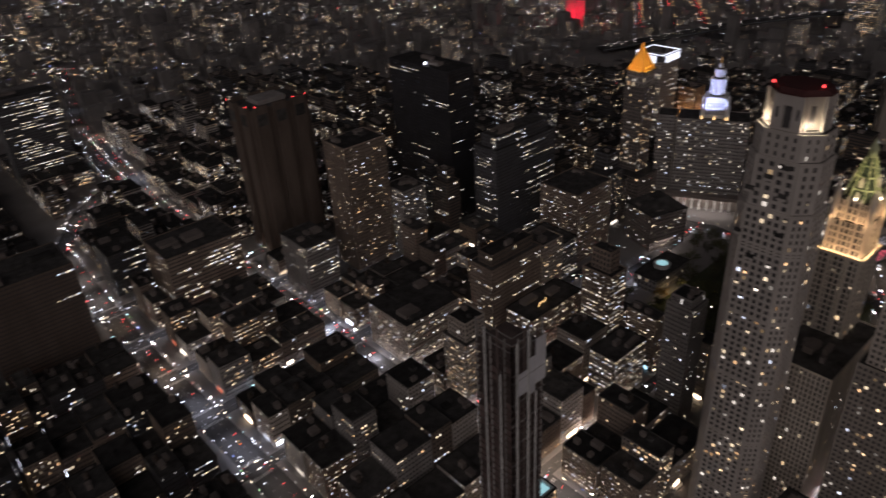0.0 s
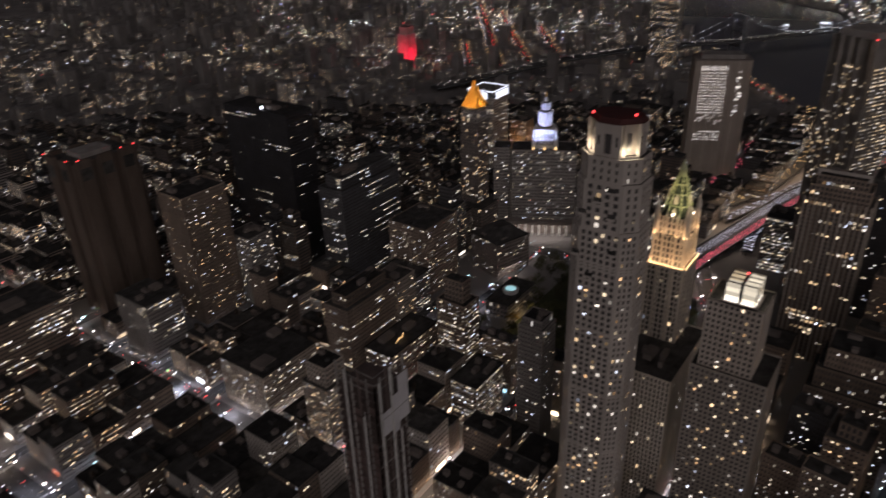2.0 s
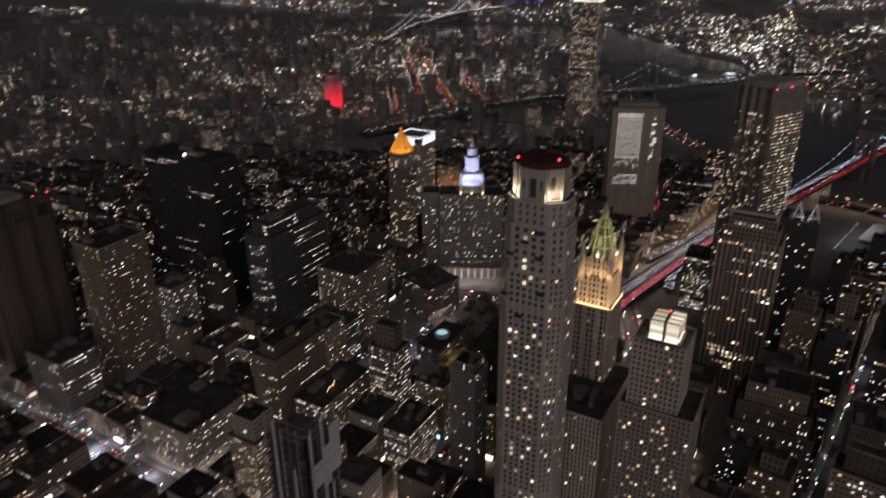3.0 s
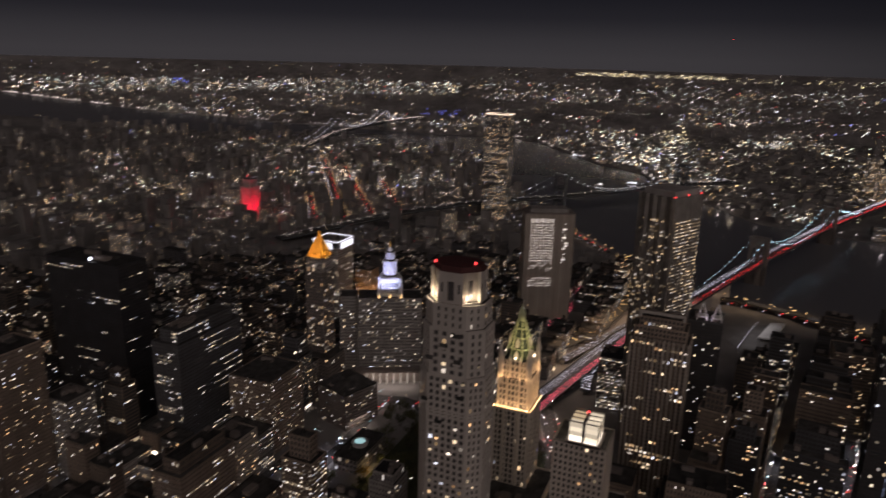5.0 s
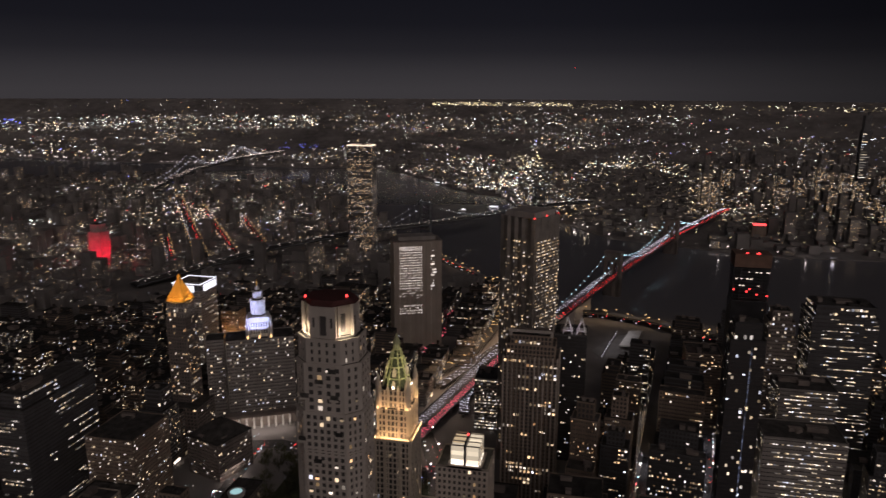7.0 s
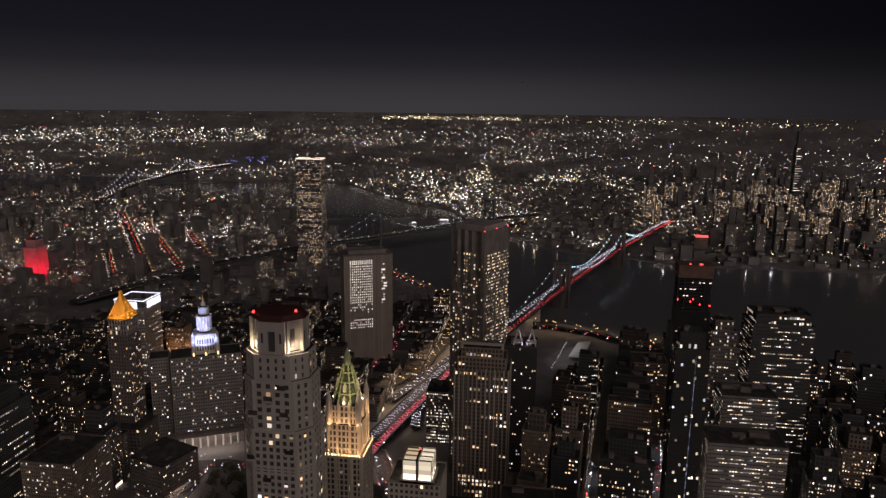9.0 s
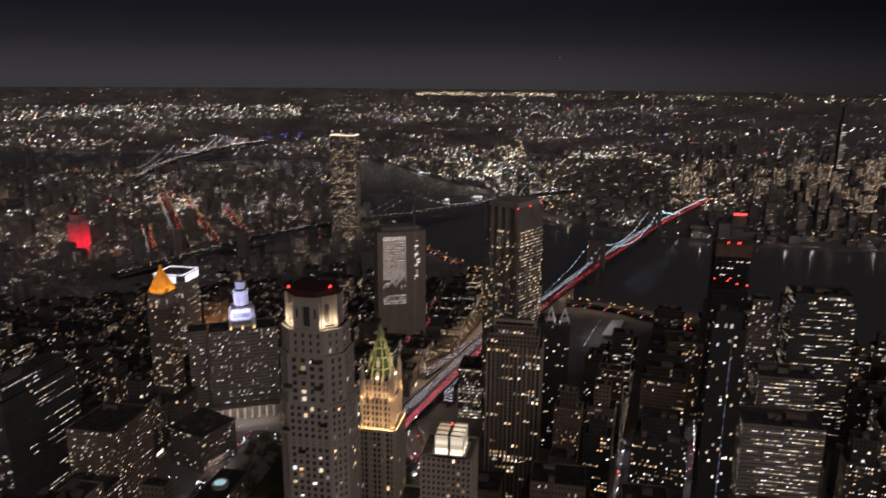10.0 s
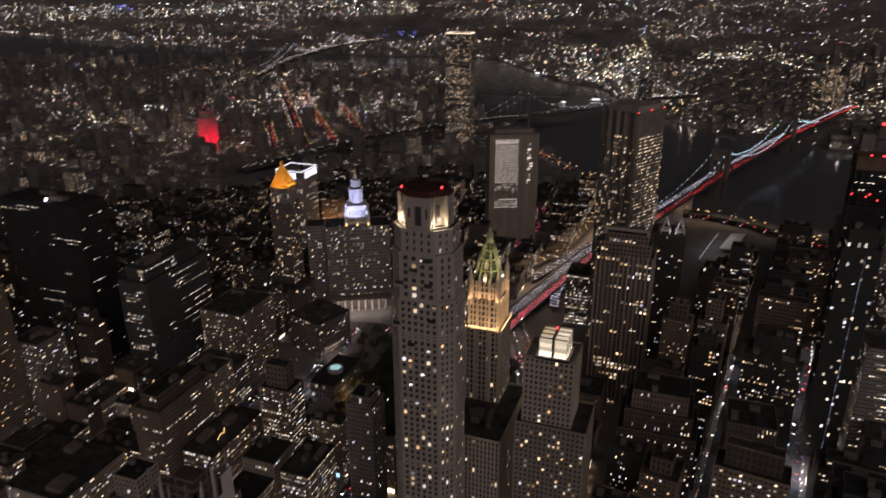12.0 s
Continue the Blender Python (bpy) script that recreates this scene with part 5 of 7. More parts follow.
def off_bridge(x, y):
    best = 1e9
    for (ax, ay), (bx, by) in zip(BRIDGE_LINE, BRIDGE_LINE[1:]):
        dx, dy = bx - ax, by - ay
        u = max(0, min(1, ((x - ax) * dx + (y - ay) * dy) / (dx * dx + dy * dy)))
        best = min(best, math.hypot(x - ax - u * dx, y - ay - u * dy))
    return best


PARK = (452, 655, 118, 334)


def townhouse(x0, x1, y0, y1, h, rng, solo, turn=0.0, batch=None):
    """A street building of the older quarters: brick or stone walls, cornice, tarred roof with bulkheads and a tank."""
    wall = rng.choice((M_BRICK, M_BRICK, M_DARK, M_BRICK, M_DARK) if (x0 > 438 or x0 < 108) and not turn else (M_BRICK, M_BRICK, M_BUFF, M_CONC, M_STONE, M_DARK if h > 45 else M_BRICK) if not turn else (M_BRICK, M_BRICK, M_DARK, M_DARK))
    kind = "office tower" if h > 55 else "building"
    word = {M_BRICK: "brown brick", M_BUFF: "buff brick", M_CONC: "grey concrete", M_STONE: "pale stone", M_DARK: "dark glass"}[wall]
    tall = "tall" if h > 55 else "low" if h < 22 else "mid-rise"
    lit = rng.choice((0.08, 0.18, 0.28, 0.40, 0.55)) * (1.4 if h > 55 else 1.0) * (0.6 if x0 > 438 and y0 > 330 else 0.6 if turn else 0.45 if x0 < 108 and not turn else 1.0)
    if batch:
        r = batch
        r.at = pose(x0, y0, 0, 0, 0, turn)
    else:
        say = "many lit windows" if lit > 0.12 else "a few lit windows"
        r = thing("city_building", f"{tall} {word} building with tarred roof and {say}", kind, pose(x0, y0, 0, 0, 0, turn), "city buildings")
    w, d = x1 - x0, y1 - y0
    dist_ = math.hypot(x0, y0)
    facade(r, w, d, 0, h, (0, 0), 3.7, rng.choice((2.0, 2.3, 2.7)), rng.uniform(1.0, 1.35), rng.uniform(1.8, 2.2), wall, lit,
           rng.choice(("rows", "scatter", "scatter")), solo, rng.random() < 0.5, seed=rng.randrange(10**6), every=False)
    if dist_ < 900:
        # lit shop windows at the foot of the two street sides
        yf = 0 if y0 + d / 2 > 0 else d
        for kind_ in (0, 1):
            if rng.random() < 0.55:
                a = rng.uniform(0.5, 0.45 * (d if kind_ else w))
                b = a + rng.uniform(0.3, 0.5) * (d if kind_ else w)
                s = Shape().box(-0.25, 0.02, a, b, 0.6, 4.0) if kind_ else Shape().box(a, b, yf - 0.2, yf + 0.2, 0.6, 4.0)
                part("shopfront", s, M_SHOP if not batch else M_GLOWS, r, "lit shop window")
    if h > 55 and min(w, d) > 18:
        i = rng.uniform(3, 5)
        z = h + rng.uniform(8, 22)
        facade(r, w - 2 * i, d - 2 * i, h, z, (i, i), 3.7, 3.2, 1.2, 1.5, wall, 0.06, "scatter", 0, True, seed=rng.randrange(10**6), every=False)
        roof_gear(r, w - 2 * i - 2, d - 2 * i - 2, z, rng, (i + 1, i + 1), 2)
    else:
        roof_gear(r, w - 2, d - 2, h, rng, (1, 1), rng.randint(1, 3))
        if h < 50 and rng.random() < 0.45:
            tank(r, w * rng.uniform(0.25, 0.75), d * rng.uniform(0.25, 0.75), h + 0.2, rng.uniform(1.6, 2.4))


rng = random.Random(77)
XB = [(-100, -2), (2, 107), (149, 249), (281, 428), (460, 628), (656, 740), (752, 836), (850, 940), (954, 1040), (1054, 1140), (1150, 1250), (1262, 1360), (1372, 1470)]
YB = [(52, 92), (160, 221), (239, 297), (315, 369), (387, 443), (465, 515), (533, 584), (602, 655), (675, 733), (751, 830), (844, 920), (934, 1010), (1024, 1110), (1124, 1200)]
LOTS = []


def lots(xb, yb, origin, turn):
    """Splits blocks into building lots."""
    m = pose(*origin, 0, 0, turn)
    for bx0, bx1 in xb:
        for by0, by1 in yb:
            x = bx0
            while x < bx1 - 10:
                w = min(rng.uniform(14, 30), bx1 - x)
                if bx1 - x - w < 10:
                    w = bx1 - x
                two = (by1 - by0) > 44
                for a, b in (((by0, (by0 + by1) / 2 - 1.5), ((by0 + by1) / 2 + 1.5, by1)) if two else ((by0, by1),)):
                    c = [m @ Vector((p, q, 0)) for p, q in ((x + 0.3, a), (x + w - 0.3, a), (x + w - 0.3, b), (x + 0.3, b))]
                    cx, cy = sum(p.x for p in c) / 4, sum(p.y for p in c) / 4
                    if turn:
                        h = rng.choice((32, 40, 50, 60, 70, 85, 95, 110)) * (0.5 if cx > 840 else 0.8 if cx > 700 else 0.4 if 420 < cx < 580 and -250 < cy < -125 else 1)
                    elif cx < 440:
                        h = rng.choice((17, 20, 21, 22, 24, 27, 32, 40)) * (1.4 if cy < 330 and cx > 160 else 1) * (1.5 if cx > 375 else 1)
                    elif cx < 760:
                        h = rng.choice((22, 28, 35, 45, 55, 60)) * (0.8 if cy < 330 else 1)
                    else:
                        h = rng.choice((14, 17, 19, 22, 26, 45))
                    h *= rng.uniform(0.9, 1.1)
                    th = math.degrees(math.atan2(cx, cy))
                    dist = math.hypot(cx, cy)
                    if -9 < th < 118 and dist < 1300 and dist > 240:
                        xs, ys = [p.x for p in c], [p.y for p in c]
                        if free_box(c, min(xs), max(xs), min(ys), max(ys)):
                            LOTS.append((dist, c[0].x, c[0].y, w - 0.6, b - a, h, turn))
                x += w


def free_box(c, x0, x1, y0, y1):
    for a, b, e, f in TAKEN:
        if x0 < b and x1 > a and y0 < f and y1 > e:
            return False
    if x0 < PARK[1] and x1 > PARK[0] and y0 < PARK[3] and y1 > PARK[2]:
        return False
    for p in [*c, Vector(((x0 + x1) / 2, (y0 + y1) / 2, 0))]:
        if clear_of(p) < 1.8 or off_bridge(p.x, p.y) < 22 or p.x > shore_x(p.y) - 40:
            return False
    return True


lots(XB, YB, (0, 0, 0), 0.0)
XF = [(6, 80), (92, 168), (184, 262), (274, 352), (364, 442), (454, 532), (544, 622), (634, 700), (712, 780), (792, 860)]
YF = [(-480, -420), (-408, -350), (-338, -280), (-268, -212), (-200, -146), (-134, -70), (-50, -9), (9, 58)]
lots(XF, YF, (268, -8, 0), -7.7)
LOTS.sort()
rest = Batch()
for k, (dist, x, y, w, d, h, turn) in enumerate(LOTS):
    townhouse(x, x + w, y, y + d, h, rng, 3 if k < 160 else 0, turn, None if k < 300 else rest)
for mat, s in rest.shapes.items():
    whole("farther_buildings", s, mat, "close rows of farther city buildings with lit windows", "buildings", kind="stuff")

# pavements under the blocks
for bx0, bx1 in XB[:4]:
    for by0, by1 in YB[1:10]:
        whole("pavement", Shape().box(bx0 - 3, bx1 + 3, by0 - 3, by1 + 3, 0.0, 0.22), M_PAVE, "grey concrete pavement round a city block", kind="structure")


# ---- far quarters ----
def near_line(x, y, line, gap):
    for (ax, ay), (bx, by) in zip(line, line[1:]):
        dx, dy = bx - ax, by - ay
        u = max(0, min(1, ((x - ax) * dx + (y - ay) * dy) / (dx * dx + dy * dy)))
        if math.hypot(x - ax - u * dx, y - ay - u * dy) < gap:
            return True
    return False


ML = [(1190, 880), (1300, 820), (1470, 716), (1559, 642), (1668, 534), (1762, 425), (2127, 160), (2330, 18)]
WL = [(2170, 1548), (2745, 1700), (3330, 1775), (4050, 1870)]


def in_water(x, y):
    return inside(x, y, RIVER)


rng = random.Random(5)
lo, hi, lot, hit_ = [], [], [], []
for i in range(11500):
    th, d = radians(rng.uniform(0, 122)), math.sqrt(rng.uniform(0.85**2, 4.0**2)) * 1000
    x, y = d * math.sin(th), d * math.cos(th)
    if in_water(x, y) or in_water(x - 25, y) or in_water(x + 20, y + 20) or off_bridge(x, y) < 45:
        continue
    if d < 1320 and x < shore_x(y):
        continue
    if clear_of((x, y)) < 14 or math.hypot(x - 1315, y - 1045) < 60 or near_line(x, y, ML, 42) or near_line(x, y, WL, 50) or math.hypot(x - 1530, y - 1255) < 60:
        continue
    west = x < 1150 and y > 900
    quarter = not west and x < shore_x(y)
    w, e = rng.uniform(12, 30), rng.uniform(12, 30)
    if west:
        h = rng.choice((18, 20, 22, 25, 28, 32, 38)) if rng.random() < 0.95 else rng.uniform(48, 80)
    elif quarter:
        h = rng.choice((15, 17, 18, 20, 22, 24)) if rng.random() < 0.88 else rng.uniform(40, 66)
    else:
        h = rng.choice((9, 10, 12, 14, 16, 20)) if rng.random() < 0.95 else rng.uniform(30, 55)
    if x > 1900 and -1300 < y < -500 and rng.random() < 0.12:
        h = rng.uniform(40, 100)
    lo.append((x - w / 2, y - e / 2, 0)), hi.append((x + w / 2, y + e / 2, h))
    if noise.noise(Vector((x / 170, y / 170, 7))) < rng.uniform(-0.45, 0.35):
        continue
    s = d / 1254 * 0.72
    step = max(3.6, d / 1254 * 2.6)
    keep = rng.choice((0.08, 0.16, 0.26, 0.4, 0.6))
    for k in range(int((h - 2) / step)):
        z = 3 + step * k
        for side in (0, 1):
            for j in range(int((w if side else e) / step)):
                if rng.random() > keep:
                    continue
                o = j * step + 1 + rng.uniform(0, 0.5)
                ws_, hs_ = s * (rng.choice((0.9, 1.3, 2.0, 3.4)) if west else rng.uniform(0.7, 1.6)), s * rng.uniform(0.7, 1.1)
                if side:
                    lot.append((x - w / 2 + o, y - e / 2 - 0.15, z)), hit_.append((x - w / 2 + o + ws_, y - e / 2 - 0.05, z + hs_))
                else:
                    lot.append((x - w / 2 - 0.15, y - e / 2 + o, z)), hit_.append((x - w / 2 - 0.05, y - e / 2 + o + ws_, z + hs_))
M_FARWIN = shine("far_window_light", WARM, 0.16, 3.0, skew=2.9)
whole("far_houses", Shape().boxes(lo, hi), M_FARH, "closely packed far blocks of brick houses", "houses", kind="stuff", far=True)
whole("far_windows", Shape().panes(lot, hit_), M_FARWIN, "scattered lit windows of far houses", "lights", kind="stuff", far=True)

# lamps of the far streets, thinning to the horizon
lo, hi = [], []
rng = random.Random(9)
for i in range(70000):
    th = radians(rng.uniform(0, 124))
    el = 1.0 + 12.4 * rng.random()
    if el < 1.9 and rng.random() < 0.55 or th > 1.45 and rng.random() < 1.2 * (th - 1.45):
        continue
    d = EYE / math.tan(radians(el))
    x, y = d * math.sin(th), d * math.cos(th)
    if rng.random() < 0.5:
        # lamps stand in rows along the streets of each district
        turn_ = 0.5 + 0.9 * noise.noise(Vector((round(x / 1400), round(y / 1400), 5.5)))
        a_, b_ = x * math.cos(turn_) + y * math.sin(turn_), -x * math.sin(turn_) + y * math.cos(turn_)
        gap_ = 110 if d < 4000 else 260
        if rng.random() < 0.6:
            a_ = round(a_ / gap_) * gap_
        else:
            b_ = round(b_ / gap_) * gap_
        x, y = a_ * math.cos(turn_) - b_ * math.sin(turn_), a_ * math.sin(turn_) + b_ * math.cos(turn_)
        d = math.hypot(x, y)
    if in_water(x, y) or (d < 1300 and x < shore_x(y)):
        continue
    if noise.noise(Vector((x / 420, y / 420, 0))) + noise.noise(Vector((x / 1500, y / 1500, 3))) < rng.uniform(-0.12, 0.42):
        continue
    s = d / 1254 * rng.choice((0.5, 0.6, 0.7, 0.85, 1.1)) * (1.0 if d < 5000 else 0.88 if d < 9000 else 0.72)
    z = rng.choice((8, 12, 16, 20, 24)) + (d / 1254) * 2
    lo.append((x - s / 2, y - s / 2, z - s / 2)), hi.append((x + s / 2, y + s / 2, z + s / 2))
whole("far_street_lamps", Shape().lamps(lo, hi), M_FAR, "countless small white, amber and red lamps of far streets", "lights", kind="stuff", far=True)
# bright lines of lamps: shores and far avenues
lo, hi = [], []
def lamp_line(p, q, step, size, z=10, jitter=6):
    n = int(math.hypot(q[0] - p[0], q[1] - p[1]) / step)
    for i in range(n + 1):
        x, y = p[0] + (q[0] - p[0]) * i / max(1, n) + rng.uniform(-jitter, jitter), p[1] + (q[1] - p[1]) * i / max(1, n) + rng.uniform(-jitter, jitter)
        if noise.noise(Vector((x / 160, y / 160, 1))) < rng.uniform(-0.3, 0.4):
            continue
        s = math.hypot(x, y) / 1254 * size * rng.uniform(0.6, 1.4)
        lo.append((x - s / 2, y - s / 2, z - s / 2)), hi.append((x + s / 2, y + s / 2, z + s / 2))
for (ax, ay), (bx, by) in zip(BROOKLYN_SHORE, BROOKLYN_SHORE[1:]):
    lamp_line((ax + 14, ay), (bx + 14, by), 34, 1.3)
whole("shore_lamps", Shape().lamps(lo, hi), plain_glow("shore_lamp", (1.0, 0.90, 0.74), 1.5), "row of lamps along the far river bank", "lights", kind="stuff", far=True)


for x, y, w_, c_ in ((3293, 2434, 6500, (1.0, 0.86, 0.62)), (3381, 2290, 7500, (1.0, 0.90, 0.72)), (3428, 1765, 4500, (0.8, 0.88, 1.0)), (3320, 735, 4200, (0.9, 0.95, 1.0)), (3030, 569, 4200, (0.9, 0.95, 1.0)), (2035, 99, 2300, (1.0, 0.92, 0.78)), (2045, 51, 2300, (1.0, 0.92, 0.78)),
                    (2018, 10, 2000, (1.0, 0.85, 0.6)), (1765, -300, 1600, (1.0, 0.92, 0.82)), (1786, -500, 1800, (1.0, 0.90, 0.76)), (1790, -560, 2200, (0.95, 0.97, 1.0)), (1800, -700, 2000, (1.0, 0.9, 0.75)), (1790, -850, 2000, (1.0, 0.92, 0.8)), (1960, 20, 1500, (1.0, 0.8, 0.5))):
    la = bpy.data.lights.new("shore_floodlight", "POINT")
    la.energy, la.color, la.shadow_soft_size = w_, c_, 1.0 + math.hypot(x, y) / 2200
    new("shore_floodlight", la).location = (x, y, 13)


# ---- bridges ----
def suspension_bridge(name, label, line, zs, towers, half, tower_h, stone, cable_step, far=False, lamp=None, ends=220):
    """Deck on its line, two towers, main cables with their lamps, and hangers."""
    r = thing(name, label, "bridge")
    pts = [(*p, z) for p, z in zip(line, zs)]
    part("deck", ribbon(pts, half, 0, 2.5), M_ASPH, r, far=far)
    truss = Shape()
    for a, b in zip(pts, pts[1:]):
        d = Vector((b[0] - a[0], b[1] - a[1], 0)).normalized()
        side = Vector((-d.y, d.x, 0)) * (half + 0.4)
        for sg in (-1, 1):
            truss.beam(Vector(a) + side * sg + Vector((0, 0, 0.6)), Vector(b) + side * sg + Vector((0, 0, 0.6)), 0.7, 1.6)
    part("stiffening_truss", truss, M_IRON, r, far=far)
    (tx0, ty0), (tx1, ty1) = towers
    d = Vector((tx1 - tx0, ty1 - ty0, 0))
    span = d.length
    d.normalize()
    n = Vector((-d.y, d.x, 0))
    for tx, ty in towers:
        c = Vector((tx, ty, 0))
        s = Shape()
        def blk(a0, a1, b0, b1, z0, z1):
            s.prism([tuple((c + n * a + d * b).xy) for a, b in ((a0, b0), (a1, b0), (a1, b1), (a0, b1))], z0, z1)
        t = half + 3
        if stone:
            for a in (-t, -3.0, t - 6):
                blk(a, a + 6, -7, 7, -3, tower_h - 16)
            blk(-t, t, -7, 7, -3, 34)
            blk(-t, t, -7.2, 7.2, tower_h - 17, tower_h)
            for a in ((-t + 6, -3), (3, t - 6)):
                m = (a[0] + a[1]) / 2
                for k in range(4):
                    w_ = (a[1] - a[0]) / 2 * (0.25 + 0.22 * k)
                    blk(a[0] - 0.1, m - w_, -6.8, 6.8, tower_h - 19.2 - 3 * k, tower_h - 16.2 - 3 * k)
                    blk(m + w_, a[1] + 0.1, -6.8, 6.8, tower_h - 19.2 - 3 * k, tower_h - 16.2 - 3 * k)
            blk(-t - 1, t + 1, -8, 8, tower_h, tower_h + 1.6)
        if stone:
            part("tower", s, M_GRANITE, r, "masonry tower with two pointed arches", far=far)
            continue
        for a in (-t, t - 3.5):
            s = Shape()
            blk(a, a + 3.5, -3, 3, -3, tower_h)
            part("tower_leg", s, M_IRON, r, "steel tower leg", far=far)
        for z0, z1 in ((30, 36), (tower_h - 9, tower_h - 1), (tower_h * 0.62, tower_h * 0.62 + 4)):
            s = Shape()
            blk(-t + 3.5, t - 3.5, -2.2, 2.2, z0, z1)
            part("cross_beam", s, M_IRON, r, far=far)
        for z0 in range(40, int(tower_h - 14), 14):
            for sg in (-1, 1):
                part("brace", Shape().beam(c - n * (t - 2) * sg + Vector((0, 0, z0)), c + n * (t - 2) * sg + Vector((0, 0, z0 + 12)), 1.0), M_IRON, r, far=far)
    lamps = Shape()
    zdeck = zs[len(zs) // 2]
    for sg in (-1, 1):
        cable, hang = Shape(), Shape()
        prof = []
        for i in range(-ends, int(span) + ends + 1, cable_step):
            if i < 0:
                z = zdeck - 2 + (tower_h - zdeck) * ((i + ends) / ends) ** 1.5
            elif i > span:
                z = zdeck - 2 + (tower_h - zdeck) * ((span + ends - i) / ends) ** 1.5
            else:
                u = 2 * i / span - 1
                z = zdeck + 4 + (tower_h - zdeck - 4) * u * u
            prof.append(Vector((tx0, ty0, 0)) + d * i + n * (half * sg * 0.9) + Vector((0, 0, z)))
        cable.tube(prof, 0.35)
        for p_ in prof:
            if p_.z > zdeck + 3:
                hang.beam((p_.x, p_.y, zdeck), tuple(p_), 0.22)
            s_ = p_.length / 1254 * (0.44 if stone or far else 0.34)
            lamps.box(p_.x - s_, p_.x + s_, p_.y - s_, p_.y + s_, p_.z + 0.3, p_.z + 0.3 + 2 * s_)
        part("main_cable", cable, M_IRON, r, far=far)
        part("hangers", hang, M_IRON, r, far=far, kind="stuff")
    part("cable_lamps", lamps, lamp or M_CABLE, r, "string of small white lamps along the cables", far=far, kind="stuff")
    return r


def traffic(root, line, zs, lanes, mat, step, size, name, label, start=0.0, end=1.0, seed=1, far=False, hb=0.7, loose=False):
    """Pairs of vehicle lamps along a road."""
    rng = random.Random(seed)
    s = Shape()
    pts = [Vector((*p, z)) for p, z in zip(line, zs)]
    for a, b in zip(pts, pts[1:]):
        d = b - a
        L = d.length
        d.normalize()
        n = Vector((-d.y, d.x, 0)).normalized()
        for lane in lanes:
            u = rng.uniform(0, step)
            while u < L:
                for w in (-0.8, 0.8):
                    p = a + d * u + n * (lane + w)
                    k = size * rng.uniform(0.7, 1.2)
                    s.box(p.x - k / 2, p.x + k / 2, p.y - k / 2, p.y + k / 2, p.z + hb, p.z + hb + k * 0.8)
                u += step * rng.choice((0.5, 0.7, 0.9, 1.2, 2.2, 3.4)) if loose else step * rng.uniform(0.7, 1.5)
    part(name, s, mat, root, label, far=far, kind="stuff")


BZ = [3, 6, 14, 30, 41, 41, 22, 10]
bb = suspension_bridge("stone_bridge", "suspension bridge with stone gothic towers and cable lamps", BRIDGE_LINE, BZ, ((1357, -42), (1757, -187)), 13, 84, True, 20, lamp=M_CABLEC)
traffic(bb, BRIDGE_LINE[3:], BZ[3:], (-10.5, -7.5, -4.5), M_RED, 11, 0.56, "tail_lamps", "dense red tail lamps of leaving traffic", seed=2)
traffic(bb, BRIDGE_LINE[3:], BZ[3:], (4.5, 7.5, 10.5), M_HEAD, 11, 0.8, "head_lamps", "white head lamps of coming traffic", seed=3)
traffic(bb, BRIDGE_LINE[:4], BZ[:4], (-11.5, -9.5, -7.5, -5.5), M_PINK, 5.0, 0.62, "tail_lamps", "dense red tail lamps of leaving traffic", seed=4)
traffic(bb, BRIDGE_LINE[:4], BZ[:4], (1.5, 4.0, 6.5, 9.0), M_HEAD, 6.5, 0.5, "head_lamps", "white head lamps of coming traffic", seed=5)
piers = Shape()
for (ax, ay), (bx, by), z0, z1 in zip(BRIDGE_LINE[1:4], BRIDGE_LINE[2:5], BZ[1:4], BZ[2:5]):
    for i in range(8):
        u = i / 8
        x, y, z = ax + (bx - ax) * u, ay + (by - ay) * u, z0 + (z1 - z0) * u - 2.6
        if z > 1.5 and math.hypot(x, y) < 1235:
            piers.box(x - 4, x + 4, y - 11, y + 11, -0.5, z)
part("approach_pier", piers, M_STONE, bb, "masonry approach piers", kind="stuff")
MZ = [8, 16, 30, 36, 42, 44, 44, 34]
mb = suspension_bridge("steel_bridge", "steel suspension bridge with a string of lamps over the river", ML, MZ, ((1762, 425), (2127, 160)), 17, 103, False, 22, lamp=M_CABLE)
traffic(mb, ML, MZ, (-9, 0, 9), plain_glow("deck_lamp", (1.0, 0.9, 0.7), 2.0), 26, 0.75, "deck_lamps", "pale lamps along the deck", seed=6, hb=4)
WZ = [24, 42, 42, 14]
wb = suspension_bridge("far_bridge", "far steel suspension bridge outlined by lamps", WL, WZ, ((2745, 1700), (3330, 1775)), 18, 102, False, 26, far=True, lamp=plain_glow("far_cable_lamp", (0.95, 0.98, 1.0), 1.5), ends=260)
traffic(wb, WL, WZ, (-9, 0, 9), plain_glow("deck_lamp_far", (1.0, 0.82, 0.62), 2.2), 34, 1.4, "deck_lamps", "amber lamps along the deck", seed=7, far=True, hb=4)

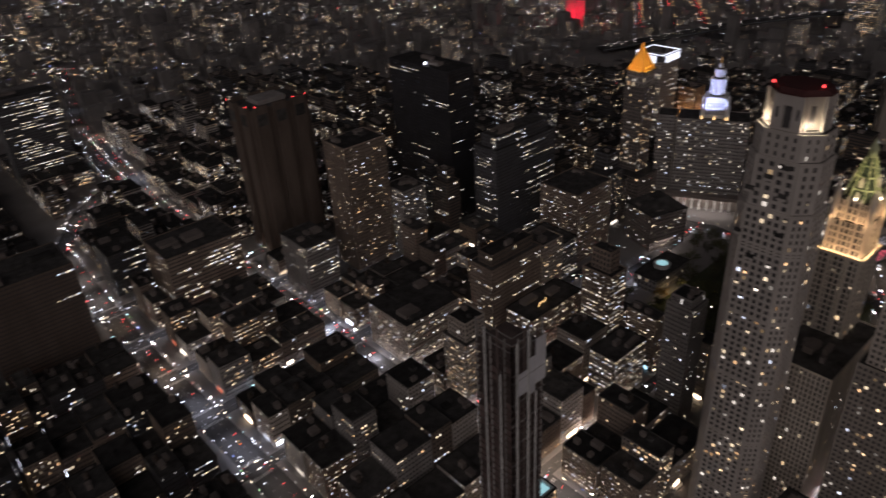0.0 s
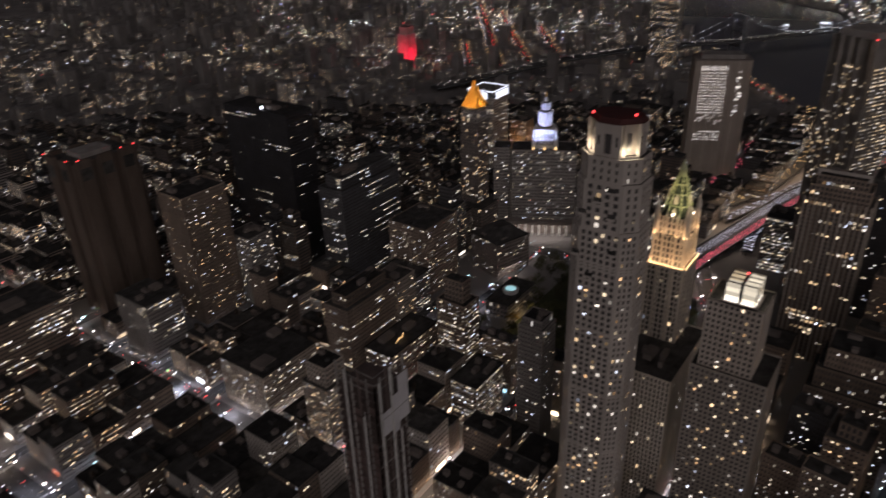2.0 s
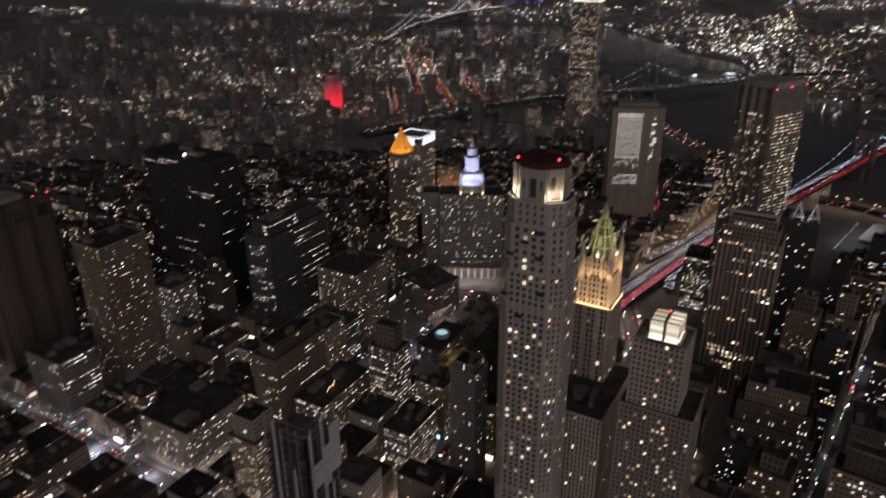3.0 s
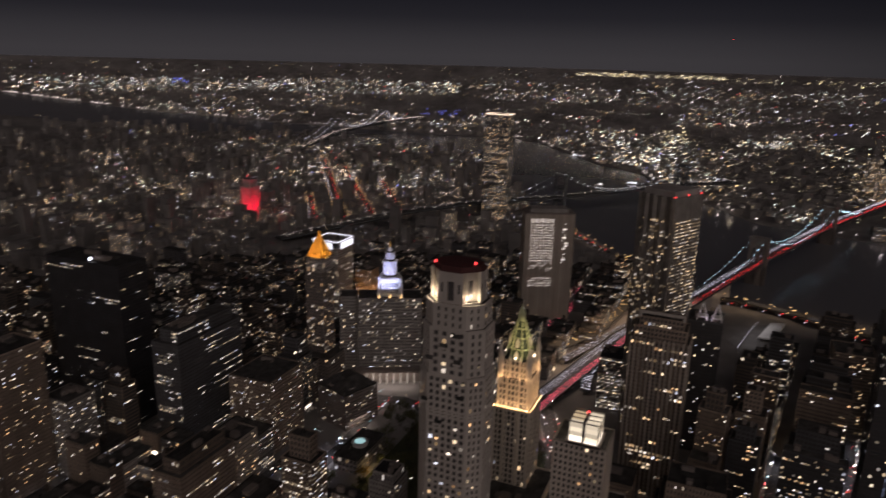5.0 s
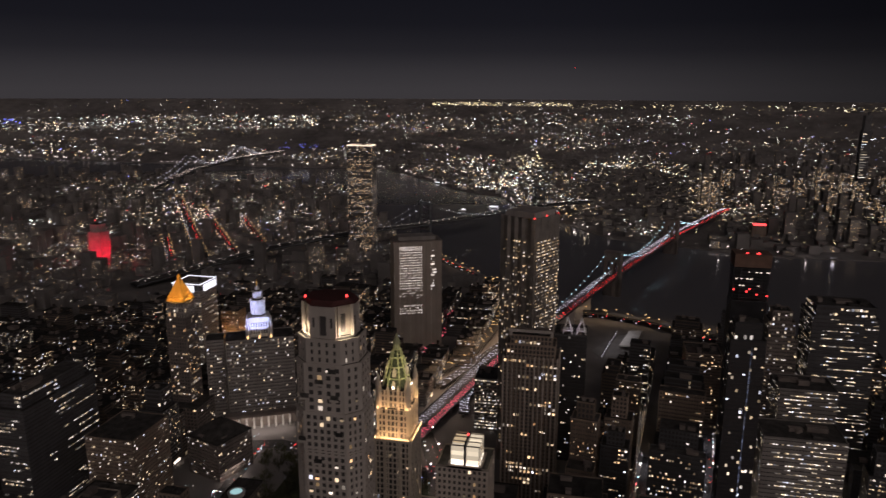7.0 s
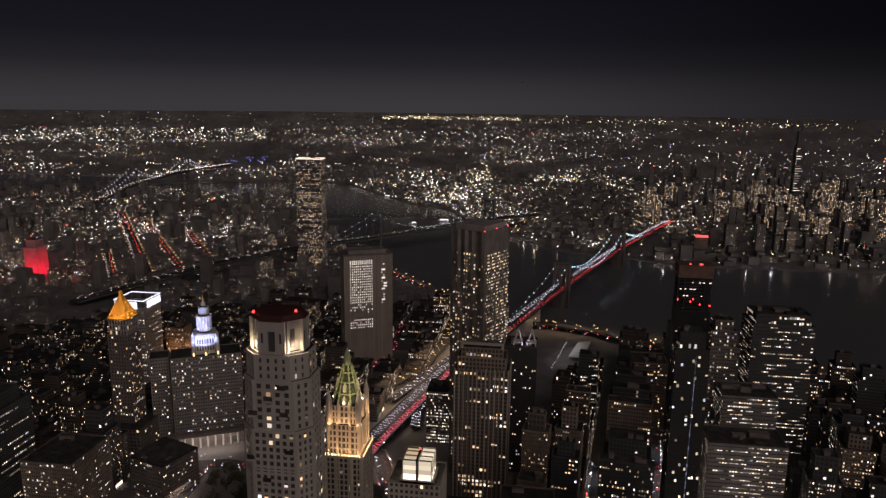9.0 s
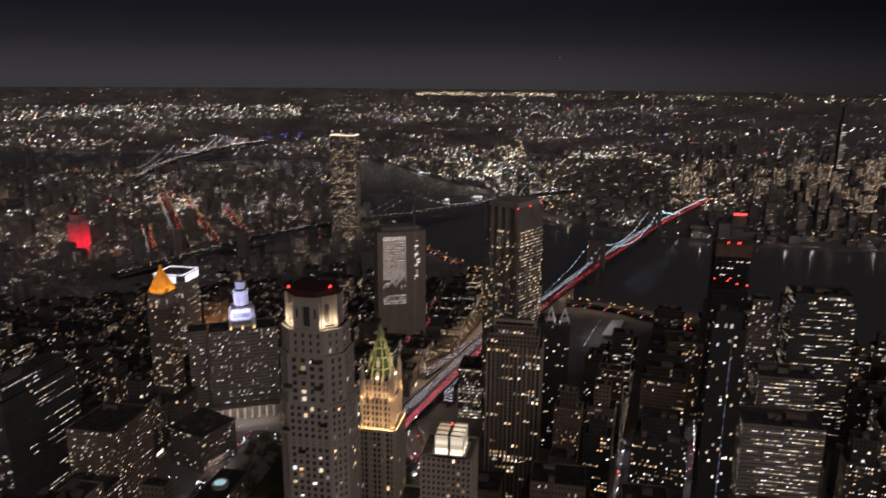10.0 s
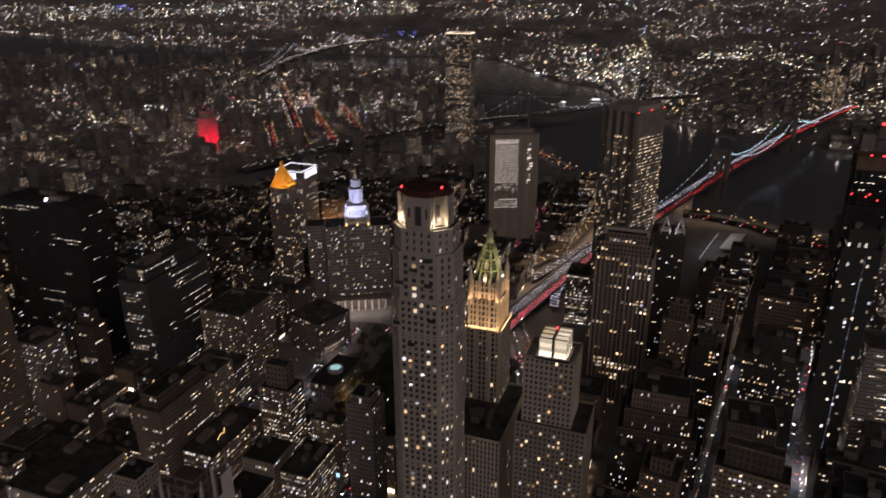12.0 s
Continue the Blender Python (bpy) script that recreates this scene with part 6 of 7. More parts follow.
# ---- lamps, signs and lit shop windows along the near streets ----
rng = random.Random(61)
for ri, (name, line, half, power) in enumerate(ROADS):
    if name in ("road_allen", "road_essex", "road_pike", "road_bowery", "road_shore"):
        continue
    s = Shape()
    for (ax, ay), (bx, by) in zip(line, line[1:]):
        L = math.hypot(bx - ax, by - ay)
        ux, uy = (bx - ax) / L, (by - ay) / L
        for sg in (-1, 1):
            u = 0.0
            while u < L:
                u += rng.choice((0.8, 1.5, 2.5, 4.0, 7.0, 14.0)) * (0.8 if name in ("road_avenue", "road_church", "road_fulton", "road_john") else 2.0)
                o, k, z = sg * (half + rng.uniform(-0.6, 1.4)), rng.choice((0.3, 0.4, 0.5, 0.6, 0.9, 1.6)), rng.choice((0.8, 1.5, 2.5, 3.2, 4.2, 6.0))
                x, y = ax + ux * u - uy * o, ay + uy * u + ux * o
                if 230 < math.hypot(x, y) < 1250:
                    s.prism([(x - ux * k, y - uy * k), (x - uy * 0.3, y + ux * 0.3), (x + ux * k, y + uy * k), (x + uy * 0.3, y - ux * 0.3)][::-1], z, z + 0.5 * k + 0.15)
    whole("street_sparkle", s, M_SPARK, "small lamps, signs and lit shop windows along a street", "lights", kind="stuff")


# ---- the park and its hall ----
def tree(rng, height, leaf):
    """A broadleaf tree: tapered trunk, limbs and a crown of many small leaf clumps."""
    r = thing("park_tree", "bare-limbed broadleaf park tree with thin dark crown", "tree", None, "park trees")
    t = Shape().round(0, 0, 0, height * 0.45, 0.38, 0.22, 7)
    tips = []
    for i in range(7):
        a = 6.2832 * i / 7 + rng.uniform(-0.3, 0.3)
        l_ = rng.uniform(0.25, 0.42) * height
        z = height * rng.uniform(0.35, 0.5)
        tip = (math.cos(a) * l_, math.sin(a) * l_, z + height * rng.uniform(0.2, 0.45))
        t.beam((0, 0, z), tip, 0.22)
        tips.append(tip)
    part("trunk", t, M_BARK, r)
    c = Shape()
    for i in range(320):
        b = Vector(rng.choice(tips)) * rng.uniform(0.6, 1.05)
        p = b + Vector((rng.gauss(0, 1.3), rng.gauss(0, 1.3), rng.gauss(0.3, 1.1)))
        p.z = max(p.z, height * 0.3)
        u = Vector((rng.uniform(-1, 1), rng.uniform(-1, 1), rng.uniform(-1, 1))).normalized() * rng.uniform(0.35, 0.8)
        w = u.orthogonal().normalized() * rng.uniform(0.3, 0.7)
        a = c.n
        c.v += [tuple(p - u), tuple(p + w), tuple(p + u), tuple(p - w)]
        c.f.append((a, a + 1, a + 2, a + 3))
        c.n += 4
    part("crown", c, leaf, r)
    return r


rng = random.Random(31)
# paler, yellower leaves, mostly for the trees round (524, 282)
M_LEAF2 = surface("yellow_leaves", (0.16, 0.10, 0.02), (0.30, 0.19, 0.04), fine=0.6, vary=0.3)
kinds = [tree(rng, h, M_LEAF) for h in (11, 14, 17)] + [tree(rng, 13, M_LEAF2)]
placed = 0
for gx in range(458, 650, 14):
    for gy in range(124, 334, 15):
        x, y = gx + rng.uniform(-5, 5), gy + rng.uniform(-5, 5)
        if clear_of((x, y)) < 3 or (508 < x < 578 and 294 < y < 345) or rng.random() < 0.28:
            continue
        k = kinds[3] if math.hypot(x - 524, y - 282) < 16 else kinds[rng.randrange(3)]
        m = pose(x, y, 0.1, 0, 0, rng.uniform(0, 360))
        copy_thing(k, m)
        placed += 1
for i, k in enumerate(kinds):
    k.matrix_basis = pose(470 + 18 * i, 200 + 9 * i, 0.1)
whole("park_lawn", Shape().box(456, 634, 136, 292, 0.0, 0.1), surface("lawn", (0.02, 0.028, 0.012), (0.05, 0.055, 0.025), scale=0.05), "dark winter lawn of a city park", kind="structure")
hall = thing("civic_hall", "low stone hall with a pale teal-lit round roof light", "city hall")
facade(hall, 56, 26, 0, 15, (514, 300), 5.0, 4.0, 1.4, 1.6, M_CONC, 0.06, solo=12, seed=301)
part("rotunda", Shape().round(542, 313, 15, 18, 7.5, 7.5, 24).round(542, 313, 18, 18.8, 8.2, 8.2, 24), M_WHITEST, hall)
part("roof_light", Shape().round(542, 313, 18.8, 20.4, 5.6, 1.6, 24), M_TEAL, hall, "glowing teal glass dome")
part("roof_light_ring", Shape().ring([(542 + 6.6 * math.cos(a * 0.3927), 313 + 6.6 * math.sin(a * 0.3927)) for a in range(16)], [(542 + 5.8 * math.cos(a * 0.3927), 313 + 5.8 * math.sin(a * 0.3927)) for a in range(16)], 18.8, 19.4), M_WHITEST, hall, "white stone rim")
area("park_lamps", (526, 280, 9), (526, 282, 0), 30, 20, 2600, (1.0, 0.72, 0.28))
for i in range(26):
    x, y = rng.uniform(462, 640), rng.uniform(130, 292)
    if clear_of((x, y)) > 3:
        lp = thing("park_lamp", "old-style park lamp with warm globe", "street lamp", pose(x, y, 0.1), "park lamps")
        part("post", Shape().round(0, 0, 0, 3.6, 0.09, 0.06, 6), M_IRON, lp)
        part("globe", Shape().round(0, 0, 3.6, 3.9, 0.2, 0.34, 8).round(0, 0, 3.9, 4.3, 0.34, 0.1, 8), M_GLOBE, lp)


# ---- street furniture and vehicles ----
def street_lamp():
    r = thing("street_lamp", "tall grey street lamp with a glowing head", "street lamp", None, "street lamps")
    pole = part("pole", Shape().round(0, 0, 0, 9, 0.14, 0.08, 8).beam((0, 0, 8.8), (2.2, 0, 9.4), 0.12), M_IRON, r)
    part("head", Shape().box(1.9, 2.7, -0.2, 0.2, 9.2, 9.4), M_LAMP, pole, "glowing lamp head")
    return r


def car(paint, taxi=False):
    r = thing("car", "yellow taxi in the street" if taxi else "dark saloon car in the street", "car", None, "cars in the streets")
    b = Shape()
    b.prism([(-2.2, -0.9), (2.2, -0.9), (2.2, 0.9), (-2.2, 0.9)], 0.35, 0.95, [(-2.15, -0.86), (2.1, -0.86), (2.1, 0.86), (-2.15, 0.86)])
    part("body", b, paint, r)
    part("cabin", Shape().prism([(-1.6, -0.8), (1.0, -0.8), (1.0, 0.8), (-1.6, 0.8)], 0.95, 1.5, [(-1.2, -0.65), (0.45, -0.65), (0.45, 0.65), (-1.2, 0.65)]), M_GLASS, r)
    for x in (-1.35, 1.35):
        for y in (-0.88, 0.88):
            wh = Shape()
            k = 10
            ring_ = [(x + 0.34 * math.cos(6.2832 * i / k), 0.34 + 0.34 * math.sin(6.2832 * i / k)) for i in range(k)]
            wh.v = [(p, y - 0.1, q) for p, q in ring_] + [(p, y + 0.1, q) for p, q in ring_]
            wh.f = [tuple(range(k)), tuple(reversed(range(k, 2 * k)))] + [(i, (i + 1) % k, k + (i + 1) % k, k + i) for i in range(k)]
            wh.n = 2 * k
            part("wheel", wh, M_RUBBER, r)
    for y in (-0.62, 0.62):
        part("headlight", Shape().box(2.1, 2.3, y - 0.22, y + 0.22, 0.6, 0.9), M_BEAM, r)
        part("taillight", Shape().box(-2.3, -2.12, y - 0.22, y + 0.22, 0.62, 0.92), M_TAIL, r)
    return r


M_BEAM = plain_glow("car_headlight", (0.95, 0.97, 1.0), 14.0)
M_TAIL = plain_glow("car_taillight", (1.0, 0.05, 0.04), 7.0)
M_TAXI = surface("taxi_paint", (0.62, 0.36, 0.03), (0.72, 0.44, 0.05), rough=0.35, bump=0)
lamp0 = street_lamp()
cars = [car(M_CAR), car(M_TAXI, True), car(surface("white_paint", (0.6, 0.6, 0.6), (0.72, 0.72, 0.72), rough=0.35, bump=0))]
rng = random.Random(12)
spots, drive = [], []
for name, line, half, power in ROADS:
    if name in ("road_allen", "road_essex", "road_pike", "road_bowery", "road_shore") or power < 0.5:
        continue
    gap = 28 if power > 0.8 else 40
    run = 0.0
    for (ax, ay), (bx, by) in zip(line, line[1:]):
        L = math.hypot(bx - ax, by - ay)
        ux, uy = (bx - ax) / L, (by - ay) / L
        u = 10.0
        while u < L:
            x, y = ax + ux * u, ay + uy * u
            if 250 < math.hypot(x, y) < 900:
                for sg in (-1, 1):
                    spots.append((x - uy * sg * (half + 1), y + ux * sg * (half + 1), math.degrees(math.atan2(uy, ux)) + (-90 if sg > 0 else 90)))
            u += gap
        u = rng.uniform(4, 20)
        while u < L:
            x, y = ax + ux * u, ay + uy * u
            if 250 < math.hypot(x, y) < 900 and rng.random() < 0.6:
                sg = rng.choice((-1, 1))
                lane = rng.choice((0.25, 0.6))
                drive.append((x - uy * sg * half * lane, y + ux * sg * half * lane, math.degrees(math.atan2(uy, ux)) + (180 if sg > 0 else 0)))
            u += rng.uniform(7, 26)
rng.shuffle(spots), rng.shuffle(drive)
for x, y, a in spots[1:110]:
    copy_thing(lamp0, pose(x, y, 0.15, 0, 0, a))
lamp0.matrix_basis = pose(spots[0][0], spots[0][1], 0.15, 0, 0, spots[0][2])
for i, (x, y, a) in enumerate(drive[3:60]):
    copy_thing(cars[rng.choice((0, 0, 1, 2))], pose(x, y, 0.22, 0, 0, a))
for c_, (x, y, a) in zip(cars, drive[:3]):
    c_.matrix_basis = pose(x, y, 0.22, 0, 0, a)

# ---- ramps and river drive ----
drive_way = thing("river_drive", "raised riverside drive with amber lamps", "highway")
RD = [(1010, -560, 8), (1060, -330, 8), (1126, -190, 9), (1178, -112, 9), (1206, -22, 10), (1203, 36, 10), (1230, 90, 9), (1400, 205, 8)]
part("deck", ribbon(RD, 9, 0, 1.5), M_ASPH, drive_way)
for a, b in zip(RD, RD[1:]):
    for u in (0.1, 0.4, 0.7):
        x, y, z = (a[k] + (b[k] - a[k]) * u for k in range(3))
        part("pillar", Shape().round(x, y, 0, z - 1.4, 1.0, 1.0, 10), M_CONC, drive_way)
traffic(drive_way, [p[:2] for p in RD], [p[2] for p in RD], (-6, 5), M_AMBER, 34, 1.3, "deck_lamps", "amber lamps along the drive", seed=9, hb=6)
area("drive_lighting", (1185, -80, 24), (1185, -80, 9), 20, 260, 9000, (1.0, 0.72, 0.38))
for i, (line, zs) in enumerate((([(844, 216), (972, 165), (1083, 150), (1200, 150)], [9, 9, 8, 7]), ([(777, 141), (827, 148), (858, 139), (950, 100)], [5, 5, 5, 4]), ([(790, 246), (930, 196), (1060, 178), (1190, 182)], [4, 5, 5, 4]), ([(850, 186), (960, 148), (1060, 118), (1150, 70)], [6, 7, 6, 4]), ([(900, 262), (1000, 232), (1100, 224), (1180, 240)], [3, 3, 3, 3]))):
    rp = thing("ramp", "curved bridge ramp with amber and white lights", "highway", None, "bridge ramps")
    part("deck", ribbon([(*p, z) for p, z in zip(along(line, 1e9), zs)], 8 if i in (0, 2) else 6, 0, 1.2), M_ASPH, rp)
    for (x, y), z in zip(line, zs):
        part("pillar", Shape().round(x, y, 0, z - 1.1, 1.2, 1.2, 10), M_CONC, rp)
    traffic(rp, line, zs, (-4, 0, 4), (M_AMBER, M_HEAD, M_AMBER, M_HEAD, M_PINK)[i], (22, 8, 17, 13, 15)[i], 0.75, "lamps", ("amber lamps along the ramp", "white head lamps on the ramp", "amber lamps along the ramp", "white head lamps on the ramp", "red tail lamps on the ramp")[i], seed=10 + i)
for x_, y_ in ((790, 172), (880, 150), (980, 116), (1080, 64)):
    area("approach_lighting", (x_, y_, 40), (x_, y_, 10), 26, 60, 7000, (1.0, 0.80, 0.56)).rotation_euler = (0, 0, radians(66))
area("ramp_lighting", (960, 160, 26), (960, 160, 8), 300, 40, 34000, (1.0, 0.70, 0.38)).rotation_euler = (0, 0, radians(-14))

# ---- lit avenues of the old quarter ----
for i, (name, line, half, power) in enumerate(ROADS):
    if name in ("road_allen", "road_essex", "road_pike", "road_bowery", "road_shore"):
        av = thing("avenue_lights", "rows of amber lamps and car lights along a far avenue", "street lights", None, "far avenue lights")
        zs_ = [0.1] * len(line)
        traffic(av, line, zs_, (-half + 1, half - 1), M_AMBER, 36, 1.1, "lamps", "amber street lamps", seed=50 + i, hb=9)
        traffic(av, line, zs_, (-half * 0.5,), M_RED, 24, 0.9, "tail_lamps", "red tail lamps", seed=60 + i)
        traffic(av, line, zs_, (half * 0.5,), M_HEAD, 26, 0.9, "head_lamps", "white head lamps", seed=70 + i)

# ---- far landmarks ----
rng = random.Random(44)
for i in range(34):
    th, d = radians(rng.uniform(98, 118)), rng.uniform(2350, 3250)
    x, y = d * math.sin(th), d * math.cos(th)
    h = rng.uniform(45, 135)
    w, e = rng.uniform(24, 44), rng.uniform(24, 44)
    r = thing("far_tower", rng.choice(("far apartment tower with scattered lit windows", "far office tower with lit floors")), "tower", pose(x, y, 0), "far downtown towers")
    part("wall", Shape().box(0, w, 0, e, 0, h).box(w * 0.2, w * 0.8, e * 0.2, e * 0.8, h, h + 6), rng.choice((M_FARH, M_DARK, M_DARK)), r)
    s = Shape()
    for k in range(int(h / 5)):
        for j in range(int(e / 5)):
            if rng.random() < 0.66:
                s.box(-0.4, -0.05, 1 + 5 * j, 3.6 + 5 * j, 3 + 5 * k, 5.2 + 5 * k)
        for j in range(int(w / 5)):
            if rng.random() < 0.45:
                s.box(1 + 5 * j, 3.6 + 5 * j, e + 0.05, e + 0.4, 3 + 5 * k, 5.2 + 5 * k)
    part("lit_windows", s, M_GLOWS, r, kind="stuff")
    if rng.random() < 0.08:
        part("lit_parapet", Shape().box(-0.8, -0.2, 0, e, h - 1, h + 3), M_WHITE, r, "white lit top edge")
r = thing("tallest_far_tower", "very tall dark far tower above its neighbours", "skyscraper", pose(2770, -940, 0))
part("wall", Shape().box(0, 30, 0, 30, 0, 250).box(4, 26, 4, 26, 250, 300), M_DARK, r)
part("mast", Shape().box(12, 18, 12, 18, 300, 312), M_DARK, r)
part("lit_windows", Shape().boxes([(-0.5, rng.uniform(1, 26), z) for z in range(20, 240, 9)], [(-0.1, 28, z + 2) for z in range(20, 240, 9)]), M_OFFICES, r, kind="stuff")
r = thing("sign_building", "warehouse with a glowing red roof sign", "building", pose(1964, -446, 0))
part("wall", Shape().box(0, 40, 0, 36, 0, 36), M_BRICK, r)
part("roof_sign", Shape().box(-1, 0, 2, 34, 39, 45), M_RED, r, "plain glowing red sign panel")
part("sign_frame", Shape().box(0, 0.6, 3, 4, 36, 45).box(0, 0.6, 32, 33, 36, 45), M_IRON, r)
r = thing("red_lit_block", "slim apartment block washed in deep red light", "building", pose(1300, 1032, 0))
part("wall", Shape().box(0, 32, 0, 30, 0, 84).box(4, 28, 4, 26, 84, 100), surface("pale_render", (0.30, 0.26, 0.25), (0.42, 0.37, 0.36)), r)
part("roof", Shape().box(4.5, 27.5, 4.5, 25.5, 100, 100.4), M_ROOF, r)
for x, y, c_, w_ in ((263, 484, (0.86, 0.93, 1.0), 3600), (266, 418, (0.92, 0.96, 1.0), 2200), (272, 382, (0.9, 0.95, 1.0), 2600), (267, 331, (1.0, 0.92, 0.8), 2500), (326, 229, (1.0, 0.97, 0.9), 4200), (262, 284, (1.0, 0.95, 0.85), 2000)):
    area("shop_floodlight", (x, y, 6.5), (x, y, 0), 9, 5, w_, c_)
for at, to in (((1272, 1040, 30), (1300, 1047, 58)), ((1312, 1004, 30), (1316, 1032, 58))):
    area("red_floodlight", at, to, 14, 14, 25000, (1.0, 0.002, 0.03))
r = thing("market_roof", "long white-lit market roof", "building", pose(1500, 1240, 0))
part("wall", Shape().box(0, 60, 0, 30, 0, 8), M_CONC, r)
part("lit_roof", Shape().prism(rect(-1, 61, -1, 31), 8, 11, rect(2, 59, 12, 18)), plain_glow("tent_glow", (0.95, 0.98, 1.0), 0.7), r, "pale glowing tent roof")
for i, (x, y, l_) in enumerate(((2900, 640, 60), (2330, 330, 40), (2250, 420, 26))):
    r = thing("ferry", "white-lit ferry on the dark river", "boat", pose(x, y, -1.4, 0, 0, 60 + 30 * i))
    part("hull", Shape().prism([(-l_ / 2, -5), (l_ / 2 - 5, -5), (l_ / 2, 0), (l_ / 2 - 5, 5), (-l_ / 2, 5)], 0, 3), M_WHITEST, r)
    part("cabin", Shape().box(-l_ / 2 + 3, l_ / 2 - 9, -4, 4, 3, 8), M_WHITEST, r)
    part("cabin_lights", Shape().box(-l_ / 2 + 4, l_ / 2 - 10, -4.2, 4.2, 4.4, 6), M_WHITE, r)


def cluster(name, label, n, th0, th1, el0, el1, size, mat, z=8, seed=1):
    """A patch of far lamps, spread over bearings and by how low they lie under the horizon."""
    rng = random.Random(seed)
    lo, hi = [], []
    for i in range(n):
        th, el = radians(rng.uniform(th0, th1)), rng.uniform(el0, el1)
        d = EYE / math.tan(radians(el))
        x, y = d * math.sin(th), d * math.cos(th)
        if in_water(x, y) or n > 1000 and noise.noise(Vector((x / 190, y / 190, 11))) < rng.uniform(-0.2, 0.3):
            continue
        s = d / 1254 * size * rng.uniform(0.35, 0.95)
        zz = max(z, 20 if el > 5 else z)
        lo.append((x - s / 2, y - s / 2, zz)), hi.append((x + s / 2, y + s / 2, zz + s))
    whole(name, Shape().lamps(lo, hi), mat, label, "lights", kind="stuff", far=True)


M_FARW = shine("far_white_lamps", [(0.0, (0.80, 1.0, 0.82)), (0.35, (1.0, 0.97, 0.84)), (0.7, (1.0, 0.80, 0.42))], 0.25, 5.0, skew=3.0)
M_OLD = shine("old_quarter_lamps", [(0.0, (1.0, 0.70, 0.32)), (0.35, (1.0, 0.86, 0.60)), (0.7, (0.9, 0.97, 1.0)), (0.95, (1.0, 0.1, 0.08))], 0.10, 2.8, skew=3.2)
M_FARY = shine("far_yellow_lamps", [(0.0, (1.0, 0.84, 0.40)), (0.6, (1.0, 0.92, 0.60))], 0.2, 3.6)
cluster("far_bright_district", "bright white lamps of a far district", 950, 36, 68, 2.05, 3.1, 1.3, M_FARW, seed=3)
cluster("far_bright_district", "bright white lamps of a far district", 330, 70, 98, 1.9, 3.4, 1.0, M_FARW, seed=4)
cluster("far_airfield", "yellow lamps of a far airfield on the horizon", 320, 77, 88, 1.05, 1.3, 1.2, M_FARY, seed=5)
cluster("far_airfield", "yellow lamps of a far airfield on the horizon", 160, 88, 112, 1.15, 1.5, 1.1, M_FARY, seed=6)
cluster("far_yard", "bright lamps of a riverside yard", 200, 79, 86, 6.0, 8.6, 1.5, M_FARW, seed=7)
cluster("far_waterfront", "lamps of the far waterfront streets", 620, 84, 118, 6.0, 11.5, 1.2, M_FARY, seed=8)
cluster("far_towers_lights", "amber and white lamps of the old quarter", 600, 40, 78, 8.0, 14.0, 1.0, M_FAR, z=14, seed=9)
cluster("old_quarter_lamps", "street and roof lamps of the old quarter", 4200, 0, 76, 12.5, 22.0, 1.0, M_OLD, z=33, seed=10)
cluster("old_quarter_lamps", "street and roof lamps of the old quarter", 2200, 0, 78, 8.0, 13.0, 1.0, M_OLD, z=26, seed=11)
cluster("blue_signs", "blue-lit signs on far buildings", 16, 46.3, 47.4, 2.3, 2.65, 1.5, M_BLUE, z=30, seed=21)
cluster("blue_signs", "blue-lit signs along the far bank", 18, 64.9, 68.0, 4.5, 4.95, 1.3, M_BLUE, z=30, seed=22)
cluster("yard_floodlights", "white floodlights of a riverside yard", 150, 80.9, 83.9, 6.9, 8.4, 1.7, M_FARW, z=14, seed=23)
cluster("yellow_yard_lamps", "yellow lamps of a yard", 90, 83.6, 85.8, 5.4, 6.4, 1.5, M_FARY, z=12, seed=24)
cluster("ballfield_lamps", "yellow-green lamps round a ball field", 26, 43.3, 44.2, 9.7, 10.6, 1.7, M_FARY, z=12, seed=25)
cluster("white_roof_lamps", "white lamps along a far roof", 40, 46.4, 48.5, 9.6, 10.1, 1.6, M_FARW, z=14, seed=26)
cluster("far_plant_lamps", "white lamps of a far plant", 90, 89.2, 93.2, 5.8, 6.3, 1.4, M_FARW, z=14, seed=27)
cluster("bridge_foot_lamps", "amber and white lamps at the bridge foot", 320, 97.0, 102.5, 7.0, 9.8, 1.3, M_OLD, z=14, seed=28)
cluster("downtown_lamps", "lit windows of the far downtown", 300, 101.0, 118.0, 3.8, 8.5, 1.2, M_OLD, z=24, seed=29)
cluster("pier_lamps", "white lamps on a far pier", 80, 92.2, 95.0, 10.5, 12.0, 1.4, M_FARW, z=6, seed=30)
lo, hi = [], []
rng = random.Random(33)
for i in range(64):
    u = i / 63
    x, y = 3661 - 420 * u + rng.uniform(-5, 5), -253 - 149 * u + rng.uniform(-5, 5)
    k = math.hypot(x, y) / 1254 * rng.uniform(0.7, 1.5)
    lo.append((x, y, 12)), hi.append((x + k, y + k, 12 + k))
whole("expressway_lamps", Shape().boxes(lo, hi), M_FARW, "close row of white lamps along a far expressway", "lights", kind="stuff", far=True)

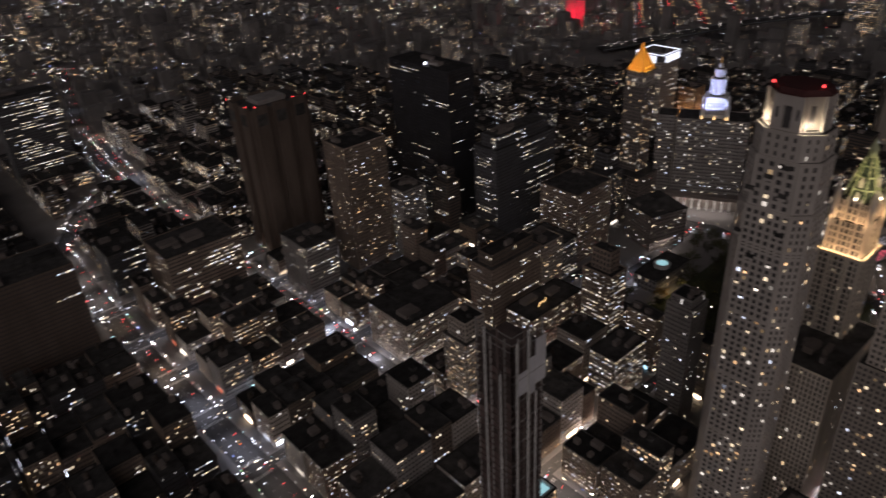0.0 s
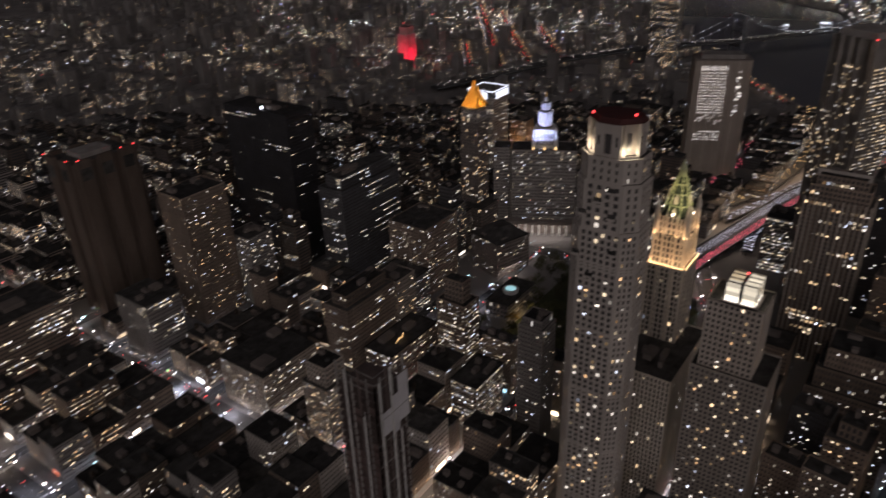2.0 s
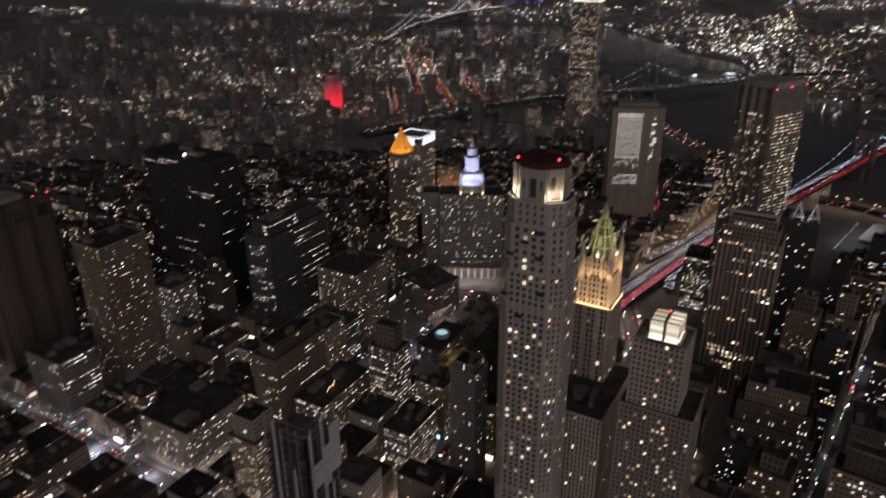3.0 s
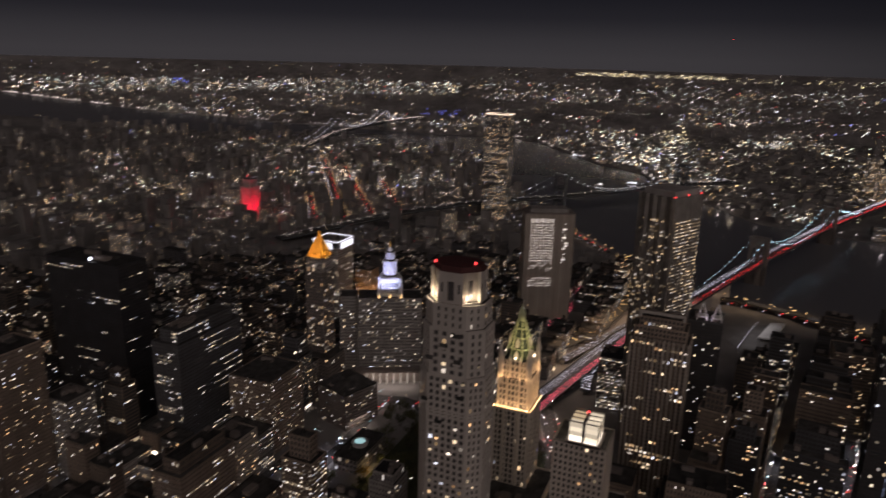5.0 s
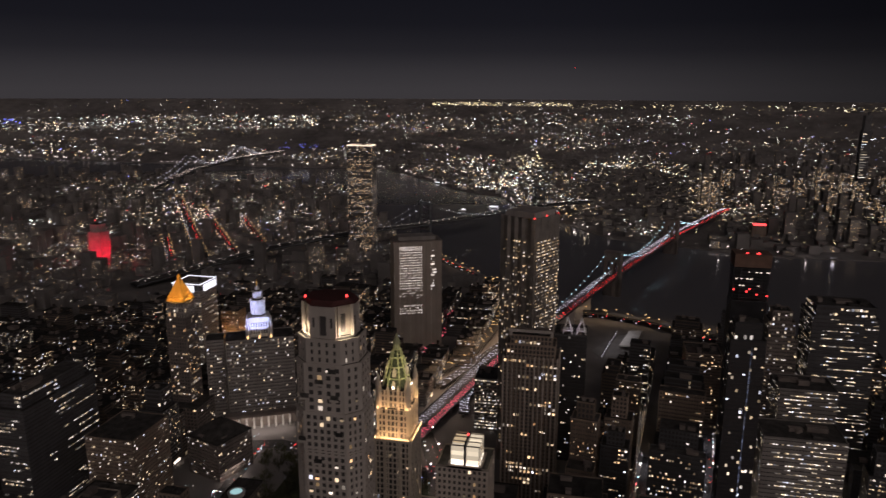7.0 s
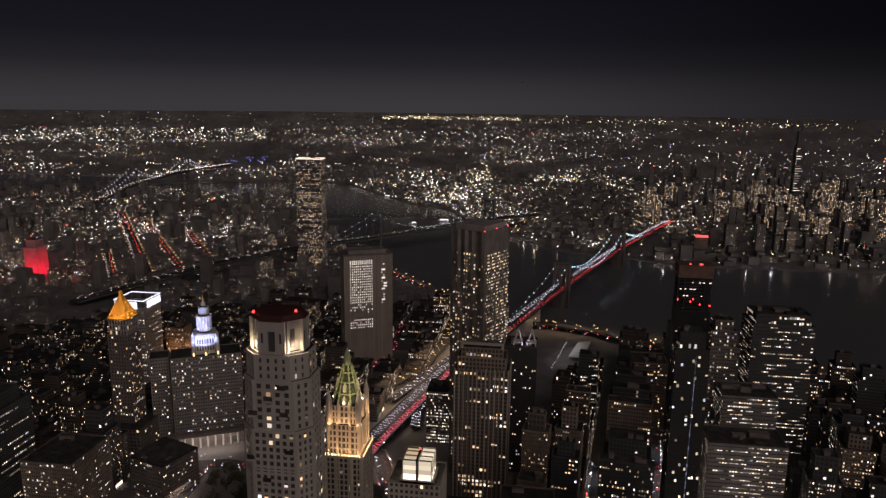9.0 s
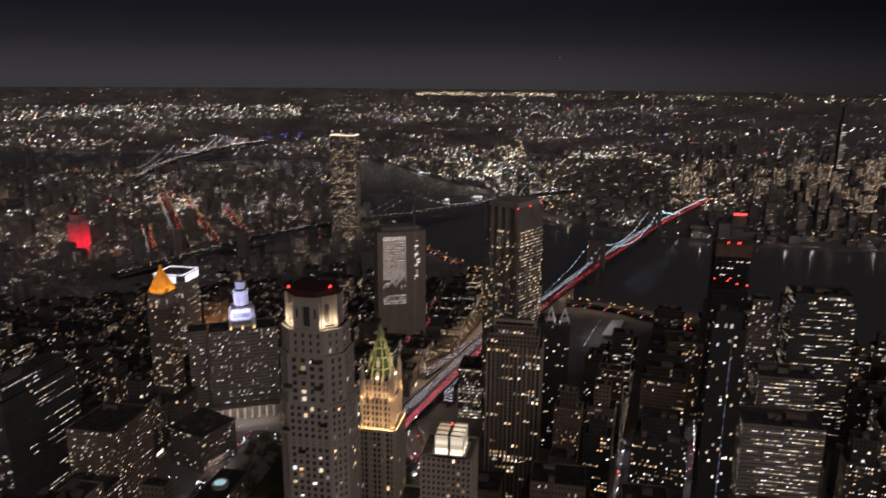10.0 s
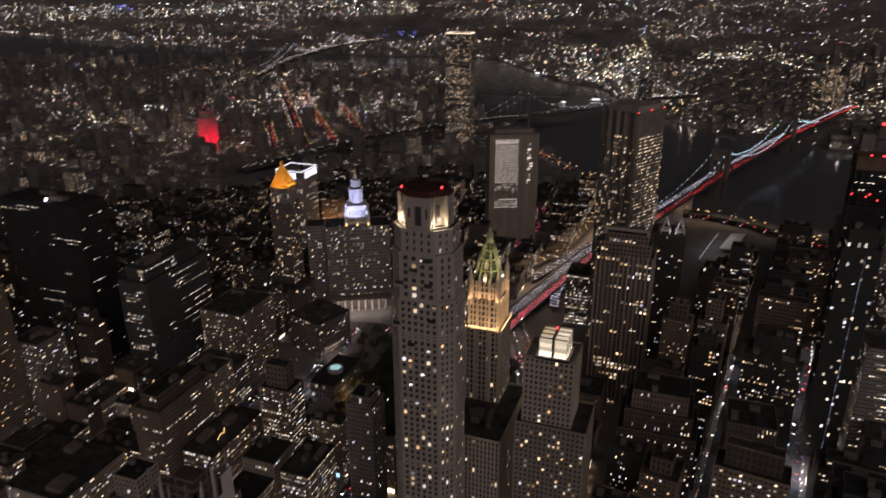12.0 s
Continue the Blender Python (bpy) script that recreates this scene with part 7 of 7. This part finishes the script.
# a small aircraft low over the horizon
craft = thing("helicopter", "small dark aircraft with a red lamp in the night sky", "aircraft", pose(2998, 101, 473, 0, 0, 70))
part("fuselage", Shape().prism([(-4, -0.9), (3, -0.9), (5, 0), (3, 0.9), (-4, 0.9)], -1, 1.2, [(-3.6, -0.6), (2, -0.6), (3, 0), (2, 0.6), (-3.6, 0.6)]), M_DARK, craft)
part("tail_boom", Shape().beam((-4, 0, 0.6), (-10, 0, 1.0), 0.5), M_DARK, craft)
part("rotor", Shape().box(-5.5, 5.5, -0.2, 0.2, 1.7, 1.8).round(0, 0, 1.2, 1.7, 0.2, 0.2, 8), M_IRON, craft)
part("lamp", Shape().round(0, 0, -2.6, -1.0, 1.3, 1.0, 8), M_RED, craft, "glowing red navigation lamp")

# ---- road markings and traffic ----
rng = random.Random(21)
paint = Shape()
for ri, (name, line, half, power) in enumerate(ROADS):
    if name in ("road_allen", "road_essex", "road_pike", "road_bowery", "road_shore"):
        continue
    z = 0.05 + 0.006 * ri + 0.012
    for (ax, ay), (bx, by) in zip(line, line[1:]):
        L = math.hypot(bx - ax, by - ay)
        ux, uy = (bx - ax) / L, (by - ay) / L
        at_ = lambda u, o: (ax + ux * u - uy * o, ay + uy * u + ux * o)
        u = 2.0
        while u < L - 4:
            for o in ((-half * 0.33, half * 0.33) if half > 8 else (0,)):
                paint.prism([at_(u, o - 0.12), at_(u + 3, o - 0.12), at_(u + 3, o + 0.12), at_(u, o + 0.12)], z, z + 0.01)
            u += 9
for road, x0 in (("a", 127), ("b", 265)):
    for y in (230, 306, 378, 454, 524, 593, 665):
        for sg in (-1, 1):
            for i in range(9):
                x = x0 - 8 + i * 2.0
                paint.box(x, x + 0.9, y + sg * 9 - 1.6, y + sg * 9 + 1.6, 0.20, 0.215)
whole("road_marking", paint, surface("road_paint", (0.22, 0.22, 0.21), (0.40, 0.40, 0.38)), "white lane dashes and crosswalk bars", kind="stuff")
for i, (name, line, half, power) in enumerate(ROADS):
    if power >= 0.5 and name not in ("road_allen", "road_essex", "road_pike", "road_bowery", "road_shore"):
        tr = thing("traffic", "queues of small white and red vehicle lamps", "traffic", None, "street traffic")
        zs_ = [0.2] * len(line)
        traffic(tr, line, zs_, (-half * 0.45,), plain_glow("tail_lamp_near", (1.0, 0.08, 0.06), 4.0), 20, 0.4, "tail_lamps", "red tail lamps", seed=80 + i, loose=True)
        traffic(tr, line, zs_, (half * 0.45,), plain_glow("head_lamp_near", (0.92, 0.97, 1.0), 6.0), 22, 0.4, "head_lamps", "white head lamps", seed=90 + i, loose=True)
